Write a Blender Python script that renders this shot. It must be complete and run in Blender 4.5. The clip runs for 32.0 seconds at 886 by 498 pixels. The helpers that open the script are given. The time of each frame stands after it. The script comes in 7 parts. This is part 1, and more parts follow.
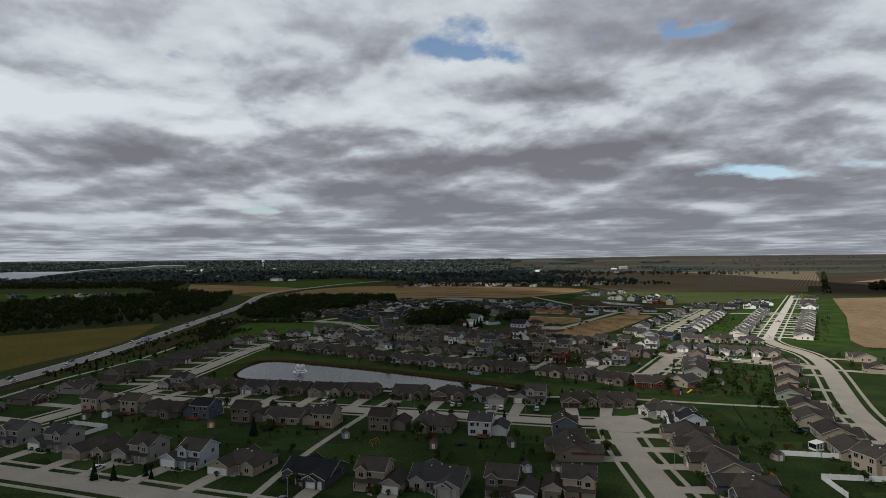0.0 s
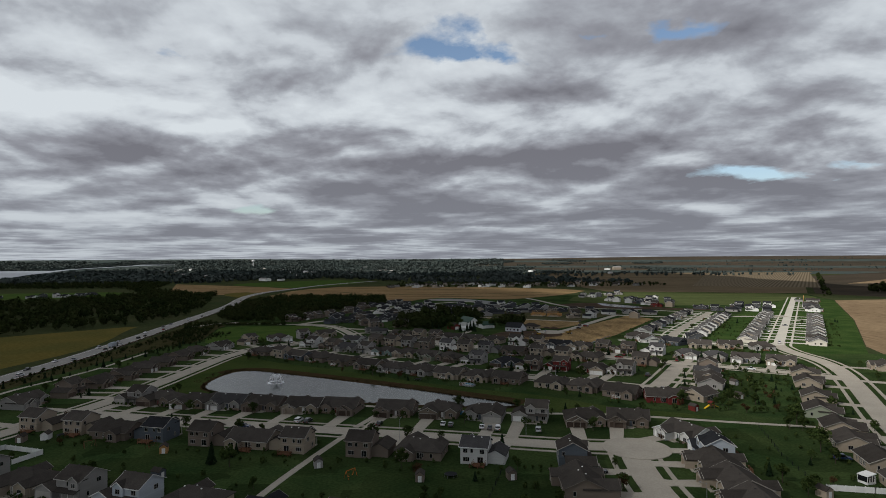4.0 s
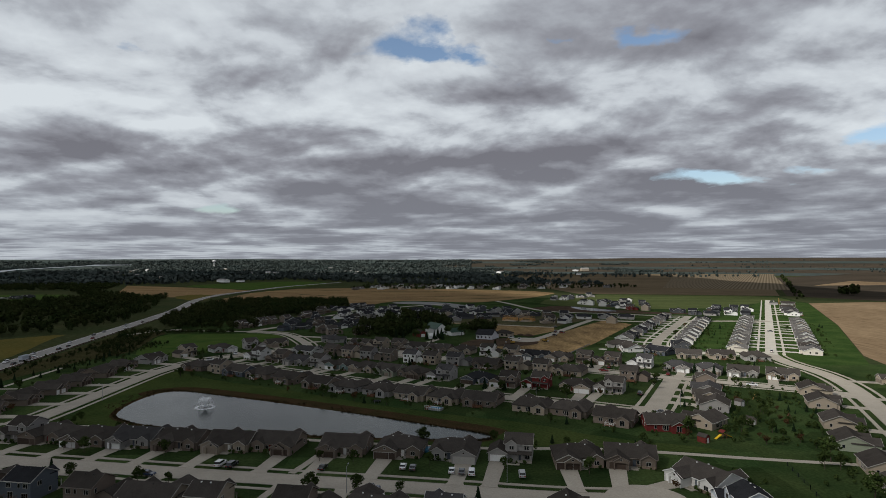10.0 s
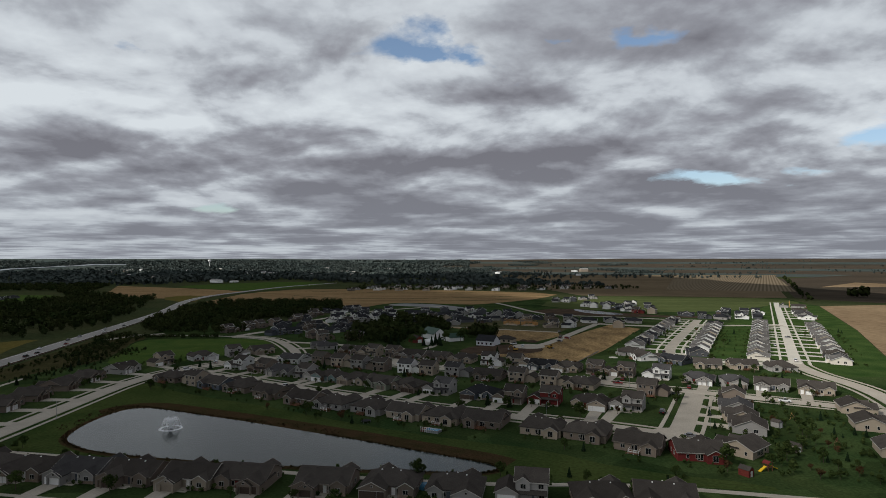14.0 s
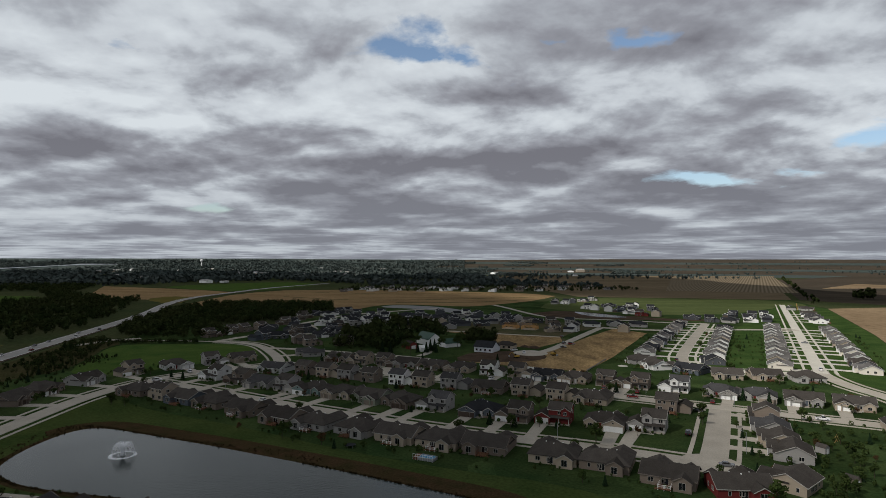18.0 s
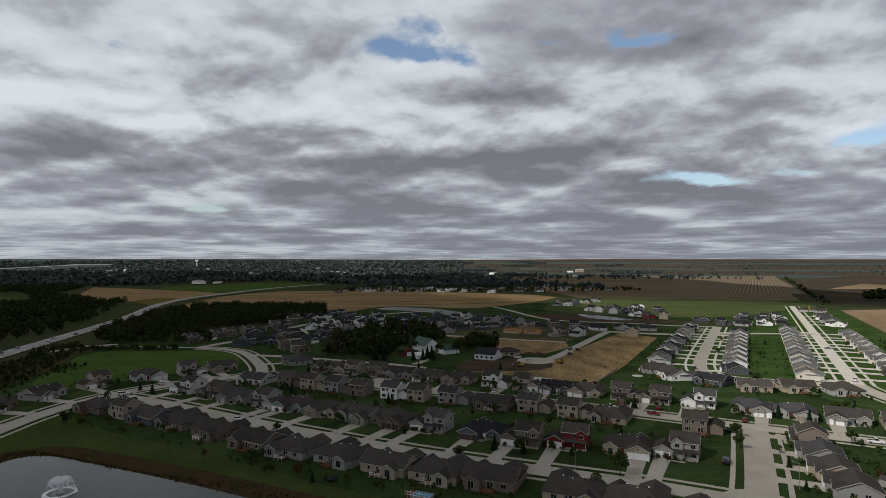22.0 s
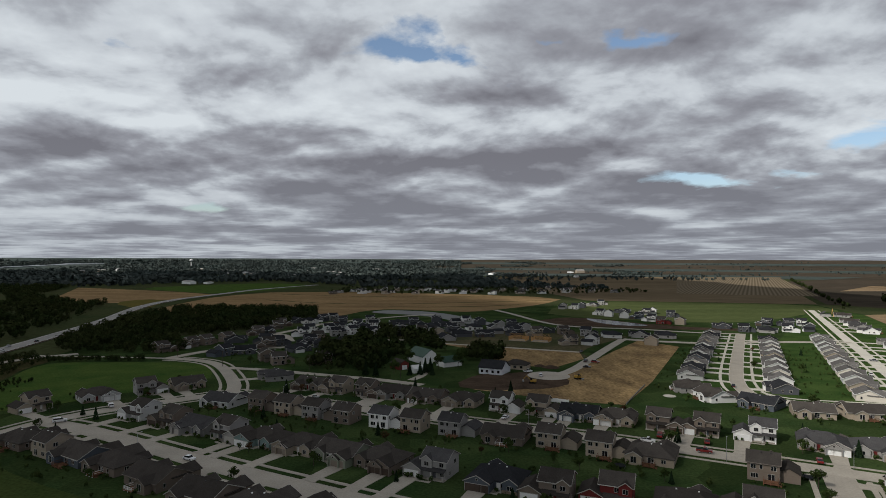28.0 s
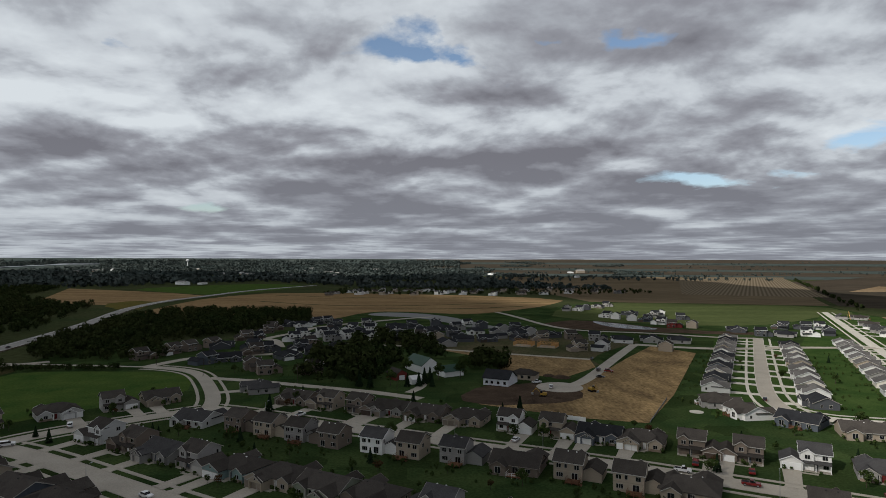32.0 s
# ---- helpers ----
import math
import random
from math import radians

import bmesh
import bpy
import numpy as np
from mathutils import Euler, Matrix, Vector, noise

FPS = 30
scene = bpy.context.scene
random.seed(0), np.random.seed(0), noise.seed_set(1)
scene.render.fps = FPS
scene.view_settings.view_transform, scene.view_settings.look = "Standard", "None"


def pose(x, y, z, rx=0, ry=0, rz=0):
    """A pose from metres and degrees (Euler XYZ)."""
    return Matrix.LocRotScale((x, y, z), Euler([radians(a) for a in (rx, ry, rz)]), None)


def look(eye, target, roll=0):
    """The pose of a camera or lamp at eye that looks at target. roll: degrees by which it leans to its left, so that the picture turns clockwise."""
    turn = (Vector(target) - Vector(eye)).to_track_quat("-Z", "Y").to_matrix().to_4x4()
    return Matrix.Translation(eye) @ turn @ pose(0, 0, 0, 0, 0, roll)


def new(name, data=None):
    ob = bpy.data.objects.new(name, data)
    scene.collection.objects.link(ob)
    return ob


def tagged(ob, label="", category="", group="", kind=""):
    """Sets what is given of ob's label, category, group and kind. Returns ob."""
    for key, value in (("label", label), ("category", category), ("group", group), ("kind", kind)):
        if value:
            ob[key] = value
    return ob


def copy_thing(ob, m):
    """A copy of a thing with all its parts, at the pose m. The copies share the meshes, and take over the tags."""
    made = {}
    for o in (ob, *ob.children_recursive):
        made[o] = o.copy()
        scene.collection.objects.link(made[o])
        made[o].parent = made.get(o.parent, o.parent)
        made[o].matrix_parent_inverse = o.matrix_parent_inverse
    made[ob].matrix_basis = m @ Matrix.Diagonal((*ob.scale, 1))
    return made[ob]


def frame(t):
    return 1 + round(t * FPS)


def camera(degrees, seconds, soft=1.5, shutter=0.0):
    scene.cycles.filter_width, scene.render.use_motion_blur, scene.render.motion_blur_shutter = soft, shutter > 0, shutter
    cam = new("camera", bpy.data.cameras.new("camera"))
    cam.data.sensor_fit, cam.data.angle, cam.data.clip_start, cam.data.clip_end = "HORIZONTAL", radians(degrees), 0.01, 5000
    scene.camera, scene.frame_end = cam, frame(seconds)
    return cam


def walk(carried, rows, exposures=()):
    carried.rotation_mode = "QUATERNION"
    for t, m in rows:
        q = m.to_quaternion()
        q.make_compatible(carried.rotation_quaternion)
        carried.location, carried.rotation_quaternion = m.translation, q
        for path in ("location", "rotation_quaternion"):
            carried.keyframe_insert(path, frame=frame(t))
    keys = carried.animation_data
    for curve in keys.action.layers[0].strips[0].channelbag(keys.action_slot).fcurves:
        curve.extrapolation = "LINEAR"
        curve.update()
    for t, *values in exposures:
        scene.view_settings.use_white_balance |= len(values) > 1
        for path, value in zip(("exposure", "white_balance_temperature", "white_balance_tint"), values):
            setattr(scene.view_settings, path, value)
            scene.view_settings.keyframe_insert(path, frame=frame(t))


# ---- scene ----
cam = camera(73.54, 32.0, soft=0.6)


def aim(x, y, z, yaw, pitch, roll):
    """A camera pose from its place, its heading to the right of +y, its tilt and its roll."""
    a, b = radians(yaw), radians(pitch)
    ahead = Vector((math.sin(a) * math.cos(b), math.cos(a) * math.cos(b), math.sin(b)))
    return look((x, y, z), Vector((x, y, z)) + 100 * ahead, roll)


# seconds, x, y, z, heading, tilt, roll
PATH = [
    (0, -1.05, 3.17, 65.61, -2.54, 0.87, -0.48),
    (1, -1.27, 10.71, 65.68, -2.54, 0.86, -0.48),
    (2, -1.38, 18.27, 65.71, -2.48, 0.85, -0.45),
    (2.5, -1.39, 22.04, 65.70, -2.37, 0.84, -0.43),
    (3, -1.38, 25.81, 65.69, -2.23, 0.84, -0.40),
    (3.5, -1.34, 29.58, 65.67, -1.99, 0.85, -0.37),
    (5.5, -1.03, 44.53, 65.36, -1.51, 0.88, -0.26),
    (6, -0.93, 48.28, 65.35, -1.33, 0.89, -0.25),
    (6.5, -0.84, 52.07, 65.41, -1.17, 0.89, -0.24),
    (7, -0.76, 55.91, 65.47, -1.10, 0.88, -0.24),
    (7.5, -0.71, 59.81, 65.51, -1.03, 0.89, -0.23),
    (8, -0.69, 63.74, 65.52, -0.95, 0.89, -0.22),
    (8.5, -0.69, 67.69, 65.52, -0.55, 0.90, -0.20),
    (9, -0.67, 71.64, 65.55, 0.30, 0.92, -0.17),
    (9.5, -0.65, 75.57, 65.61, 1.04, 0.92, -0.15),
    (10, -0.60, 79.50, 65.69, 1.29, 0.92, -0.14),
    (10.5, -0.52, 83.44, 65.78, 1.35, 0.93, -0.13),
    (11, -0.43, 87.36, 65.86, 1.37, 0.93, -0.12),
    (12, -0.26, 95.17, 66.03, 1.32, 0.95, -0.11),
    (13, -0.19, 102.87, 66.18, 1.39, 0.94, -0.08),
    (14, -0.17, 110.61, 66.18, 1.50, 0.93, -0.02),
    (14.5, -0.15, 114.49, 66.18, 1.53, 0.94, 0.01),
    (16.5, 0.05, 129.99, 66.11, 1.86, 0.94, 0.09),
    (17, 0.08, 133.91, 66.11, 1.89, 0.94, 0.10),
    (18, 0.10, 141.78, 66.10, 1.99, 0.95, 0.09),
    (19, 0.16, 149.59, 66.07, 2.06, 0.95, 0.05),
    (20, 0.49, 157.32, 66.09, 2.15, 0.97, 0.04),
    (21, 0.90, 165.10, 66.07, 2.20, 0.96, 0.02),
    (22, 1.32, 172.98, 66.08, 2.18, 0.96, 0.04),
    (23, 1.66, 180.91, 66.09, 2.07, 0.94, 0.06),
    (24, 1.63, 188.96, 66.09, 2.18, 0.93, 0.04),
    (25, 1.47, 197.16, 66.20, 2.21, 0.99, 0.06),
    (25.5, 1.43, 201.22, 66.24, 2.22, 1.01, 0.07),
    (27.5, 1.63, 216.69, 66.34, 2.37, 0.97, 0.17),
    (28, 1.70, 220.48, 66.33, 2.38, 0.96, 0.19),
    (29, 1.85, 228.04, 66.32, 2.33, 0.96, 0.23),
    (30, 1.94, 235.52, 66.29, 2.35, 0.97, 0.26),
    (31, 1.93, 242.91, 66.35, 2.43, 0.96, 0.24),
    (32, 1.78, 250.15, 66.51, 2.51, 0.96, 0.18),
]
walk(cam, [(row[0], aim(*row[1:])) for row in PATH])

# ---- sky and sun ----
SUN_AZ, SUN_EL = radians(238), radians(38)   # clockwise from +y
world = bpy.data.worlds.new("sky")
scene.world = world
world.use_nodes = True
wn, wl = world.node_tree.nodes, world.node_tree.links
wn.clear()


def wmath(op, a, b=None, clamp=False):
    node = wn.new("ShaderNodeMath")
    node.operation, node.use_clamp = op, clamp
    for i, v in enumerate((a, b)):
        if v is None:
            continue
        if isinstance(v, (int, float)):
            node.inputs[i].default_value = v
        else:
            wl.new(v, node.inputs[i])
    return node.outputs[0]


def wnoise(vec, scale, detail, rough, distort=0.0):
    node = wn.new("ShaderNodeTexNoise")
    node.inputs["Scale"].default_value, node.inputs["Detail"].default_value = scale, detail
    node.inputs["Roughness"].default_value, node.inputs["Distortion"].default_value = rough, distort
    wl.new(vec, node.inputs["Vector"])
    return node.outputs["Fac"]


def wramp(fac, stops):
    node = wn.new("ShaderNodeValToRGB")
    node.color_ramp.elements.remove(node.color_ramp.elements[1])
    for i, (p, c) in enumerate(stops):
        e = node.color_ramp.elements[0] if i == 0 else node.color_ramp.elements.new(p)
        e.position, e.color = p, (*c, 1)
    wl.new(fac, node.inputs[0])
    return node.outputs[0]


# breaks in the cloud deck: place on the cloud plane, half widths and depth
BREAKS = ((-0.050, 1.86, 0.105, 0.110, 0.50), (0.065, 1.94, 0.085, 0.060, 0.42),
          (0.650, 1.78, 0.095, 0.050, 0.44), (1.550, 3.16, 0.240, 0.120, 0.48),
          (1.900, 2.371, 0.110, 0.170, 0.48), (-1.405, 3.949, 0.140, 0.110, 0.46),
          (-0.42, 1.56, 0.120, 0.050, 0.34), (0.42, 1.834, 0.060, 0.036, 0.30),
          (1.92, 2.95, 0.110, 0.080, 0.30), (-0.93, 1.86, 0.050, 0.050, 0.28))

tc = wn.new("ShaderNodeTexCoord")
sep = wn.new("ShaderNodeSeparateXYZ")
wl.new(tc.outputs["Generated"], sep.inputs[0])
up = wmath("MAXIMUM", sep.outputs[2], 0.0)


def cloud_plane(lift, ou=0.0, ov=0.0, near=1.0, flat=1.0):
    """The view's direction laid out on a flat cloud deck; lift keeps the deck from crowding at the horizon."""
    d = wmath("ADD", up, lift)
    node = wn.new("ShaderNodeCombineXYZ")
    wl.new(wmath("ADD", wmath("MULTIPLY", wmath("DIVIDE", sep.outputs[0], d), near * flat), ou), node.inputs[0])
    wl.new(wmath("ADD", wmath("MULTIPLY", wmath("DIVIDE", sep.outputs[1], d), near), ov), node.inputs[1])
    node.inputs[2].default_value = 0.37
    return node.outputs[0]


def ruffled(vec, by, scale, amount, detail=4.0):
    """A layout pushed about by turbulence that follows another layout."""
    node, shift, add = wn.new("ShaderNodeTexNoise"), wn.new("ShaderNodeVectorMath"), wn.new("ShaderNodeVectorMath")
    node.inputs["Scale"].default_value, node.inputs["Detail"].default_value, node.inputs["Roughness"].default_value = scale, detail, 0.55
    wl.new(by, node.inputs["Vector"])
    shift.operation, add.operation = "MULTIPLY_ADD", "ADD"
    wl.new(node.outputs["Color"], shift.inputs[0])
    shift.inputs[1].default_value, shift.inputs[2].default_value = (amount, amount, 0), (-amount / 2, -amount / 2, 0)
    wl.new(vec, add.inputs[0])
    wl.new(shift.outputs[0], add.inputs[1])
    return add.outputs[0]


def cells(vec, scale, soft):
    """Distance from the middle of the cloud cells, smoothly joined."""
    node = wn.new("ShaderNodeTexVoronoi")
    node.feature = "SMOOTH_F1"
    node.inputs["Scale"].default_value, node.inputs["Smoothness"].default_value = scale, soft
    wl.new(vec, node.inputs["Vector"])
    return node.outputs["Distance"]


gap_plane = wn.new("ShaderNodeSeparateXYZ")
wl.new(ruffled(cloud_plane(0.16), cloud_plane(0.40), 7.0, 0.34, 5.0), gap_plane.inputs[0])
cu, cv = gap_plane.outputs[0], gap_plane.outputs[1]
cover = wmath("MULTIPLY", wmath("SUBTRACT", wnoise(cloud_plane(0.16, 3.1, 7.7), 4.2, 6.0, 0.6, 0.3), 0.5), 0.75)
cover = wmath("ADD", cover, 0.57)
for pu, pv, ru, rv, deep in BREAKS:
    du = wmath("DIVIDE", wmath("SUBTRACT", cu, pu), ru)
    dv = wmath("DIVIDE", wmath("SUBTRACT", cv, pv), rv)
    r2 = wmath("ADD", wmath("MULTIPLY", du, du), wmath("MULTIPLY", dv, dv))
    cover = wmath("SUBTRACT", cover, wmath("MULTIPLY", wmath("POWER", 2.718, wmath("MULTIPLY", r2, -0.7)), deep))


def heaps(near):
    """Thickness of the cloud cells on the deck; near pulls the layout towards the viewer."""
    round_plane = cloud_plane(0.24, 4.4, 0.7, near, 1.0)
    big = wmath("SUBTRACT", 1.0, cells(ruffled(cloud_plane(0.11, 2.3, 5.1, near, 0.95), round_plane, 1.7, 0.75, 4.0), 0.90, 0.5))
    small = wmath("SUBTRACT", 1.0, cells(ruffled(cloud_plane(0.18, 7.9, 1.4, near, 0.95), round_plane, 4.0, 0.30, 4.0), 2.4, 0.6))
    puffs = wnoise(round_plane, 2.3, 9.0, 0.53, 0.15)
    return wmath("ADD", wmath("MULTIPLY", big, 0.42), wmath("ADD", wmath("MULTIPLY", small, 0.24), wmath("MULTIPLY", puffs, 0.72)))


# grey bases, and pale flanks where a heap turns to the light
heap, heap_near = heaps(1.0), heaps(0.962)
flank = wmath("MULTIPLY", wmath("SUBTRACT", heap_near, heap), 1.1)
# low down many layers overlap and the contrast fades; high up the veil is thinner
fade = wramp(up, ((0.0, (0.5, 0.5, 0.5)), (0.06, (0.75, 0.75, 0.75)), (0.14, (1, 1, 1)), (0.24, (1, 1, 1)), (0.40, (0.68, 0.68, 0.68))))
thin_layers = wmath("MULTIPLY", wmath("SUBTRACT", wnoise(cloud_plane(0.03, 6.0, 2.0), 0.8, 5.0, 0.55), 0.5), wramp(up, ((0.0, (0.95, 0.95, 0.95)), (0.08, (0.6, 0.6, 0.6)), (0.18, (0, 0, 0)))))
wide = wnoise(cloud_plane(0.16, 1.7, 4.2), 0.7, 2.0, 0.5)
tone = wmath("ADD", wmath("MULTIPLY", wmath("MULTIPLY", wmath("SUBTRACT", heap, 0.71), 0.92), fade), wmath("ADD", 0.5, wmath("MULTIPLY", wmath("SUBTRACT", wide, 0.5), 0.35)))
tone = wmath("SUBTRACT", wmath("ADD", tone, thin_layers), wmath("MULTIPLY", flank, fade))
glow = wmath("ADD", wmath("MULTIPLY", sep.outputs[0], -0.13), wmath("MULTIPLY", wmath("SUBTRACT", up, 0.17), 0.10))
# a thicker bank low in the middle
bu, bv = wmath("DIVIDE", wmath("SUBTRACT", sep.outputs[0], -0.05), 0.42), wmath("DIVIDE", wmath("SUBTRACT", up, 0.10), 0.10)
bank_fac = wmath("POWER", 2.718, wmath("MULTIPLY", wmath("ADD", wmath("MULTIPLY", bu, bu), wmath("MULTIPLY", bv, bv)), -0.7))
tone = wmath("ADD", wmath("SUBTRACT", tone, glow), wmath("MULTIPLY", bank_fac, 0.15))
cloud_col = wramp(tone, ((0.28, (0.68, 0.73, 0.77)), (0.42, (0.550, 0.59, 0.635)), (0.50, (0.398, 0.425, 0.468)), (0.58, (0.290, 0.301, 0.340)), (0.74, (0.178, 0.180, 0.208))))
# the unseen sky overhead is darkened, to dim the light on the land
over = wramp(up, ((0.42, (1, 1, 1)), (0.60, (0.55, 0.55, 0.56))))
thick = wn.new("ShaderNodeMix")
thick.data_type, thick.blend_type = "RGBA", "MULTIPLY"
thick.inputs["Factor"].default_value = 1.0
wl.new(cloud_col, thick.inputs["A"])
wl.new(over, thick.inputs["B"])
cloud_col = thick.outputs["Result"]
low = wramp(up, ((0.0, (1, 1, 1)), (0.05, (0.75, 0.75, 0.75)), (0.17, (0, 0, 0))))
mixlow = wn.new("ShaderNodeMix")
mixlow.data_type = "RGBA"
wl.new(wmath("MULTIPLY", low, 0.42), mixlow.inputs["Factor"])
wl.new(cloud_col, mixlow.inputs["A"])
mixlow.inputs["B"].default_value = (0.262, 0.290, 0.335, 1)
sky = wn.new("ShaderNodeTexSky")
sky.sky_type, sky.sun_disc = "NISHITA", False
sky.sun_elevation, sky.sun_rotation = SUN_EL, SUN_AZ
bg_sky, bg_cloud = wn.new("ShaderNodeBackground"), wn.new("ShaderNodeBackground")
wl.new(sky.outputs[0], bg_sky.inputs[0])
bg_sky.inputs[1].default_value = 0.12
wl.new(mixlow.outputs["Result"], bg_cloud.inputs[0])
bg_cloud.inputs[1].default_value = 1.0
mixsh, out = wn.new("ShaderNodeMixShader"), wn.new("ShaderNodeOutputWorld")
wl.new(wmath("MULTIPLY", wmath("SUBTRACT", cover, 0.17), 4.2, True), mixsh.inputs[0])
wl.new(bg_sky.outputs[0], mixsh.inputs[1])
wl.new(bg_cloud.outputs[0], mixsh.inputs[2])
wl.new(mixsh.outputs[0], out.inputs[0])

sun = new("sun", bpy.data.lights.new("sun", "SUN"))
sun.data.energy, sun.data.angle, sun.data.color = 3.7, radians(0.6), (1.0, 0.96, 0.90)
sun_dir = Vector((math.sin(SUN_AZ) * math.cos(SUN_EL), math.cos(SUN_AZ) * math.cos(SUN_EL), math.sin(SUN_EL)))
sun.matrix_world = look(sun_dir * 300, (0, 0, 0))

# unseen cloud sheet added towards the sun, a thousand metres up, to shade the land; its sunlit gap lies over the newer
# streets
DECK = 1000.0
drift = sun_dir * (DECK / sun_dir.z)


def shade_sheet_opacity(x, y):
    """How opaque the added shading sheet is in the sun's way to a place on the land: none in the gap, thin at its rim.
    """
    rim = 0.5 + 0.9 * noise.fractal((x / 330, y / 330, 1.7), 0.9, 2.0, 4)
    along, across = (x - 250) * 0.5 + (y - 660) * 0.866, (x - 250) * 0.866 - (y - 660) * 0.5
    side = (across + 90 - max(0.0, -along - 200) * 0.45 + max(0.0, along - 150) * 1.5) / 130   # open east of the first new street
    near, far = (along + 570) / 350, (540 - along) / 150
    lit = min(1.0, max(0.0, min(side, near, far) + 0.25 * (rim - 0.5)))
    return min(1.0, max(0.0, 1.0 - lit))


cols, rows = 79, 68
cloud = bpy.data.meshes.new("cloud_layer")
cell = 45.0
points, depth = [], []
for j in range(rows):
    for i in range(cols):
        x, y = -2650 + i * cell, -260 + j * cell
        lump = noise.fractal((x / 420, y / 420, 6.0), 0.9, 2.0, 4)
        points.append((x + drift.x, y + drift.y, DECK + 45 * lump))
        depth.append(shade_sheet_opacity(x, y))
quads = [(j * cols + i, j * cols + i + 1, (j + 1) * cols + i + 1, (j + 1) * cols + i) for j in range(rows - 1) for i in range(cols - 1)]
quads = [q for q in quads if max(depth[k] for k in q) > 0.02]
# the sheet is cut away where it would come into the camera's view
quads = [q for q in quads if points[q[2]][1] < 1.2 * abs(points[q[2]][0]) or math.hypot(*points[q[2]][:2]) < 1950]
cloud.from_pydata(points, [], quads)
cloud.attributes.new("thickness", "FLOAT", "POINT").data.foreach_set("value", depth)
vapour = bpy.data.materials.new("shade_sheet_vapour")
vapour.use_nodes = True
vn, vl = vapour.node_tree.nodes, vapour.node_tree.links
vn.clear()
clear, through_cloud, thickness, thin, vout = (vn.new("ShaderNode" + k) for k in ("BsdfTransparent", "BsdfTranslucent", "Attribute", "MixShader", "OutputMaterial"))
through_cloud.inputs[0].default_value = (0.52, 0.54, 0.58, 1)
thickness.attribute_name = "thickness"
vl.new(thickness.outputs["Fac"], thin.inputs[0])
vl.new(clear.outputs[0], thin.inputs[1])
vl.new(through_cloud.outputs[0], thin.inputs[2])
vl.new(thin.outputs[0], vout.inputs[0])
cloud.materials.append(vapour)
tagged(new("cloud_layer", cloud), "added unseen cloud sheet that shades the land", "clouds", kind="structure")


# ---- materials ----
def material(name, colour, rough=0.8, vary=0.25, scale=1.0, fine=8.0, bump=0.2, other=None, metal=0.0, per_object=0.15, spec=0.06, stretch=(1, 1, 1), islands=False):
    """A surface with blotches (scale per metre), fine grain (fine per metre), relief, and a slightly different tone for each object."""
    m = bpy.data.materials.new(name)
    m.use_nodes = True
    n, l = m.node_tree.nodes, m.node_tree.links
    bsdf = n["Principled BSDF"]
    bsdf.inputs["Roughness"].default_value, bsdf.inputs["Metallic"].default_value = rough, metal
    bsdf.inputs["Specular IOR Level"].default_value = spec
    co, mp = n.new("ShaderNodeTexCoord"), n.new("ShaderNodeMapping")
    mp.inputs["Scale"].default_value = stretch
    l.new(co.outputs["Object"], mp.inputs["Vector"])
    big, small = n.new("ShaderNodeTexNoise"), n.new("ShaderNodeTexNoise")
    for tex, s, d in ((big, scale, 4.0), (small, fine, 3.0)):
        tex.inputs["Scale"].default_value, tex.inputs["Detail"].default_value = s, d
        l.new(mp.outputs[0], tex.inputs["Vector"])
    ramp = n.new("ShaderNodeMix")
    ramp.data_type = "RGBA"
    spread = n.new("ShaderNodeMapRange")
    spread.inputs["From Min"].default_value, spread.inputs["From Max"].default_value = 0.3, 0.7
    l.new(big.outputs["Fac"], spread.inputs["Value"])
    l.new(spread.outputs[0], ramp.inputs["Factor"])
    ramp.inputs["A"].default_value = (*colour, 1)
    ramp.inputs["B"].default_value = (*(other or [c * (1 - vary) for c in colour]), 1)
    info, hsv = n.new("ShaderNodeObjectInfo"), n.new("ShaderNodeHueSaturation")
    value, grain = n.new("ShaderNodeMapRange"), n.new("ShaderNodeMapRange")
    value.inputs["To Min"].default_value, value.inputs["To Max"].default_value = 1 - per_object, 1 + per_object
    l.new(n.new("ShaderNodeNewGeometry").outputs["Random Per Island"] if islands else info.outputs["Random"], value.inputs["Value"])
    grain.inputs["From Min"].default_value, grain.inputs["From Max"].default_value = 0.25, 0.75
    grain.inputs["To Min"].default_value, grain.inputs["To Max"].default_value = 1 - vary * 0.8, 1 + vary * 0.8
    l.new(small.outputs["Fac"], grain.inputs["Value"])
    mul = n.new("ShaderNodeMath")
    mul.operation = "MULTIPLY"
    l.new(value.outputs[0], mul.inputs[0])
    l.new(grain.outputs[0], mul.inputs[1])
    l.new(ramp.outputs["Result"], hsv.inputs["Color"])
    l.new(mul.outputs[0], hsv.inputs["Value"])
    l.new(hsv.outputs[0], bsdf.inputs["Base Color"])
    if bump:
        bp = n.new("ShaderNodeBump")
        bp.inputs["Strength"].default_value, bp.inputs["Distance"].default_value = bump, 0.05
        l.new(small.outputs["Fac"], bp.inputs["Height"])
        l.new(bp.outputs[0], bsdf.inputs["Normal"])
    return m


M = {}
M["ground"] = material("ground_cover", (0.034, 0.046, 0.020), 0.95, 0.35, 0.012, 0.25, 0.3, (0.054, 0.058, 0.027), per_object=0, spec=0.0)
M["lawn"] = material("lawn_grass", (0.018, 0.035, 0.012), 0.95, 0.40, 0.05, 1.1, 0.4, (0.038, 0.055, 0.019), per_object=0.0, spec=0.0)
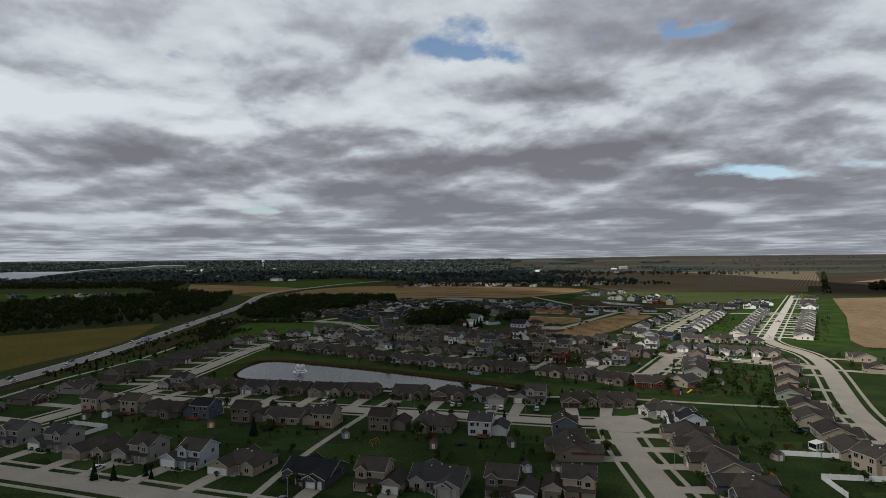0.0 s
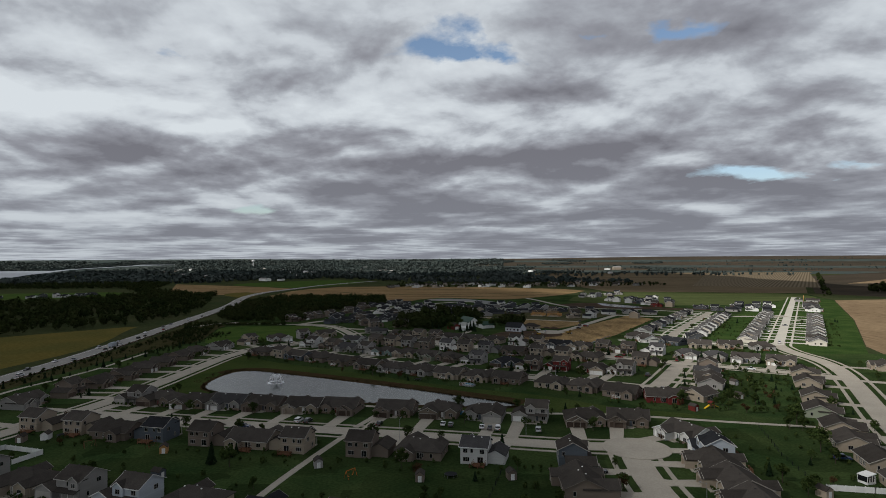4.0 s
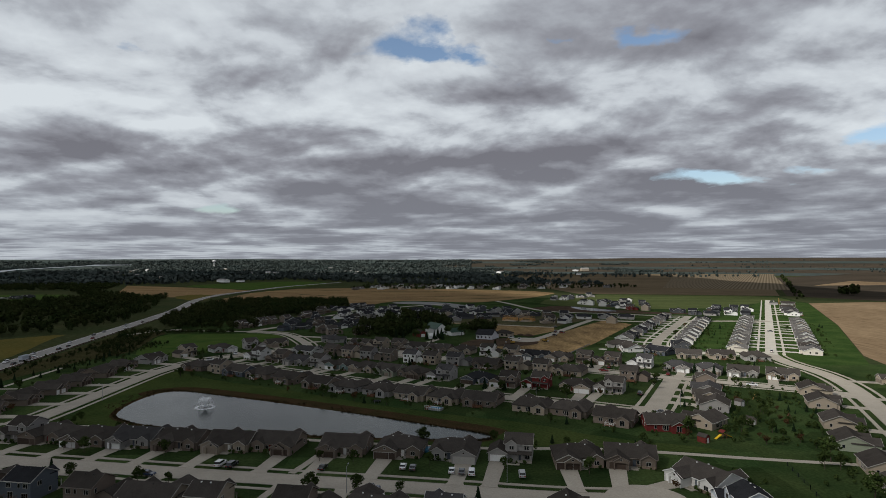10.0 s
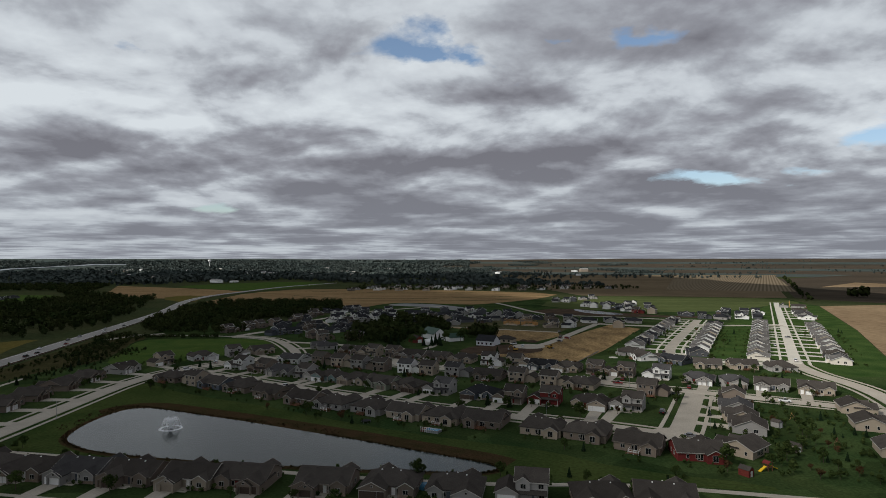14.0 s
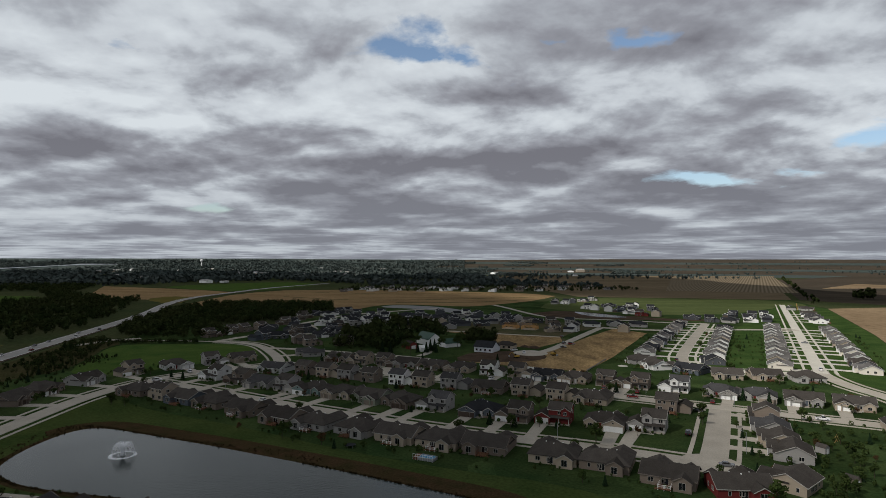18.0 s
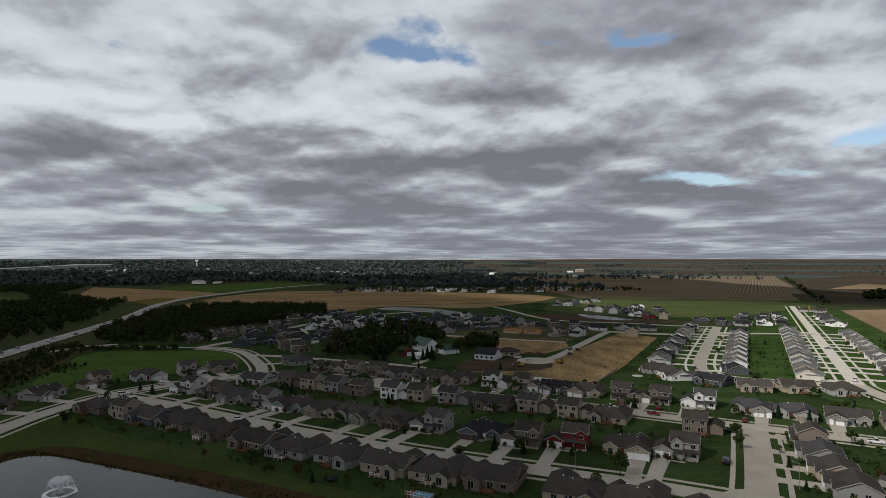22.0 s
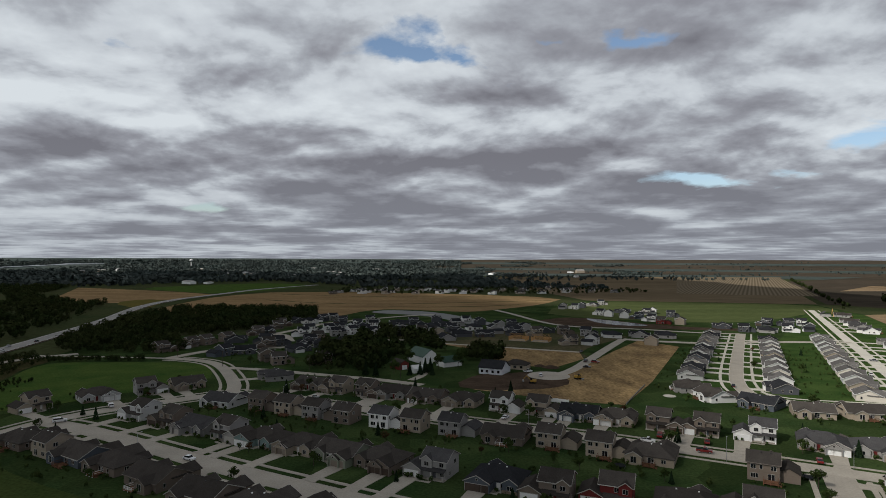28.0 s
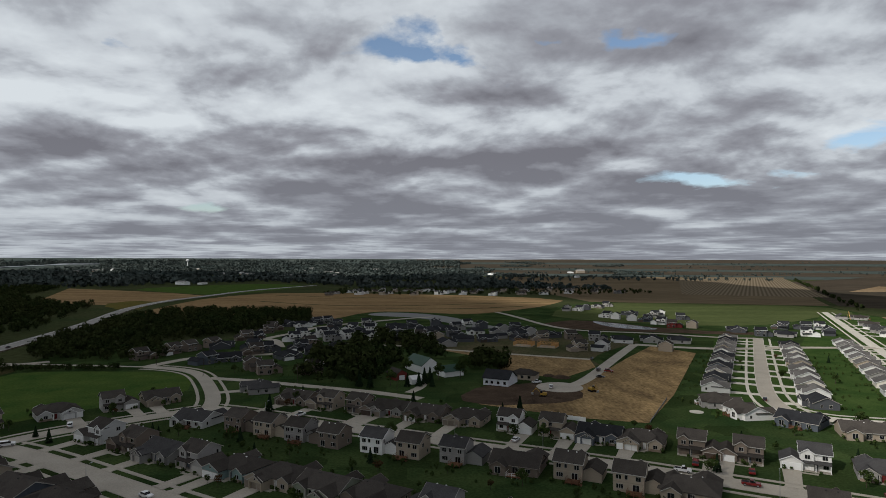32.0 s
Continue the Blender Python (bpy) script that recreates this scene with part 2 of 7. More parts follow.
# each yard is kept a little differently: paler, drier or greener blocks of lawn
yn, yl = M["lawn"].node_tree.nodes, M["lawn"].node_tree.links
lots, lot_tone, lot_map = yn.new("ShaderNodeTexVoronoi"), yn.new("ShaderNodeMapRange"), yn.new("ShaderNodeHueSaturation")
lots.distance = "CHEBYCHEV"
lots.inputs["Scale"].default_value = 0.055
lot_tone.inputs["To Min"].default_value, lot_tone.inputs["To Max"].default_value = 0.72, 1.45
bare = yn["Principled BSDF"].inputs["Base Color"].links[0].from_socket
yl.new(yn["Texture Coordinate"].outputs["Object"], lots.inputs["Vector"])
yl.new(lots.outputs["Color"], lot_tone.inputs["Value"])
yl.new(lot_tone.outputs[0], lot_map.inputs["Value"])
yl.new(bare, lot_map.inputs["Color"])
yl.new(lot_map.outputs[0], yn["Principled BSDF"].inputs["Base Color"])
M["common"] = material("mown_common_grass", (0.030, 0.048, 0.014), 0.95, 0.35, 0.05, 0.9, 0.4, (0.052, 0.068, 0.021), per_object=0.0, spec=0.0)
M["sod"] = material("fresh_sod", (0.023, 0.048, 0.013), 0.95, 0.35, 0.06, 1.3, 0.4, (0.048, 0.076, 0.022), per_object=0.0, spec=0.0)
M["meadow"] = material("meadow_grass", (0.034, 0.068, 0.017), 0.95, 0.35, 0.06, 0.9, 0.5, (0.066, 0.096, 0.024), per_object=0.0, spec=0.0)
M["stubble"] = material("dry_stubble", (0.300, 0.205, 0.100), 0.95, 0.55, 0.09, 0.7, 0.5, (0.130, 0.090, 0.048), per_object=0.0, spec=0.0, stretch=(1, 0.4, 1))
M["corn"] = material("ripe_crop", (0.255, 0.172, 0.087), 0.95, 0.35, 0.03, 0.35, 0.5, (0.160, 0.108, 0.056), per_object=0.0, spec=0.0, stretch=(0.3, 1, 1))
M["grassland"] = material("pale_grassland", (0.078, 0.094, 0.036), 0.95, 0.3, 0.02, 0.3, 0.4, (0.052, 0.066, 0.026), per_object=0.0, spec=0.0, stretch=(0.3, 1, 1))
M["rough"] = material("rough_bank_grass", (0.034, 0.036, 0.015), 0.95, 0.5, 0.10, 0.9, 0.6, (0.058, 0.050, 0.024), per_object=0.0, spec=0.0)
M["soy"] = material("yellowing_crop", (0.120, 0.095, 0.028), 0.95, 0.3, 0.02, 0.4, 0.4, (0.085, 0.080, 0.026), per_object=0.0, spec=0.0)
M["brown"] = material("harvested_field", (0.165, 0.126, 0.080), 0.95, 0.3, 0.006, 0.10, 0.3, (0.112, 0.086, 0.053), per_object=0.15, spec=0.0, stretch=(0.25, 1, 1))
# darker copy of the field soil beyond the cloud sheet; shade in its colour
M["far_soil"] = material("shade_darkened_soil", (0.072, 0.057, 0.042), 0.95, 0.35, 0.004, 0.06, 0.3, (0.048, 0.042, 0.032), per_object=0.1, spec=0.0, stretch=(0.25, 1, 1))
M["tan"] = material("cut_straw_field", (0.245, 0.178, 0.108), 0.95, 0.35, 0.012, 0.30, 0.3, (0.150, 0.104, 0.062), per_object=0.0, spec=0.0, stretch=(1, 0.15, 1))
M["scrape"] = material("scraped_dry_ground", (0.095, 0.078, 0.046), 0.95, 0.45, 0.03, 0.5, 0.4, (0.048, 0.056, 0.026), per_object=0.0, spec=0.0)
M["dirt"] = material("bare_soil", (0.085, 0.060, 0.042), 0.95, 0.4, 0.10, 1.2, 0.5, (0.045, 0.033, 0.025), per_object=0.0, spec=0.0)
M["bank"] = material("brown_shore_growth", (0.056, 0.034, 0.019), 0.95, 0.45, 0.15, 1.5, 0.6, (0.032, 0.028, 0.012), per_object=0.0, spec=0.0)
M["concrete"] = material("weathered_concrete", (0.370, 0.335, 0.280), 0.85, 0.16, 0.10, 2.0, 0.15, per_object=0.05)
M["new_concrete"] = material("pale_new_concrete", (0.500, 0.470, 0.405), 0.85, 0.14, 0.10, 2.0, 0.15, per_object=0.05)
M["highway"] = material("highway_concrete", (0.265, 0.255, 0.240), 0.85, 0.18, 0.05, 0.6, 0.1, per_object=0)
M["marking"] = material("road_paint", (0.75, 0.74, 0.70), 0.7, 0.15, 0.6, 4.0, 0.0)
M["glass"] = material("window_glass", (0.012, 0.014, 0.017), 0.08, 0.2, 0.3, 1.0, 0.0, spec=0.6)
M["white"] = material("white_trim", (0.74, 0.74, 0.72), 0.55, 0.08, 0.6, 6.0, 0.05, per_object=0.06, spec=0.2)
M["leaf"] = material("green_leaves", (0.028, 0.048, 0.014), 0.8, 0.45, 0.5, 2.5, 0.0, (0.045, 0.060, 0.018), per_object=0.25, spec=0.0)
M["leaf_red"] = material("autumn_leaves", (0.070, 0.030, 0.018), 0.8, 0.45, 0.5, 2.5, 0.0, (0.055, 0.045, 0.018), per_object=0.25, spec=0.0)
M["needle"] = material("conifer_needles", (0.016, 0.030, 0.014), 0.85, 0.4, 0.6, 3.0, 0.0, per_object=0.2, spec=0.0)
M["woods"] = material("woodland_leaves", (0.018, 0.030, 0.010), 0.85, 0.35, 0.03, 0.2, 0.0, (0.036, 0.042, 0.015), per_object=0.38, spec=0.0, islands=True)
M["bark"] = material("bark", (0.070, 0.055, 0.042), 0.95, 0.35, 1.5, 9.0, 0.5)
M["tyre"] = material("tyre_rubber", (0.012, 0.012, 0.013), 0.8, 0.2, 3, 20, 0.0)
M["rim"] = material("wheel_rim", (0.45, 0.45, 0.46), 0.35, 0.1, 3, 20, 0.0, metal=0.8)
M["lamp_glass"] = material("lamp_lens", (0.55, 0.53, 0.50), 0.2, 0.1, 3, 20, 0.0)
M["tail"] = material("tail_lens", (0.22, 0.012, 0.010), 0.25, 0.1, 3, 20, 0.0)
M["steel"] = material("galvanised_steel", (0.32, 0.33, 0.34), 0.5, 0.15, 1, 9, 0.05, metal=0.5)
M["wood"] = material("stained_deck_wood", (0.17, 0.085, 0.050), 0.8, 0.3, 1.2, 7, 0.2, per_object=0.3)
M["lumber"] = material("new_lumber", (0.52, 0.30, 0.12), 0.8, 0.25, 0.8, 6, 0.2, per_object=0.15)
M["wrap"] = material("white_house_wrap", (0.66, 0.67, 0.70), 0.6, 0.12, 0.5, 2.5, 0.1)
M["red_metal"] = material("red_barn_metal", (0.16, 0.035, 0.028), 0.6, 0.25, 0.5, 4, 0.1)
M["green_metal"] = material("green_metal_roof", (0.045, 0.085, 0.062), 0.45, 0.15, 0.3, 4, 0.1, metal=0.2)
M["yellow"] = material("yellow_plastic", (0.75, 0.48, 0.03), 0.4, 0.1, 1, 9, 0.0)
M["machine"] = material("dusty_yellow_paint", (0.34, 0.21, 0.04), 0.6, 0.3, 0.8, 5, 0.1)
M["orange"] = material("orange_plastic", (0.65, 0.16, 0.03), 0.4, 0.1, 1, 9, 0.0)
M["pool"] = material("blue_pool_liner", (0.06, 0.20, 0.32), 0.15, 0.15, 0.8, 5, 0.0)
M["black"] = material("black_mesh", (0.012, 0.013, 0.016), 0.7, 0.2, 2, 9, 0.0)
M["stone"] = material("tan_stone_veneer", (0.26, 0.20, 0.15), 0.9, 0.4, 1.2, 4.0, 0.5, per_object=0.2)
# paler and bluer than the near woods: distance haze put into the colour
M["haze_woods"] = material("distant_woods_hazed", (0.046, 0.062, 0.058), 0.95, 0.35, 0.004, 0.03, 0.0, (0.072, 0.084, 0.076), per_object=0.08, spec=0.0, islands=True)

rows_mat = M["brown"].copy()
rows_mat.name = "cut_stalk_rows"
rn, rl = rows_mat.node_tree.nodes, rows_mat.node_tree.links
wave, turn, rco, blend = rn.new("ShaderNodeTexWave"), rn.new("ShaderNodeMapping"), rn.new("ShaderNodeTexCoord"), rn.new("ShaderNodeMix")
blend.data_type = "RGBA"
turn.inputs["Rotation"].default_value = (0, 0, radians(30))
wave.inputs["Scale"].default_value, wave.inputs["Distortion"].default_value = 0.042, 0.5
blend.inputs["A"].default_value, blend.inputs["B"].default_value = (0.110, 0.086, 0.055, 1), (0.195, 0.158, 0.110, 1)
rl.new(rco.outputs["Object"], turn.inputs["Vector"])
rl.new(turn.outputs[0], wave.inputs["Vector"])
rl.new(wave.outputs["Fac"], blend.inputs["Factor"])
rl.new(blend.outputs["Result"], rn["Principled BSDF"].inputs["Base Color"])
M["rows"] = rows_mat

water = bpy.data.materials.new("pond_water")
water.use_nodes = True
wb = water.node_tree.nodes["Principled BSDF"]
wb.inputs["Base Color"].default_value, wb.inputs["Roughness"].default_value = (0.030, 0.038, 0.034, 1), 0.16
wb.inputs["IOR"].default_value = 1.22
ripple, wbump, wco = (water.node_tree.nodes.new(k) for k in ("ShaderNodeTexNoise", "ShaderNodeBump", "ShaderNodeTexCoord"))
ripple.inputs["Scale"].default_value, ripple.inputs["Detail"].default_value = 1.1, 6.0
wbump.inputs["Distance"].default_value = 0.12
# wind drifts over the pond: ruffled and calm stretches
gust, gust_range = water.node_tree.nodes.new("ShaderNodeTexNoise"), water.node_tree.nodes.new("ShaderNodeMapRange")
gust.inputs["Scale"].default_value, gust.inputs["Detail"].default_value = 0.035, 4.0
gust_range.inputs["From Min"].default_value, gust_range.inputs["From Max"].default_value = 0.38, 0.62
gust_range.inputs["To Min"].default_value, gust_range.inputs["To Max"].default_value = 0.03, 0.5
water.node_tree.links.new(wco.outputs["Object"], gust.inputs["Vector"])
water.node_tree.links.new(gust.outputs["Fac"], gust_range.inputs["Value"])
water.node_tree.links.new(gust_range.outputs[0], wbump.inputs["Strength"])
water.node_tree.links.new(wco.outputs["Object"], ripple.inputs["Vector"])
water.node_tree.links.new(ripple.outputs["Fac"], wbump.inputs["Height"])
water.node_tree.links.new(wbump.outputs[0], wb.inputs["Normal"])
M["water"] = water
M["shallow"] = material("shallow_muddy_water", (0.085, 0.085, 0.078), 0.55, 0.2, 0.03, 0.3, 0.1, per_object=0, spec=0.25)
M["river"] = material("river_water", (0.16, 0.18, 0.20), 0.35, 0.1, 0.004, 0.05, 0.0, per_object=0, spec=0.5)

WALLS = {
    "t": ("beige siding", (0.33, 0.278, 0.215)), "g": ("grey siding", (0.285, 0.275, 0.26)), "w": ("white siding", (0.68, 0.67, 0.64)),
    "k": ("charcoal siding", (0.075, 0.078, 0.085)), "b": ("slate-blue siding", (0.088, 0.102, 0.118)), "n": ("taupe siding", (0.175, 0.142, 0.115)),
    "l": ("pale blue-grey siding", (0.42, 0.46, 0.50)), "r": ("barn-red siding", (0.135, 0.026, 0.024)), "s": ("sage-green siding", (0.26, 0.285, 0.215)),
    "c": ("cream siding", (0.56, 0.52, 0.45)), "p": ("pale grey siding", (0.50, 0.50, 0.48)),
    "e": ("teal-grey siding", (0.17, 0.235, 0.225)),
}
for key, (words, colour) in WALLS.items():
    M["wall_" + key] = material(words.replace(" ", "_"), colour, 0.75, 0.10, 0.5, 5.0, 0.15, per_object=0.12, stretch=(0.4, 0.4, 3.0))
M["trim"] = material("pale_trim", (0.40, 0.38, 0.345), 0.6, 0.08, 0.8, 5, 0.05, per_object=0.15)
M["trim_taupe"] = material("taupe_trim", (0.20, 0.17, 0.145), 0.6, 0.08, 0.8, 5, 0.05, per_object=0.15)
M["door_brown"] = material("brown_garage_door", (0.078, 0.058, 0.046), 0.6, 0.12, 0.8, 5, 0.05, per_object=0.25)
M["door_tan"] = material("tan_garage_door", (0.24, 0.20, 0.16), 0.6, 0.12, 0.8, 5, 0.05, per_object=0.2)
M["roof_taupe"] = material("taupe_shingles", (0.061, 0.054, 0.048), 0.95, 0.25, 0.35, 3.5, 0.35, per_object=0.22, spec=0.0)
M["roof_grey"] = material("grey_shingles", (0.062, 0.060, 0.060), 0.95, 0.25, 0.35, 3.5, 0.35, per_object=0.22, spec=0.0)
# paler copy of the grey shingles for the sunlit rows; sunlight in the colour
M["roof_pale"] = material("sunlit_grey_shingles", (0.120, 0.114, 0.108), 0.95, 0.25, 0.35, 3.5, 0.35, per_object=0.22, spec=0.0)
M["roof_dark"] = material("charcoal_shingles", (0.030, 0.031, 0.034), 0.95, 0.25, 0.35, 3.5, 0.35, per_object=0.22, spec=0.0)
CARS = {"white": (0.70, 0.70, 0.70), "black": (0.015, 0.016, 0.018), "silver": (0.40, 0.41, 0.42), "dark red": (0.16, 0.014, 0.014), "dark blue": (0.02, 0.035, 0.075), "grey": (0.13, 0.135, 0.14)}
for key, colour in CARS.items():
    M["car_" + key] = material(key.replace(" ", "_") + "_car_paint", colour, 0.25, 0.05, 1.0, 9.0, 0.0, per_object=0.05, spec=0.6)


# ---- mesh helpers ----
class Shape:
    """Points and faces of one mesh, put together from solids; each face may carry a material number."""

    def __init__(self):
        self.v, self.f, self.m = [], [], []

    def add(self, verts, faces, slot=0):
        k = len(self.v)
        self.v += [tuple(p) for p in verts]
        self.f += [[k + i for i in f] for f in faces]
        self.m += [slot] * len(faces)
        return self

    def box(self, x0, x1, y0, y1, z0, z1, slot=0):
        p = [(x, y, z) for z in (z0, z1) for y in (y0, y1) for x in (x0, x1)]
        return self.add(p, [(0, 2, 3, 1), (4, 5, 7, 6), (0, 1, 5, 4), (1, 3, 7, 5), (3, 2, 6, 7), (2, 0, 4, 6)], slot)

    def prism(self, outline, a, b, axis, slot=0):
        """An outline of (across, up) carried from a to b along x or y."""
        n = len(outline)
        put = (lambda d, s, z: (d, s, z)) if axis == "x" else (lambda d, s, z: (s, d, z))
        p = [put(d, s, z) for d in (a, b) for s, z in outline]
        sides = [(i, (i + 1) % n, n + (i + 1) % n, n + i) for i in range(n)]
        return self.add(p, sides + [tuple(range(n))[::-1], tuple(range(n, 2 * n))], slot)

    def beam(self, a, b, r, slot=0, r2=None, sides=4):
        a, b = Vector(a), Vector(b)
        d = (b - a).normalized()
        u = d.orthogonal().normalized()
        w = d.cross(u)
        p = []
        for c, rr in ((a, r), (b, r if r2 is None else r2)):
            p += [c + rr * (math.cos(k) * u + math.sin(k) * w) for k in (2 * math.pi * (i + 0.5) / sides for i in range(sides))]
        n = sides
        return self.add(p, [(i, (i + 1) % n, n + (i + 1) % n, n + i) for i in range(n)] + [tuple(range(n))[::-1], tuple(range(n, 2 * n))], slot)

    def mesh(self, name, *mats):
        me = bpy.data.meshes.new(name)
        me.from_pydata(self.v, [], self.f)
        for m in mats:
            me.materials.append(m)
        if len(mats) > 1:
            me.polygons.foreach_set("material_index", self.m)
        bm = bmesh.new()
        bm.from_mesh(me)
        bmesh.ops.recalc_face_normals(bm, faces=bm.faces)
        bm.to_mesh(me)
        bm.free()
        me.update()
        return me


def part(name, shape, mat, parent, label=""):
    me = shape if isinstance(shape, bpy.types.Mesh) else shape.mesh(name, *(mat if isinstance(mat, (list, tuple)) else [mat]))
    ob = new(name, me)
    ob.parent = parent
    return tagged(ob, label)


def thing(name, m, label, category, group=""):
    ob = new(name)
    ob.matrix_basis = m
    return tagged(ob, label, category, group)


# ---- ground, fields and water ----
HOME = Vector((0, 130))


def rise(x, y):
    """Height of the land: flat round the houses, bent up far off so that the skyline fits the camera's view."""
    r = math.hypot(x - HOME.x, y - HOME.y)
    if r < 2900:
        return 0.0
    s = min((r - 2900) / 2000, 1.1)
    return 66 - (23.9 - 21.6 * s) * r / 1049


ground = Shape()
rings = [0, 60, 140, 260, 420, 640, 900, 1200, 1600, 2000, 2450, 2900, 3150, 3400, 3700, 4000, 4300, 4600, 4850, 5200]
spokes = 120
for r in rings:
    for k in range(spokes):
        a = 2 * math.pi * k / spokes
        x, y = HOME.x + r * math.sin(a), HOME.y + r * math.cos(a)
        wave = 0.0 if r < 3300 else 2.2 * noise.noise((x / 420, y / 420, 3.0))
        ground.v.append((x, y, rise(x, y) + wave))
for i in range(len(rings) - 1):
    for k in range(spokes):
        a, b = i * spokes + k, i * spokes + (k + 1) % spokes
        ground.f.append([a, b, b + spokes, a + spokes] if i else [a, b + spokes, a + spokes])
        east = (k + 0.5) % spokes < 40 + (i % 3)
        # far rings take the haze-tinted woods colour (4) and the shade-darkened soil (5)
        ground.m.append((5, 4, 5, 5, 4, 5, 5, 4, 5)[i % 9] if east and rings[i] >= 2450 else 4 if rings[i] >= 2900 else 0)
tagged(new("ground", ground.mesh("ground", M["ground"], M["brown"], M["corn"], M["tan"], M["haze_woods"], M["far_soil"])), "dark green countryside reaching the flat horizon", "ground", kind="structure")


def inside(p, poly):
    x, y = p
    hit = False
    for (x0, y0), (x1, y1) in zip(poly, poly[1:] + poly[:1]):
        if (y0 > y) != (y1 > y) and x < (x1 - x0) * (y - y0) / (y1 - y0) + x0:
            hit = not hit
    return hit


def smooth(line, times=2, closed=False):
    """Rounds off a line of points."""
    line = [Vector(p) for p in line]
    for _ in range(times):
        pairs = list(zip(line, line[1:] + line[:1])) if closed else list(zip(line, line[1:]))
        cut = [q for a, b in pairs for q in (a * 0.75 + b * 0.25, a * 0.25 + b * 0.75)]
        line = cut if closed else [line[0], *cut[1:-1], line[-1]]
    return line


def patch(name, outline, z, mat, label, category, rounded=1, kind="structure"):
    """A sheet of land or water with an outline, laid on the ground."""
    pts = smooth(outline, rounded, True) if rounded else [Vector(p) for p in outline]
    bm = bmesh.new()
    f = bm.faces.new([bm.verts.new((p.x, p.y, rise(p.x, p.y) + z)) for p in pts])
    bm.normal_update()
    if f.normal.z < 0:
        f.normal_flip()
    bmesh.ops.triangulate(bm, faces=[f])
    me = bpy.data.meshes.new(name)
    bm.to_mesh(me)
    bm.free()
    me.materials.append(mat)
    return tagged(new(name, me), label, category, kind=kind)


STUBBLE = [(58, 556), (40, 530), (30, 522), (70, 497), (96, 488), (128, 537), (200, 664), (182, 700), (140, 640), (106, 587), (90, 566)]
LAWN = [(-246, -160), (330, -160), (360, 420), (262, 440), (545, 925), (592, 1080), (273, 1165), (190, 1058), (-70, 1033), (-114, 941), (-102, 853), (-142, 748), (-217, 733), (-246, 690), (-240, 500), (-244, 300)]
POND = [(-134, 334), (-137, 353), (-134, 374), (-125, 379), (-102, 368), (-73, 354), (-47, 340), (-23, 327), (-8, 318), (8, 309), (18, 303), (23, 298), (17, 294), (7, 295), (-30, 299), (-50, 303), (-79, 308), (-113, 317), (-127, 326)]
patch("lawn", LAWN, 0.05, M["lawn"], "dark mown lawns running between the houses", "lawn", 0)
patch("lawn", [(-153, 322), (-154, 400), (-152, 432), (-140, 424), (-120, 406), (-70, 378), (-30, 350), (10, 328), (40, 316), (62, 296), (100, 282), (100, 276), (56, 287), (24, 287), (-10, 292), (-48, 300), (-89, 309), (-121, 316)], 0.08, M["common"], "mown green common grass round the pond", "lawn", 1)
patch("meadow", [(-190, 482), (-208, 498), (-221, 555), (-231, 585), (-227, 606), (-185, 607), (-126, 602), (-109, 540), (-142, 520), (-168, 488)], 0.10, M["meadow"], "open green meadow of uncut grass", "meadow")
patch("meadow", [(273, 1160), (439, 1126), (585, 1080), (545, 950), (490, 940), (380, 850), (300, 830), (190, 880), (150, 960)], 0.08, M["grassland"], "pale green grassland beyond the last houses", "meadow")
patch("sod", [(128, 500), (166, 474), (226, 458), (236, 436), (268, 436), (288, 470), (395, 648), (542, 919), (510, 975), (300, 700), (262, 760)], 0.09, M["sod"], "bright young grass round the newer houses", "lawn", 0)
patch("rough_grass", [(-246, 290), (-244, 400), (-262, 530), (-274, 612), (-262, 640), (-232, 614), (-233, 585), (-223, 555), (-210, 498), (-226, 470), (-232, 400), (-234, 290)], 0.07, M["rough"], "dark rough grass on the highway bank", "grass")
patch("crop_field", [(-282, 280), (-281, 371), (-276, 450), (-286, 500), (-313, 576), (-318, 612), (-352, 574), (-420, 500), (-560, 420), (-460, 230)], 0.06, M["soy"], "yellowing crop field beside the highway", "field")
patch("crop_field", [(-328, 930), (-345, 1100), (-345, 1270), (-266, 1423), (67, 1352), (255, 1229), (185, 1085), (118, 1008), (70, 962), (44, 968), (-30, 1006), (-64, 984), (-86, 915), (-108, 880), (-122, 930)], 0.11, M["corn"], "ripe brown corn field with gentle tracks", "field")
patch("crop_field", [(-600, 1232), (-752, 1571), (-594, 1482), (-463, 1400), (-362, 1310), (-392, 1180), (-440, 1110), (-500, 1130)], 0.06, M["corn"], "ripe brown corn field beyond the highway", "field", 0)
patch("meadow", [(-619, 1540), (-518, 1723), (-391, 1834), (-250, 1700), (-304, 1463), (-352, 1330), (-471, 1412)], 0.07, M["meadow"], "green pasture beside the far brown field", "meadow")
patch("meadow", [(-349, 994), (-385, 1160), (-440, 1200), (-450, 1111)], 0.09, M["soy"], "small yellow-green field in the highway bend", "field")
patch("harvested_field", [(273, 1168), (439, 1134), (600, 1086), (1090, 1975), (1400, 2450), (700, 2470), (165, 2430)], 0.06, M["brown"], "wide flat brown harvested field", "field", 0)
patch("harvested_field", [(612, 1084), (1104, 1972), (1950, 2590), (3600, 3100), (3600, 1900), (1300, 1010), (680, 960)], 0.08, M["far_soil"], "flat brown field past the hedge line", "field", 0)
patch("row_field", [(938, 2337), (1380, 2440), (735, 1275), (509, 1366)], 0.16, M["rows"], "field with pale parallel rows of cut stalks", "field", 0)
patch("straw_field", [(278, 436), (300, 426), (640, 520), (1300, 800), (1250, 980), (660, 940), (543, 919), (396, 648), (289, 470)], 0.08, M["tan"], "pale tan field of cut straw with wheel tracks", "field", 0)
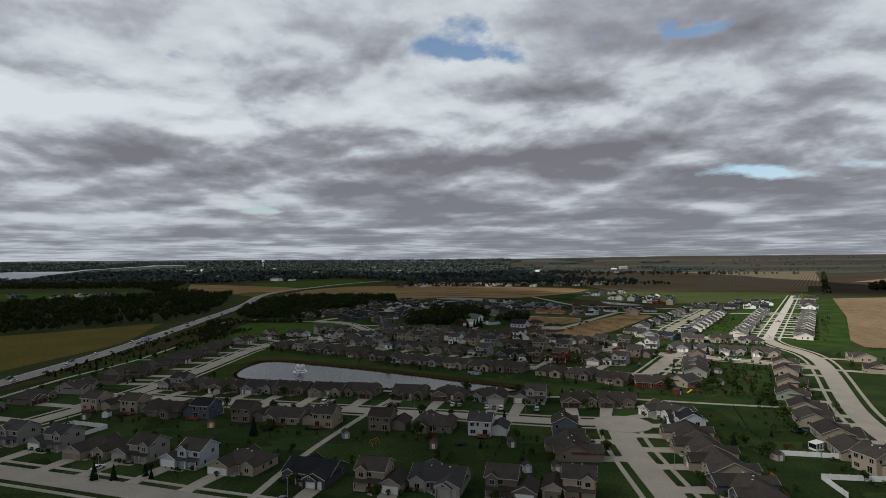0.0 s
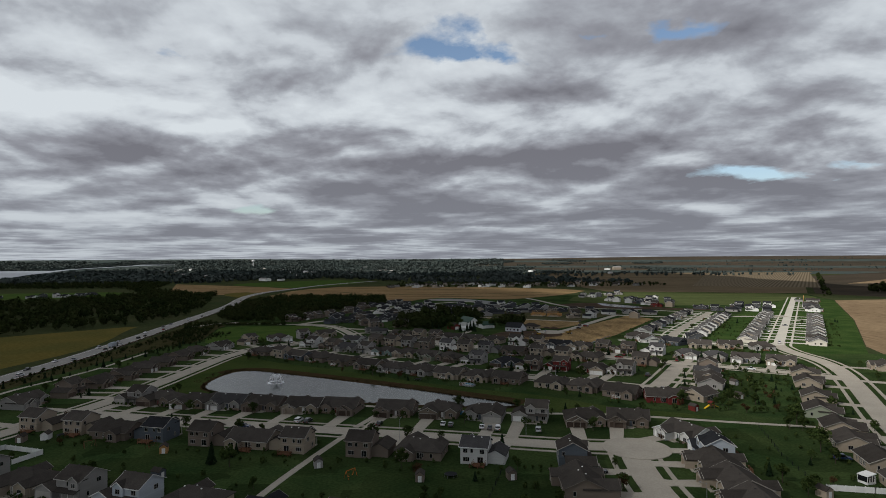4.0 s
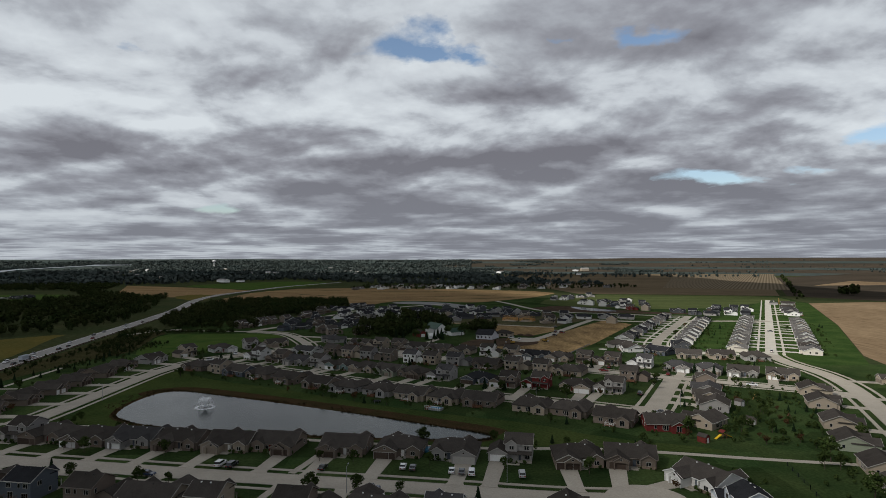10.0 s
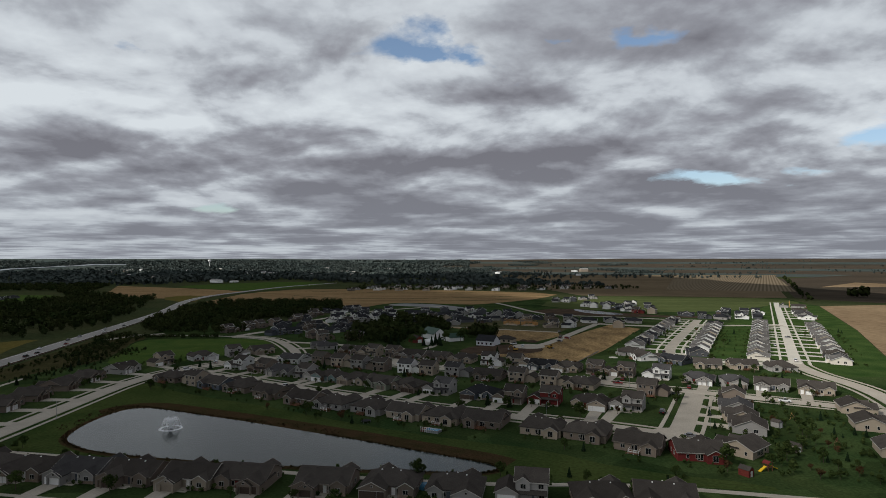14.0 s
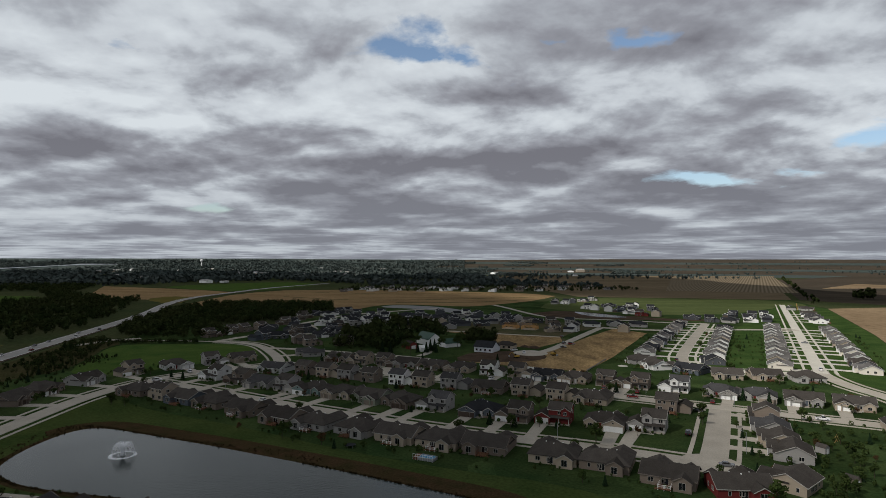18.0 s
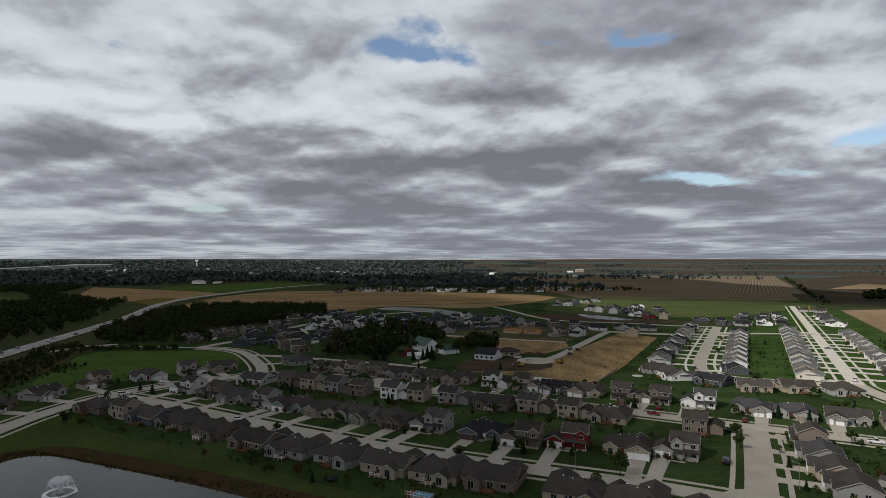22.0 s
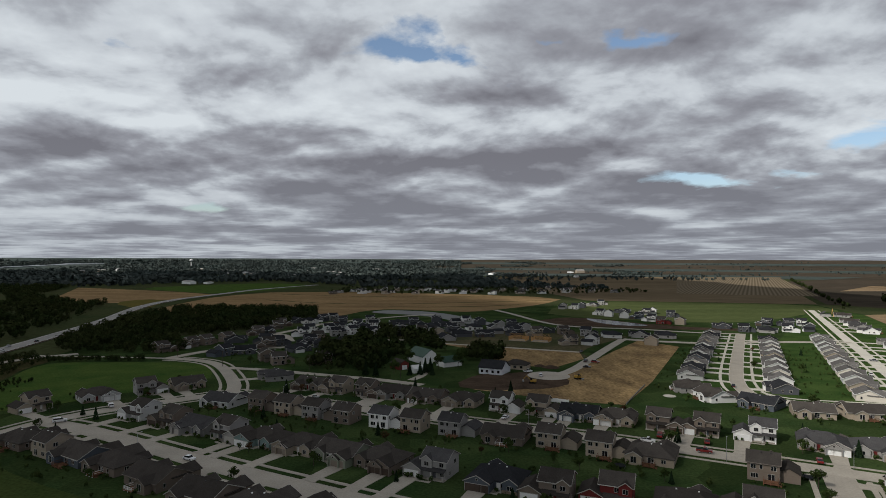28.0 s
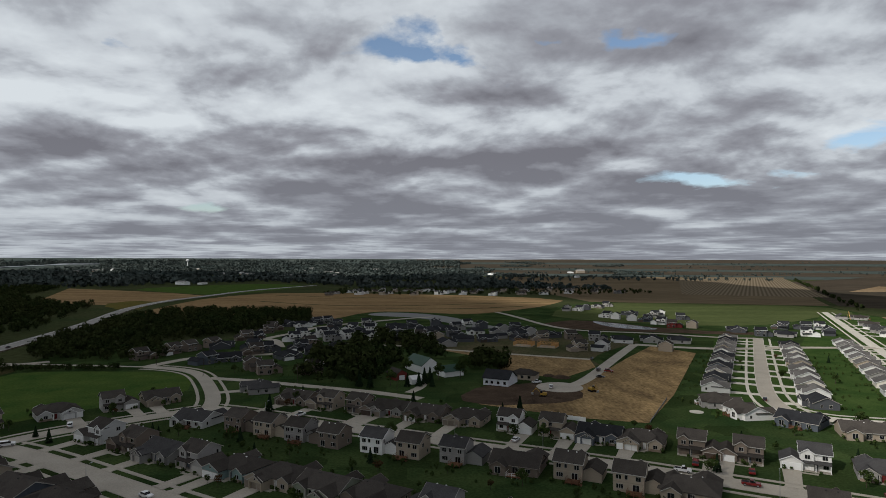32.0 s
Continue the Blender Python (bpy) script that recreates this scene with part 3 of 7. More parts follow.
patch("straw_field", [(900, 1450), (1800, 2300), (3000, 2600), (3000, 2450), (1500, 1500)], 0.12, M["tan"], "pale tan strip of stubble far off", "field", 0)
patch("dry_lot", STUBBLE, 0.12, M["stubble"], "dry yellow stubble on unbuilt lots", "field", 0)
patch("dry_lot", [(15, 690), (117, 642), (112, 612), (86, 582), (50, 592), (55, 640), (30, 670)], 0.12, M["stubble"], "dry yellow stubble on unbuilt lots", "field", 0)
patch("bare_soil", [(19, 531), (36, 562), (49, 562), (66, 568), (83, 561), (85, 536), (71, 523), (54, 521), (37, 518)], 0.15, M["dirt"], "churned bare soil round the unfinished houses", "soil")
patch("bare_soil", [(120, 850), (185, 905), (250, 800), (330, 775), (300, 760), (180, 795), (145, 815)], 0.13, M["dirt"], "dark graded soil on the building ground", "soil")
patch("bare_soil", [(-20, 700), (20, 690), (55, 640), (50, 596), (118, 612), (117, 645), (160, 700), (190, 730), (120, 770), (40, 770), (-30, 760)], 0.075, M["scrape"], "scraped dry ground between the new streets", "soil")
shore_line = smooth(POND, 2, True)
bank = []
for i, p in enumerate(shore_line):
    d = (shore_line[(i + 1) % len(shore_line)] - shore_line[i - 1]).normalized()
    out = Vector((-d.y, d.x)) if (p + Vector((-d.y, d.x)) - Vector((-52, 335))).length > (p - Vector((-52, 335))).length else Vector((d.y, -d.x))
    bank.append(p + out * (10.0 if out.y > 0.2 else 2.6))
patch("pond_bank", bank, 0.10, M["bank"], "reddish-brown rough growth round the pond", "bank", 0)
patch("water", POND, 0.16, M["water"], "calm grey pond water mirroring the clouds", "pond", 2)
patch("water", [(-58, 969), (-32, 993), (30, 956), (72, 852), (84, 816), (57, 816), (38, 861), (3, 924), (-52, 945)], 0.16, M["shallow"], "curved shallow basin of grey water", "pond", 2)
patch("water", [(187, 880), (198, 876), (238, 812), (221, 800), (190, 822)], 0.18, M["water"], "narrow retention pond on the building ground", "pond", 2)
RIVER = [(-2412, 2742), (-2314, 2828), (-2258, 2903), (-2084, 2992), (-2138, 3209), (-2119, 3440), (-2091, 3694), (-2101, 3861), (-1913, 3933), (-1883, 3871), (-2019, 3745), (-2045, 3581), (-2075, 3315), (-2069, 3105), (-1977, 2859), (-1823, 2457), (-1610, 2098), (-1583, 1984), (-1776, 2019)]
s = Shape()
river_pts = [Vector(p) for p in RIVER]
half_count = 9
far_side, near_side = river_pts[:half_count], river_pts[half_count:][::-1]
for k in range(49):
    row = []
    for line in (far_side, near_side):
        f = k / 48 * (len(line) - 1)
        i = min(int(f), len(line) - 2)
        row.append(line[i] + (line[i + 1] - line[i]) * (f - i))
    for j in range(4):
        q = row[0] + (row[1] - row[0]) * (j / 3)
        s.v.append((q.x, q.y, rise(q.x, q.y) + 3.0))
s.f = [[4 * k + j, 4 * k + j + 1, 4 * k + j + 5, 4 * k + j + 4] for k in range(48) for j in range(3)]
s.m = [0] * len(s.f)
tagged(new("water", s.mesh("water", M["river"])), "broad pale river narrowing into the distance", "river", kind="structure")
patch("meadow", [(-891, 1039), (-745, 985), (-636, 1034), (-621, 1149), (-699, 1215), (-813, 1186), (-949, 1161), (-966, 1126)], 0.12, M["meadow"], "green clearing with houses in the woods", "meadow")

# ---- streets ----
ROADS = {
    "A": [(-200, 197), (-148, 183), (-105, 171), (-63, 158), (0, 145), (53, 132)],
    "B": [(-168, 284), (-139, 277), (-104, 270), (-81, 265), (-40, 257), (-2, 250), (33, 242), (56, 240)],
    "D": [(56, 240), (53, 212), (53, 185), (53, 132), (52, 60)],
    "K": [(-196, 190), (-183, 225), (-172, 265), (-165, 300), (-162, 334), (-161, 400), (-160, 430), (-152, 462), (-138, 482), (-112, 502), (-90, 518)],
    "F": [(-150, 468), (-123, 454), (-87, 430), (-57, 410), (-27, 392), (0, 376), (38, 358), (68, 345), (93, 330)],
    "T": [(93, 330), (103, 347), (131, 399)],
    "I": [(-90, 518), (-73, 511), (-29, 487), (15, 465), (60, 444), (102, 420), (149, 392), (185, 371), (205, 357)],
    "M": [(-90, 518), (-93, 534), (-105, 563), (-120, 593), (-132, 607), (-148, 616), (-163, 620)],
    "N": [(-113, 585), (-86, 577), (-62, 566), (-37, 555), (-20, 548), (4, 533)],
    "P": [(165, 508), (170, 494), (183, 486), (229, 475)],
    "S": [(164, 500), (168, 522), (187, 561), (291, 742)],
    "Q": [(140, 190), (147, 223), (157, 254), (173, 289), (195, 335), (214, 378), (223, 412), (222, 445), (229, 475), (236, 487)],
    "Z": [(231, 478), (521, 985)],
    "R": [(74, 556), (85, 560), (99, 580), (123, 623), (148, 667), (172, 708)],
    "L": [(19, 687), (66, 664), (117, 640)],
    "U": [(102, 990), (115, 938), (130, 849), (143, 812), (163, 793), (212, 779), (262, 745), (290, 741)],
    "V": [(172, 708), (199, 692), (232, 682), (290, 690), (350, 684)],
    "W": [(-163, 620), (-148, 655), (-120, 664), (-90, 668), (-66, 712), (-45, 716), (-10, 760)],
    "X": [(-45, 716), (-20, 705), (15, 705)],
    "Y": [(-100, 700), (-112, 740), (-126, 745), (-100, 800), (-98, 830), (-20, 905), (20, 930)],
}
SMOOTHED = {key: smooth(line, 2) for key, line in ROADS.items()}
HALF = {"M": 3.5, "S": 3.9, "Z": 3.6, "N": 3.0, "L": 2.4, "U": 3.0, "R": 3.4, "W": 3.6, "X": 3.2, "Y": 3.4}
NEWER = "SZP"


def near_road(p, key):
    """The nearest point of a street's middle and the distance."""
    best = (1e9, None)
    line = SMOOTHED[key]
    for a, b in zip(line, line[1:]):
        k = max(0, min(1, (p - a).dot(b - a) / max((b - a).length_squared, 1e-6)))
        q = a + (b - a) * k
        best = min(best, ((p - q).length, q), key=lambda s: s[0])
    return best


def ribbon(name, line, half, z0, z1, mat, label, category, parent=None, shift=0.0):
    """A slab that follows a line."""
    s = Shape()
    line = [Vector(p) for p in line]
    for i, p in enumerate(line):
        d = (line[min(i + 1, len(line) - 1)] - line[max(i - 1, 0)]).normalized()
        side = Vector((d.y, -d.x))
        for off in (shift - half, shift + half):
            q = p + side * off
            h = rise(q.x, q.y)
            s.v += [(q.x, q.y, h + z0), (q.x, q.y, h + z1)]
    n = len(line)
    for i in range(n - 1):
        a, b = 4 * i, 4 * i + 4
        s.f += [[a + 1, b + 1, b + 3, a + 3], [a, b, b + 1, a + 1], [a + 2, a + 3, b + 3, b + 2]]
    s.f += [[0, 1, 3, 2], [4 * n - 4, 4 * n - 2, 4 * n - 1, 4 * n - 3]]
    s.m = [0] * len(s.f)
    me = s.mesh(name, mat)
    ob = new(name, me)
    if parent:
        ob.parent = parent
        return tagged(ob, label)
    return tagged(ob, label, category, kind="structure")


def apart(line, step):
    """Points at even steps along a line."""
    out, rest = [line[0]], step
    for a, b in zip(line, line[1:]):
        length = (b - a).length
        while rest <= length:
            out.append(a + (b - a) * (rest / length))
            rest += step
        rest -= length
    return out


for n, (key, line) in enumerate(SMOOTHED.items()):
    half = HALF.get(key, 4.4)
    new_one = key in NEWER
    mat = M["new_concrete"] if new_one else M["concrete"]
    street_mat = M["concrete"] if key == "S" else mat
    look_words = "pale new concrete street" if new_one else "weathered concrete street with low kerbs"
    road = ribbon("road", line, half, 0.0, 0.13 + 0.006 * n, street_mat, look_words, "street")
    if key in "NLWXYURV":
        continue
    for side in (-1, 1):
        # sidewalks stop where another street comes in
        pts = apart(line, 2.0)
        run, runs = [], []
        for i, p in enumerate(pts):
            d = (pts[min(i + 1, len(pts) - 1)] - pts[max(i - 1, 0)]).normalized()
            q = p + Vector((d.y, -d.x)) * side * (half + (4.4 if new_one else 3.2))
            clear = all(near_road(q, k)[0] > HALF.get(k, 4.4) + 0.6 for k in SMOOTHED if k != key)
            if clear:
                run.append(q)
            elif len(run) > 2:
                runs.append(run)
                run = []
            else:
                run = []
        if len(run) > 2:
            runs.append(run)
        for run in runs:
            ribbon("sidewalk", run, 0.75, 0.0, 0.19 + 0.002 * n, mat, "narrow concrete sidewalk along the street", "sidewalk")
        kerb_line = apart(line, 3.0)
        ribbon("kerb", kerb_line, 0.12, 0.0, 0.175 + 0.006 * n, mat, "", "kerb", road, side * (half - 0.12))

for name, cx, cy, r, z in (("cul_de_sac", 58, 239, 11.5, 0.262), ("cul_de_sac", 93, 331, 9.5, 0.264), ("cul_de_sac", 76, 556, 12.0, 0.266)):
    s = Shape()
    ring = [(cx + r * math.cos(k * math.pi / 16), cy + r * math.sin(k * math.pi / 16)) for k in range(32)]
    s.add([(x, y, h) for h in (0.0, z) for x, y in ring], [tuple(range(32, 64))] + [(i, (i + 1) % 32, 32 + (i + 1) % 32, 32 + i) for i in range(32)])
    tagged(new("road", s.mesh("road", M["concrete"])), "round concrete end of a street", "street", kind="structure")

ribbon("path", smooth([(-160, 620), (-200, 626), (-240, 632), (-262, 634)]), 1.6, 0.0, 0.14, M["concrete"], "narrow pale track across the meadow", "path")
TRAIL = [(-200, 322), (-156, 321), (-121, 313), (-89, 306), (-48, 297), (-11, 289), (24, 284), (55, 284), (82, 278), (104, 272), (140, 264)]
ribbon("path", smooth(TRAIL), 1.3, 0.0, 0.15, M["concrete"], "pale concrete trail winding past the pond", "path")
ribbon("path", smooth([(-62, 160), (-58, 195), (-52, 224), (-44, 256)]), 1.2, 0.0, 0.155, M["concrete"], "straight concrete path between the yards", "path")
ribbon("path", smooth([(-43, 263), (-38, 278), (-35, 294)]), 1.2, 0.0, 0.155, M["concrete"], "short concrete path between two houses", "path")
ribbon("path", smooth([(-228, 260), (-228, 306), (-228, 329), (-224, 350), (-220, 386), (-222, 420), (-223, 445)]), 1.2, 0.0, 0.15, M["concrete"], "concrete trail between the highway and the yards", "path")
ribbon("path", [(-220, 386), (-199, 386)], 1.1, 0.0, 0.155, M["concrete"], "short concrete link to the street", "path")
for line in ([(-240, 1180), (-150, 1110), (-60, 1085), (20, 1100), (110, 1135), (215, 1165)], [(-40, 1040), (30, 1035), (90, 1050), (150, 1080)], [(-250, 1330), (-120, 1270), (30, 1250), (160, 1290)]):
    ribbon("grass_strip", smooth(line), 2.6, 0.0, 0.2, M["ground"], "dark grass waterway winding through the crop", "grass")
HIGHWAY = smooth([(-252, 60), (-255, 200), (-252, 316), (-254, 361), (-259, 428), (-274, 527), (-286, 604), (-304, 726), (-326, 858), (-368, 1010), (-381, 1100), (-384, 1190), (-366, 1300), (-340, 1500), (-250, 1720)])
road = ribbon("highway", HIGHWAY, 7.6, 0.0, 0.5, M["highway"], "grey concrete highway curving into the distance", "highway")
ribbon("edge_line", HIGHWAY, 0.12, 0.5, 0.508, M["marking"], "", "", road, 6.0)
ribbon("edge_line", HIGHWAY, 0.12, 0.5, 0.508, M["marking"], "", "", road, -6.0)
ribbon("shoulder", HIGHWAY, 0.9, 0.3, 0.507, M["dirt"], "", "", road, 7.1)
ribbon("side_road", smooth([(-262, 600), (-252, 625), (-232, 640)]), 3.0, 0.0, 0.3, M["concrete"], "short concrete turn-off from the highway", "street")
ribbon("farm_lane", smooth([(-2, 546), (6, 562), (4, 585)]), 2.4, 0.0, 0.12, M["concrete"], "pale gravel lane to the farm buildings", "lane")


# ---- houses ----
def gable(shape, a, b, across, half, eave, top, over=0.45, thick=0.2, axis="x"):
    """Two roof slopes with an overhang, ridge along the axis from a to b, centred at across."""
    slope = (top - eave) / half
    e = eave - over * slope
    o = [(across - half - over, e), (across, top), (across + half + over, e), (across + half + over, e + thick), (across, top + thick), (across - half - over, e + thick)]
    return shape.prism(o, a - over, b + over, axis)


def rakes(shape, ends, across, half, eave, top, over=0.45, axis="x"):
    """Bargeboards up the gable ends and gutters along the eaves."""
    slope = (top - eave) / half
    e = eave - over * slope
    for d, s in ends:
        o = [(across - half - over, e + 0.01), (across, top + 0.01), (across + half + over, e + 0.01), (across + half + over, e + 0.21), (across, top + 0.21), (across - half - over, e + 0.21)]
        shape.prism(o, d + s * over, d + s * (over + 0.06), axis)
    a, b = min(d for d, s in ends) - over, max(d for d, s in ends) + over
    for side in (-1, 1):
        y = across + side * (half + over)
        o = [(y, e - 0.02), (y + side * 0.13, e - 0.02), (y + side * 0.13, e + 0.16), (y, e + 0.16)]
        shape.prism(o, a, b, axis)
    return shape


def hip(shape, x0, x1, y0, y1, eave, pitch, over=0.45, thick=0.2):
    """A four-sided roof over a rectangle."""
    x0, x1, y0, y1 = x0 - over, x1 + over, y0 - over, y1 + over
    e, half = eave - over * pitch, min(x1 - x0, y1 - y0) / 2
    top, cy, cx = e + half * pitch, (y0 + y1) / 2, (x0 + x1) / 2
    r0, r1 = ((x0 + half, cy), (x1 - half, cy)) if x1 - x0 > y1 - y0 else ((cx, y0 + half), (cx, y1 - half))
    p = [(x0, y0, e), (x1, y0, e), (x1, y1, e), (x0, y1, e), (x0, y0, e + thick), (x1, y0, e + thick), (x1, y1, e + thick), (x0, y1, e + thick), (*r0, top + thick), (*r1, top + thick)]
    f = [(3, 2, 1, 0), (0, 1, 5, 4), (1, 2, 6, 5), (2, 3, 7, 6), (3, 0, 4, 7)]
    f += [(4, 5, 9, 8), (5, 6, 9), (6, 7, 8, 9), (7, 4, 8)] if x1 - x0 > y1 - y0 else [(4, 5, 8), (5, 6, 9, 8), (6, 7, 9), (7, 4, 8, 9)]
    return shape.add(p, f)


def pentagon(across, half, eave, top):
    return [(across - half, 0), (across + half, 0), (across + half, eave), (across, top), (across - half, eave)]


def window_mesh(w, h, bars=1):
    """A frame with one to three panes set back in it, all one piece."""
    s = Shape()
    n = bars + 1
    xs, zs = [-w / 2 - 0.07], [-0.07, 0.0, h, h + 0.08]
    for k in range(n):
        xs += [-w / 2 + w * k / n + (0.04 if k else 0), -w / 2 + w * (k + 1) / n - (0.04 if k < n - 1 else 0)]
    xs.append(w / 2 + 0.07)
    s.v = [(x, -0.07, z) for z in zs for x in xs]
    c = len(xs)
    for j in range(3):
        for i in range(c - 1):
            q = [j * c + i, j * c + i + 1, (j + 1) * c + i + 1, (j + 1) * c + i]
            if j == 1 and i % 2 == 1:
                k = len(s.v)
                s.v += [(s.v[e][0], -0.02, s.v[e][2]) for e in q]
                s.f += [[q[e], q[(e + 1) % 4], k + (e + 1) % 4, k + e] for e in range(4)] + [[k, k + 1, k + 2, k + 3]]
                s.m += [0, 0, 0, 0, 1]
            else:
                s.f.append(q)
                s.m.append(0)
    k = len(s.v)
    rim = list(range(c)) + [2 * c - 1, 3 * c - 1] + list(range(4 * c - 1, 3 * c - 1, -1)) + [2 * c, c]
    s.v += [(s.v[e][0], 0.05, s.v[e][2]) for e in rim]
    s.f += [[rim[e], rim[(e + 1) % len(rim)], k + (e + 1) % len(rim), k + e] for e in range(len(rim))]
    s.m += [0] * len(rim)
    return s.mesh("window", M["trim"], M["glass"])


def door_panels(w, h, rows):
    s = Shape()
    for k in range(rows):
        s.box(-w / 2, w / 2, -0.06, 0.02, k * h / rows + 0.02, (k + 1) * h / rows - 0.02)
    s.box(-w / 2, w / 2, -0.03, 0.01, 0, h)
    return s


WIN = {"s": window_mesh(0.75, 1.15, 0), "m": window_mesh(1.35, 1.2, 1), "l": window_mesh(1.9, 1.25, 2), "p": window_mesh(1.7, 1.95, 1), "o": window_mesh(0.6, 0.5, 0)}
GARAGE2, GARAGE1 = door_panels(4.9, 2.2, 4).mesh("garage_door"), door_panels(2.6, 2.2, 4).mesh("garage_door")
FRONT = Shape().box(-0.5, 0.5, -0.06, 0.02, 0, 2.05).box(-0.38, -0.05, -0.09, -0.06, 1.1, 1.85).box(0.05, 0.38, -0.09, -0.06, 1.1, 1.85).box(-0.38, 0.38, -0.09, -0.06, 0.2, 0.95).mesh("front_door")
VENT = Shape().prism([(-0.18, 0), (0.18, 0), (0.22, 0.22), (-0.22, 0.22)], -0.18, 0.18, "x").mesh("roof_vent")
for me in (GARAGE2, GARAGE1, FRONT, VENT):
    me.materials.append(None)
PATTERN = {}


def blank(shape, name):
    me = shape.mesh(name)
    me.materials.append(None)
    return me


def edged(shape, name):
    """A roof with its bargeboards: the second material is the trim's."""
    return shape.mesh(name, None, None)


def board(shape, c, hw, f, t, o, e0, sgn=-1):
    """The bargeboard across a gable's end."""
    e = e0 - o * (t - e0) / hw
    f0, f1 = sorted((f + sgn * (o - 0.01), f + sgn * (o + 0.06)))
    return shape.prism([(c - hw - o, e - 0.04), (c, t - 0.04), (c + hw + o, e - 0.04), (c + hw + o, e + 0.2), (c, t + 0.2), (c - hw - o, e + 0.2)], f0, f1, "y", 1)


def turned(x, y, z, rz=0):
    return pose(x, y, z, 0, 0, rz)


def deck(parts, x, y, w, d, h, steps_side):
    """A raised wooden deck against the back wall, with posts, rails and a stair."""
    s = Shape()
    s.box(x - w / 2, x + w / 2, y + 0.01, y + d, h - 0.28, h)
    parts.append(("deck", blank(s, "deck"), turned(0, 0, 0), "wood"))
    s = Shape()
    for px in (x - w / 2 + 0.1, x, x + w / 2 - 0.1):
        s.box(px - 0.08, px + 0.08, y + d - 0.2, y + d - 0.04, 0, h + 1.0)
    for px in (x - w / 2 + 0.05, x + w / 2 - 0.05):
        s.box(px - 0.04, px + 0.04, y, y + d, h + 0.92, h + 1.0).box(px - 0.03, px + 0.03, y, y + d, h + 0.35, h + 0.42)
    s.box(x - w / 2, x + w / 2, y + d - 0.14, y + d - 0.06, h + 0.92, h + 1.0).box(x - w / 2, x + w / 2, y + d - 0.12, y + d - 0.07, h + 0.35, h + 0.42)
    k = int(w / 0.28)
    for i in range(k):
        px = x - w / 2 + (i + 0.5) * w / k
        s.box(px - 0.02, px + 0.02, y + d - 0.12, y + d - 0.08, h, h + 0.95)
    parts.append(("railing", blank(s, "railing"), turned(0, 0, 0), "rail"))
    s = Shape()
    m = max(2, int(h / 0.18))
    for i in range(m):
        sx = x + steps_side * (w / 2 + i * 0.28)
        s.box(min(sx, sx + steps_side * 0.3), max(sx, sx + steps_side * 0.3), y + d - 1.3, y + d - 0.2, h - (i + 1) * h / m, h - (i + 1) * h / m + 0.06)
    for yy in (y + d - 1.35, y + d - 0.2):
        s.beam((x + steps_side * w / 2, yy, h - 0.1), (x + steps_side * (w / 2 + m * 0.28), yy, 0), 0.06)
        s.beam((x + steps_side * w / 2, yy, h + 0.85), (x + steps_side * (w / 2 + m * 0.28), yy, 0.9), 0.035)
        s.beam((x + steps_side * (w / 2 + m * 0.28), yy, 0), (x + steps_side * (w / 2 + m * 0.28), yy, 0.95), 0.04)
    parts.append(("stairs", blank(s, "stairs"), turned(0, 0, 0), "wood"))


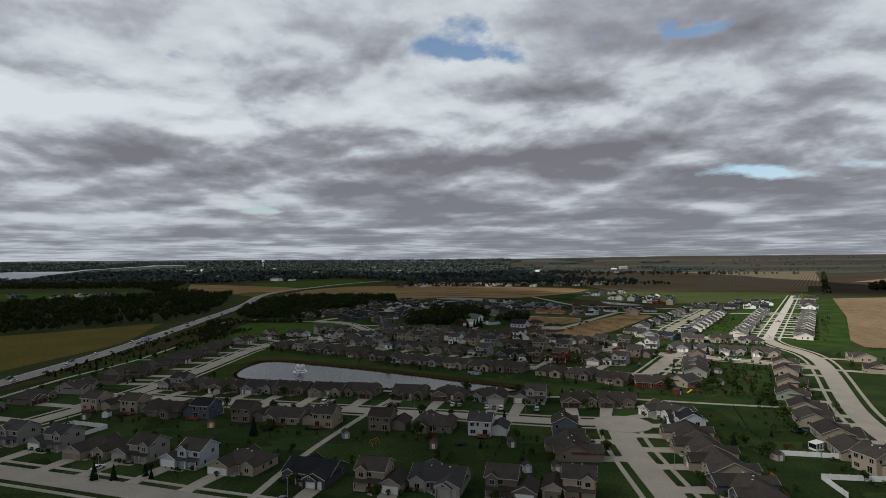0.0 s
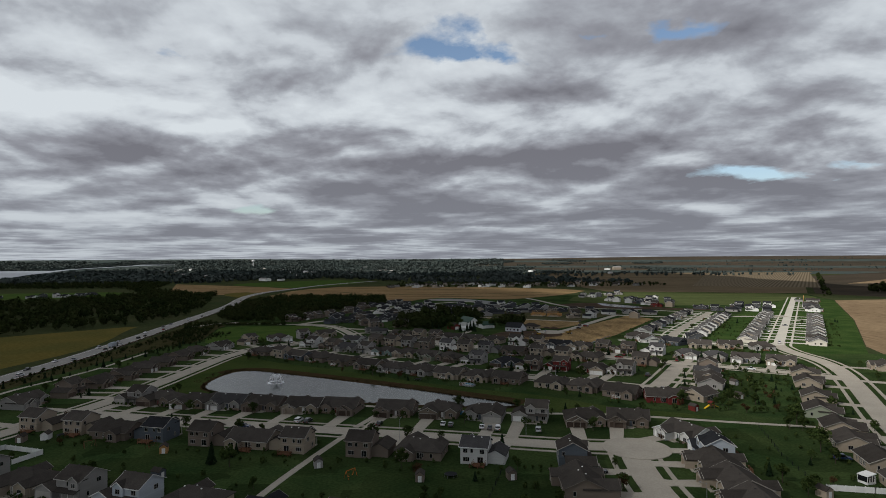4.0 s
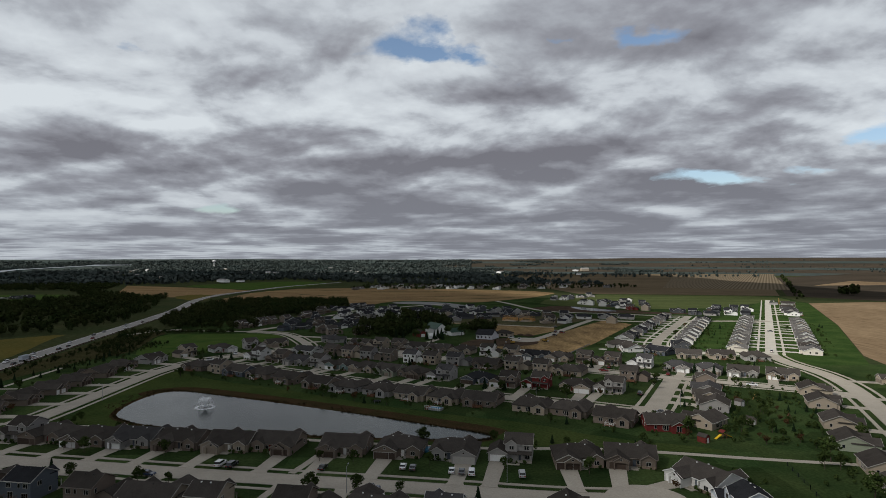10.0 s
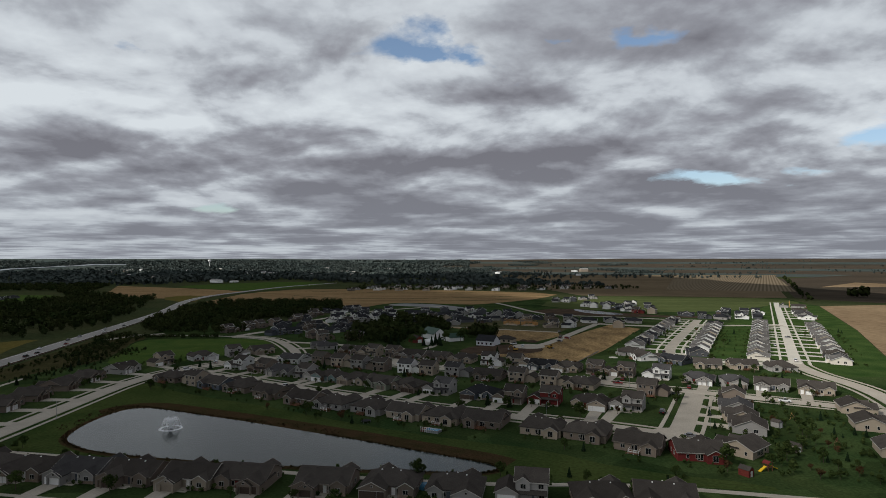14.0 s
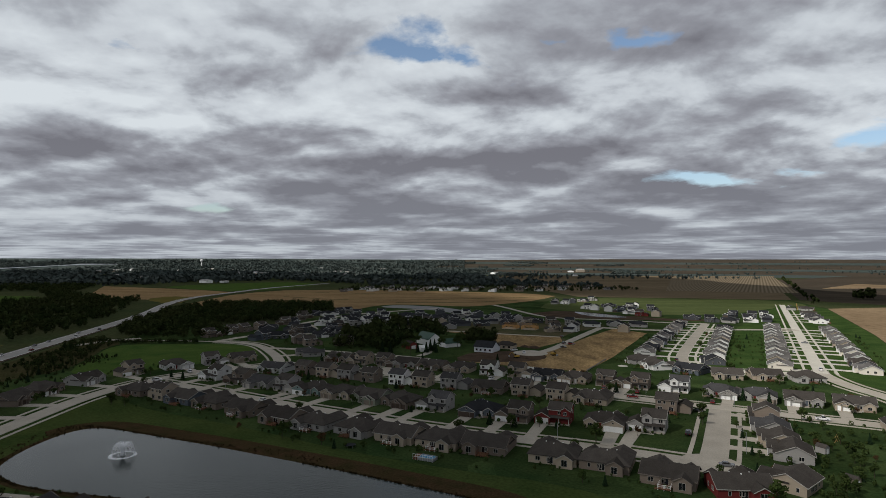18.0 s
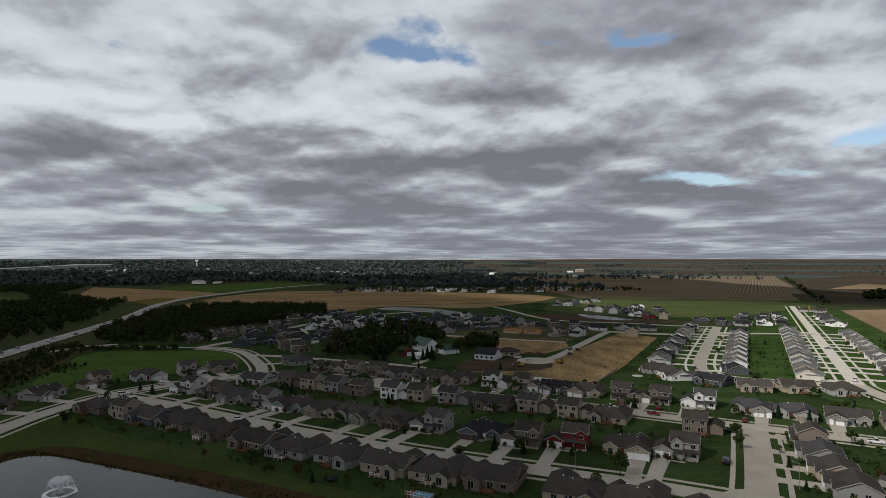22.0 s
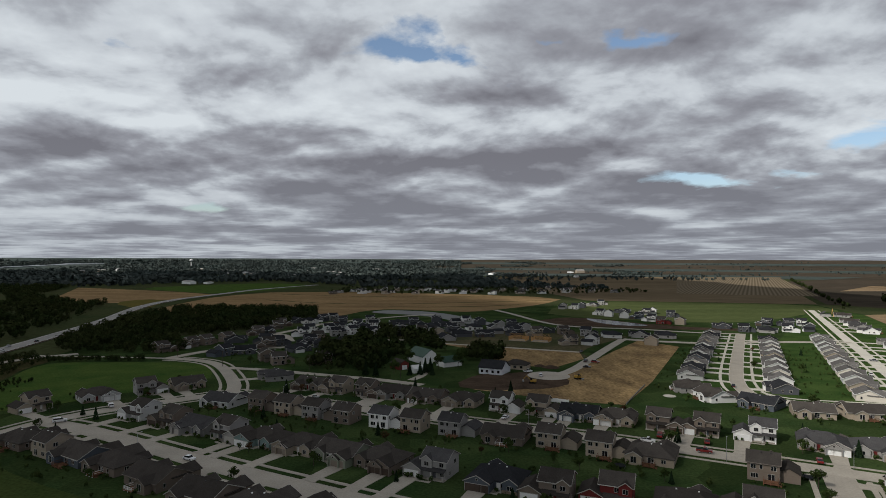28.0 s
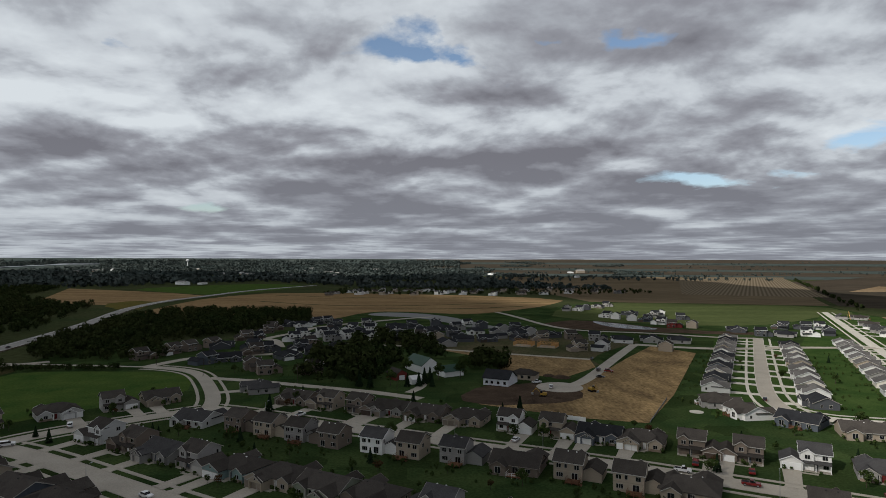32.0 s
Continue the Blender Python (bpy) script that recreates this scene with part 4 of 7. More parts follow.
def ranch(v):
    """One storey: a deep body, a projecting garage under its own gable, a front gable, a porch and a gabled room at the back. Front is -y, garage at -x."""
    w, d, eave = (15.4, 11.2, 2.9) if v < 4 else (12.4, 10.5, 2.9)
    hipped = v in (1, 3)
    p = 0.47
    top = eave + d / 2 * p
    gw = 6.8 if v % 2 == 0 else 7.6
    gx = -w / 2 + gw / 2
    gf = -d / 2 - (3.4 if v < 4 else 2.6)
    gtop = eave + gw / 2 * p
    fx, fw = w / 2 - 2.6, 4.4
    ff, ftop = -d / 2 - 1.1, eave + fw / 2 * 0.6
    rx, rw, rb = (w / 2 - 3.4 if v in (0, 3) else -w / 2 + 4.2), 5.0, d / 2 + 2.4
    rtop = eave + rw / 2 * 0.55
    rear = v < 4
    body = Shape()
    if hipped:
        body.box(-w / 2, w / 2, -d / 2, d / 2, 0, eave)
    else:
        body.prism(pentagon(0, d / 2, eave, top), -w / 2, w / 2, "x")
    body.prism(pentagon(gx, gw / 2 - 0.003, eave, gtop), gf, -d / 2 + 2.0, "y")
    body.prism(pentagon(fx, fw / 2, eave, ftop), ff, -d / 2 + 2.0, "y")
    if rear:
        body.prism(pentagon(rx, rw / 2, eave, rtop), d / 2 - 1.5, rb, "y")
    brow = v in (0, 2, 3)
    bx, bw, bf = gx + gw * 0.16, gw * 0.33, gf - 0.8
    btop = 2.75 + bw * 0.6
    if brow:
        body.prism([(bx - bw, 2.3), (bx + bw, 2.3), (bx + bw, 2.75), (bx, btop), (bx - bw, 2.75)], bf, gf + 0.5, "y")
        body.box(bx - bw, bx - bw + 0.35, bf + 0.02, gf + 0.2, 0, 2.3).box(bx + bw - 0.35, bx + bw, bf + 0.02, gf + 0.2, 0, 2.3)
    parts = [("wall", blank(body, "wall"), turned(0, 0, 0), "wall")]
    roof = Shape()
    hip(roof, -w / 2, w / 2, -d / 2, d / 2, eave, p) if hipped else gable(roof, -w / 2, w / 2, 0, d / 2, eave, top)
    parts.append(("roof", blank(roof, "roof"), turned(0, 0, 0), "roof"))
    parts.append(("garage_roof", edged(board(gable(Shape(), gf, 0.45 - (1.0 if hipped else 0), gx, gw / 2, eave, gtop, 0.4, 0.18, "y"), gx, gw / 2, gf, gtop, 0.4, eave), "garage_roof"), turned(0, 0, 0.006), "roof"))
    parts.append(("front_roof", edged(board(gable(Shape(), ff, -d / 4, fx, fw / 2, eave, ftop, 0.35, 0.16, "y"), fx, fw / 2, ff, ftop, 0.35, eave), "front_roof"), turned(0, 0, 0.012), "roof"))
    if rear:
        parts.append(("rear_roof", edged(board(gable(Shape(), d / 4, rb, rx, rw / 2, eave, rtop, 0.35, 0.16, "y"), rx, rw / 2, rb, rtop, 0.35, eave, 1), "rear_roof"), turned(0, 0, 0.009), "roof"))
    if brow:
        parts.append(("brow_roof", edged(board(gable(Shape(), bf, gf + 1.6, bx, bw, 2.75, btop, 0.3, 0.15, "y"), bx, bw, bf, btop, 0.3, 2.75), "brow_roof"), turned(0, 0, 0.003), "roof"))
    if not hipped:
        parts.append(("fascia", blank(rakes(Shape(), ((-w / 2, -1), (w / 2, 1)), 0, d / 2, eave, top), "fascia"), turned(0, 0, 0), "trim"))
    surround = Shape()
    if v % 2 == 0:
        parts.append(("garage_door", GARAGE2, turned(gx, gf - 0.01, 0), "gdoor"))
        surround.box(gx - 2.62, gx - 2.45, gf - 0.08, gf, 0, 2.36).box(gx + 2.45, gx + 2.62, gf - 0.08, gf, 0, 2.36).box(gx - 2.62, gx + 2.62, gf - 0.08, gf, 2.2, 2.36)
    else:
        for off, me in ((-1.25, GARAGE2), (2.35, GARAGE1)):
            parts.append(("garage_door", me, turned(gx + off * 0.92, gf - 0.01, 0), "gdoor"))
        surround.box(gx - 3.72, gx - 3.62, gf - 0.08, gf, 0, 2.36).box(gx + 1.32, gx + 1.42, gf - 0.08, gf, 0, 2.2).box(gx - 3.72, gx + 3.5, gf - 0.08, gf, 2.2, 2.36)
    parts.append(("door_frame", blank(surround, "door_frame"), turned(0, 0, 0), "trim"))
    base = Shape().box(fx - fw / 2 - 0.05, fx + fw / 2 + 0.05, ff - 0.05, ff + 0.1, 0, 0.9)
    parts.append(("stone_base", blank(base, "stone_base"), turned(0, 0, 0), "stone"))
    dx = (gx + gw / 2 + fx - fw / 2) / 2
    parts.append(("front_door", FRONT, turned(dx, -d / 2 - 0.01, 0.25), "door"))
    porch = Shape().box(gx + gw / 2 + 0.05, fx - fw / 2 - 0.05, -d / 2 - 1.6, -d / 2, 0, 0.22)
    parts.append(("porch", blank(porch, "porch"), turned(0, 0, 0), "step"))
    post = Shape().box(-0.11, 0.11, -0.11, 0.11, 0, 2.7).box(-0.16, 0.16, -0.16, 0.16, 0, 0.5)
    parts.append(("post", blank(post, "post"), turned(fx - fw / 2 - 0.35, -d / 2 - 1.45, 0.2), "trim"))
    other = -rx * 0.75
    wins = [("m", fx, ff, 0, 0.95), ("s", dx + 1.1, -d / 2, 0, 1.0), ("l" if not rear else "p", rx, rb if rear else d / 2, 180, 0.75), ("s", other + 1.9, d / 2, 180, 1.0), ("m", other - 1.4, d / 2, 180, 1.0),
            ("p", 0.6 if rx < 0 else -0.6, d / 2, 180, 0.45), ("m", w / 2, 1.6, 90, 1.0), ("s", w / 2, -2.0, 90, 1.0), ("s", -w / 2, 3.0, -90, 1.0), ("o", bx if brow else gx, bf if brow else gf, 0, eave + (0.1 if brow else 0.35))]
    for kind, x, y, rz, z in wins:
        parts.append(("window", WIN[kind], turned(x, y, z, rz), None))
    for k in range(3):
        x = -w * 0.2 + k * w * 0.18
        parts.append(("roof_vent", VENT, turned(x, 0.75 if k % 2 else -0.75, top - 0.2), "vent"))
    deck(parts, 0.4 if rx < 0 else -0.4, d / 2, 3.6, 3.4, 0.6, 1 if rx < 0 else -1)
    return parts, gx, gf, gw


def two_storey(v):
    """Two storeys with a lower garage wing. Front is -y, garage at -x."""
    mw, gw, d, eave = 8.6, 6.2, 8.8, 5.5
    mx = gw / 2
    x0, x1 = mx - mw / 2, mx + mw / 2
    gx = x0 - gw / 2 + 0.8
    gf, gb, ge = -d / 2 - 2.0, 2.4, 2.8
    p = 0.52
    top = eave + d / 2 * p
    gtop = ge + gw / 2 * p
    body = Shape().prism(pentagon(0, d / 2, eave, top), x0, x1, "x").prism(pentagon(gx, gw / 2, ge, gtop), gf, gb, "y")
    fx, fw = (x1 - 1.9, 3.4) if v % 2 else (x0 + 2.1, 3.6)
    ff, ftop = -d / 2 - 0.6, eave + fw / 2 * 0.7
    body.prism(pentagon(fx, fw / 2, eave, ftop), ff, -d / 2 + 2.0, "y")
    parts = [("wall", blank(body, "wall"), turned(0, 0, 0), "wall")]
    parts.append(("roof", blank(gable(Shape(), x0, x1, 0, d / 2, eave, top), "roof"), turned(0, 0, 0), "roof"))
    parts.append(("garage_roof", edged(board(gable(Shape(), gf, gb, gx, gw / 2, ge, gtop, 0.4, 0.18, "y"), gx, gw / 2, gf, gtop, 0.4, ge), "garage_roof"), turned(0, 0, 0.006), "roof"))
    parts.append(("front_roof", edged(board(gable(Shape(), ff, -d / 4, fx, fw / 2, eave, ftop, 0.3, 0.16, "y"), fx, fw / 2, ff, ftop, 0.3, eave), "front_roof"), turned(0, 0, 0.012), "roof"))
    awn = Shape().prism([(-d / 2 - 2.0, 2.55), (-d / 2, 3.15), (-d / 2, 3.3), (-d / 2 - 2.0, 2.7)], gx + gw / 2 + 0.05, x1, "x")
    parts.append(("porch_roof", blank(awn, "porch_roof"), turned(0, 0, 0), "roof"))
    trim = rakes(Shape(), ((x0, -1), (x1, 1)), 0, d / 2, eave, top)
    parts.append(("belt_course", blank(Shape().box(x0 - 0.02, x1 + 0.02, -d / 2 - 0.03, d / 2 + 0.03, 2.75, 2.93), "belt_course"), turned(0, 0, 0), "wall"))
    parts.append(("fascia", blank(trim, "fascia"), turned(0, 0, 0), "trim"))
    parts.append(("garage_door", GARAGE2, turned(gx, gf - 0.01, 0), "gdoor"))
    sur = Shape().box(gx - 2.62, gx - 2.45, gf - 0.08, gf, 0, 2.36).box(gx + 2.45, gx + 2.62, gf - 0.08, gf, 0, 2.36).box(gx - 2.62, gx + 2.62, gf - 0.08, gf, 2.2, 2.36)
    parts.append(("door_frame", blank(sur, "door_frame"), turned(0, 0, 0), "trim"))
    parts.append(("porch", blank(Shape().box(gx + gw / 2 + 0.05, x1, -d / 2 - 1.9, -d / 2, 0, 0.22), "porch"), turned(0, 0, 0), "step"))
    post = blank(Shape().box(-0.1, 0.1, -0.1, 0.1, 0, 2.45).box(-0.15, 0.15, -0.15, 0.15, 0, 0.4), "post")
    for x in (x1 - 0.25, (x0 + x1) / 2):
        parts.append(("post", post, turned(x, -d / 2 - 1.75, 0.2), "trim"))
    parts.append(("front_door", FRONT, turned(mx + 0.2, -d / 2 - 0.01, 0.25), "door"))
    wins = [("m", fx, ff, 0, 3.7), ("m", mx + (0.2 if v % 2 else 2.6), -d / 2, 0, 3.7), ("m", x1 - 1.5, -d / 2, 0, 0.9), ("m", x0 + 1.6, d / 2, 180, 3.6), ("m", x1 - 1.6, d / 2, 180, 3.6),
            ("l", x1 - 1.9, d / 2, 180, 0.95), ("p", x0 + 2.2, d / 2, 180, 0.5), ("s", mx + 0.6, d / 2, 180, 3.7), ("m", x1, 1.5, 90, 3.6), ("s", x1, -2.0, 90, 0.9), ("s", x0, 2.9, -90, 3.7)]
    for kind, x, y, rz, z in wins:
        parts.append(("window", WIN[kind], turned(x, y, z, rz), None))
    for k in range(2):
        parts.append(("roof_vent", VENT, turned(mx - 2.0 + 2.6 * k, 0.7, top - 0.2), "vent"))
    deck(parts, x0 + 2.4, d / 2, 4.0, 3.2, 0.7, 1 if v % 2 else -1)
    return parts, gx, gf, gw


ROOFS = {"taupe": "taupe shingle", "pale": "sunlit-pale grey shingle", "grey": "grey shingle", "dark": "charcoal shingle"}
HOUSES = []


def house(x, y, code, key=None, face=None, mirror=None, roof=None, seed=0, plain=False, group="houses along the streets"):
    """A house facing its street; code: R ranch, T two storeys, N narrow ranch, lower case with the garage on the other side, and the wall's letter."""
    rnd = random.Random(int(x * 31 + y * 17) + seed)
    style, wall = code[0], code[1]
    p = Vector((x, y))
    if key:
        dist, q = near_road(p, key)
        f = (q - p).normalized()
        ang = math.degrees(math.atan2(f.y, f.x)) + 90
    else:
        dist, ang = 22, face if face is not None else rnd.choice((60, 150, -30, 240)) + rnd.uniform(-8, 8)
    flip = style.islower()
    up_style = style.upper()
    v = rnd.randrange(4) if up_style == "R" else 4 + rnd.randrange(2) if up_style == "N" else rnd.randrange(2)
    name = (up_style == "T", v)
    if name not in PATTERN:
        PATTERN[name] = two_storey(v) if up_style == "T" else ranch(v)
    parts, gx, gf, gw = PATTERN[name]
    # narrow houses past y 440 get the shingles with sunlight in their colour
    roof = roof or ("pale" if up_style == "N" and y > 440 and wall not in "kb" else "dark" if wall in "kbl" and rnd.random() < 0.7 else "grey" if wall in "gwp" and rnd.random() < 0.5 else "taupe")
    storeys = "two-storey" if up_style == "T" else "single-storey"
    h = thing("house", pose(x, y, 0.06, 0, 0, ang) @ Matrix.Diagonal((-1 if flip else 1, 1, 1, 1)),
              f"{storeys} house in {WALLS[wall][0]} with {ROOFS[roof]} roof", "house", group)
    rail_white = rnd.random() < 0.2
    trim = M["white"] if wall in "wlcp" else M["trim_taupe"] if wall == "n" and rnd.random() < 0.6 else M["trim"]
    if plain:
        trim = M["white"]
    dice = rnd.random()
    gdoor = M["white"] if wall in "wlcp" or dice < (0.5 if wall in "gt" else 0.25) else M["door_brown"] if wall in "nkb" else M["door_tan"] if wall in "trs" or dice < 0.6 else M["trim"]
    mats = {"wall": M["wall_" + wall], "roof": M["roof_" + roof], "trim": trim, "gdoor": gdoor,
            "door": M["wall_" + rnd.choice("krbw")], "stone": M["stone"] if rnd.random() < 0.6 else M["wall_" + wall], "step": M["concrete"], "vent": M["white"] if rnd.random() < 0.5 else M["roof_grey"],
            "wood": M["wood"], "rail": M["white"] if rail_white else M["wood"]}
    skip = {"deck", "railing", "stairs"} if rnd.random() < 0.35 else set()
    if y > 1300:
        skip = {n for n, *_ in parts} - {"wall", "roof", "garage_roof", "fascia"}
    elif plain:
        skip = {"deck", "railing", "stairs", "post", "roof_vent", "door_frame", "stone_base", "front_door", "porch", "belt_course"}
    if up_style == "N":
        skip = {"deck", "railing", "stairs", "post", "roof_vent", "stone_base", "porch"}
    count = 0
    for pname, me, m, mk in parts:
        if pname in skip:
            continue
        # past y 300, parts on faces turned away from the camera are left out
        if y > 300 and pname in ("window", "deck", "railing", "stairs", "post", "stone_base", "porch", "door_frame"):
            rz = m.to_euler().z if pname == "window" else math.pi if pname in ("deck", "railing", "stairs") else 0.0
            local = Vector((math.sin(rz) * (-1 if flip else 1), -math.cos(rz)))
            if local.x * math.sin(math.radians(ang)) + local.y * math.cos(math.radians(ang)) > 0.35:
                continue
        if plain and pname == "window":
            count += 1
            if count > (0 if y > 1300 else 5):
                continue
        ob = new(pname, me)
        ob.parent = h
        ob.matrix_basis = m
        if mk:
            ob.material_slots[0].link = "OBJECT"
            ob.material_slots[0].material = mats[mk]
        if mk and len(ob.material_slots) > 1:
            ob.material_slots[1].link = "OBJECT"
            ob.material_slots[1].material = mats["trim"]
    HOUSES.append((p, math.radians(ang), dist))
    # the drive from the garage to the street
    if key:
        half = HALF.get(key, 4.4)
        s = Shape()
        g0 = gx * (-1 if flip else 1)
        end = -(dist - half + 0.15)
        w0, w1 = 2.65, 2.25
        if end < gf - 1:
            ys = (gf - 0.06, gf - 2.0, end + 1.6, end)
            ws = (w0, w0, w1, w1 + 0.5)
            s.v = [(g0 + sx * w, yy, z) for yy, w in zip(ys, ws) for sx, z in ((-1, 0), (-1, 0.15), (1, 0), (1, 0.15))]
            for i in range(3):
                a, b = 4 * i, 4 * i + 4
                s.f += [[a + 1, b + 1, b + 3, a + 3], [a, b, b + 1, a + 1], [a + 2, a + 3, b + 3, b + 2]]
            s.f += [[0, 1, 3, 2], [12, 14, 15, 13]]
            s.m = [0] * len(s.f)
            mat = M["new_concrete"] if key in NEWER and y > 440 else M["concrete"]
            ob = new("driveway", s.mesh("driveway", mat))
            ob.matrix_basis = pose(x, y, 0.045 + 0.004 * (len(HOUSES) % 3), 0, 0, ang)
            tagged(ob, "concrete driveway from garage to street", "driveway", kind="structure")
            s = Shape()
            sgn = 1 if flip else -1
            px = 0.9 * -sgn if up_style != "T" else 2.6 * -sgn
            s.box(min(px, px + 1.1), max(px, px + 1.1), -7.9, -5.4 - (1.2 if up_style != "T" else 1.6), 0, 0.13)
            e = g0 + (2.6 if g0 < px else -2.6)
            s.box(min(e, px + 1.1), max(e, px + 1.1), -8.6, -7.6, 0, 0.128)
            ob = new("front_walk", s.mesh("front_walk", mat))
            ob.matrix_basis = pose(x, y, 0.04, 0, 0, ang)
            tagged(ob, "narrow concrete walk to the front door", "walk", kind="structure")
    return h


ROWS = {
    "A": [(-168, 214, "Tg"), (-148, 209, "Tg"), (-127, 202, "Rt"), (-111, 198, "Tg"), (-92, 193, "Tl"), (-72, 189, "Rt"), (-48, 181, "rk"), (-26, 175, "tt"), (-10, 176, "rg"), (11, 170, "tn"), (26, 171, "Tt")],
    "D": [(80, 251, "Rw"), (81, 232, "Tl"), (77, 218, "Rt"), (76, 203, "Rt"), (75, 187, "Rt"), (75, 169, "Rb"), (33, 221, "Tb"), (32, 203, "Rn")],
    "B": [(-164, 260, "Tt"), (-144, 256, "Tt"), (-130, 252, "Rn"), (-115, 249, "tb"), (-90, 243, "Tn"), (-75, 242, "Rt"), (-61, 237, "tt"), (-32, 232, "Tn"), (-15, 232, "rn"), (6, 226, "Tp"), (-152, 304, "Tg"), (-138, 302, "Rn"), (-121, 298, "Rn"), (-104, 296, "Rg"), (-87, 293, "Rn"), (-69, 290, "Rt"), (-53, 289, "rn"), (-29, 285, "Rn"), (-10, 283, "Rn"), (8, 279, "rg"), (26, 277, "Tg"), (47, 272, "Rn"), (64, 271, "Rn")],
    "K": [(-215, 252, "Rg"), (-207, 274, "Rn"), (-200, 296, "Rg"), (-194, 316, "Tn"), (-192, 337, "Rn"), (-190, 358, "Rn"), (-190, 379, "Rn"), (-189, 398, "Rn"), (-188, 420, "Rn"), (-187, 441, "Rn"), (-179, 464, "Rg"), (-168, 487, "Tt"), (-149, 507, "rp"), (-130, 521, "tg"), (-117, 532, "Rt")],
    "F": [(-114, 475, "Tp"), (-97, 464, "Tn"), (-81, 454, "Rg"), (-65, 444, "tg"), (-52, 438, "Re"), (-37, 430, "Rt"), (-23, 421, "rs"), (-9, 414, "rn"), (6, 406, "Tg"), (26, 396, "Rb"), (38, 387, "Tn"), (54, 384, "Tr"), (73, 376, "rt"), (88, 372, "Tg"), (-138, 438, "Rn"), (-124, 429, "tt"), (-108, 421, "Rb"), (-93, 413, "rn"), (-75, 400, "Rn"), (-56, 387, "Rn"), (-41, 378, "Rg"), (-24, 370, "rg"), (-8, 361, "Rt"), (7, 354, "Rt"), (23, 348, "Rn"), (44, 337, "rt"), (59, 330, "Rn"), (74, 317, "rn"), (90, 308, "Rr")],
    "T": [(141, 381, "Tn"), (134, 364, "Ng"), (128, 349, "Nt"), (124, 336, "Ng"), (108, 311, "nt")],
    "I": [(-86, 494, "Rp"), (-64, 485, "Tn"), (-51, 478, "Tt"), (-38, 471, "Tg"), (-30, 466, "tn"), (-9, 457, "Tw"), (-2, 454, "tt"), (18, 446, "Tg"), (34, 438, "Rn"), (52, 430, "Tt"), (67, 420, "Tt"), (79, 415, "Rt"), (110, 397, "Tn"), (-52, 529, "Rn"), (-39, 520, "Tt"), (-20, 511, "tn"), (-8, 508, "Rg"), (7, 500, "Rn"), (23, 493, "Rt"), (42, 482, "tw"), (57, 475, "tt"), (70, 468, "Rb"), (83, 461, "Rt"), (100, 451, "tn"), (110, 446, "Tn"), (127, 438, "Tw"), (145, 426, "rg"), (159, 418, "rg"), (175, 409, "Rg"), (192, 400, "Rt")],
    "M": [(-76, 552, "Rg")],
    "P": [(156, 483, "Rb"), (170, 468, "Rt"), (190, 465, "rt"), (209, 458, "Rg")],
    "S": [(142, 498, "Rw"), (139, 517, "Rg")],
    "Q": [(184, 364, "Nt"), (172, 339, "nt"), (158, 308, "Nt"), (145, 283, "Ns"), (138, 259, "Nt"), (131, 241, "nt"), (128, 222, "Nt"), (123, 203, "Nt"), (122, 186, "Tt"), (241, 381, "Nt"), (226, 344, "nt")],
    "Z": [(412, 743, "Rw"), (426, 772, "Rg"), (441, 800, "Rw"), (457, 828, "Rg"), (498, 894, "Rg")],
}
for key, row in ROWS.items():
    for x, y, code in row:
        house(x, y, code, key)
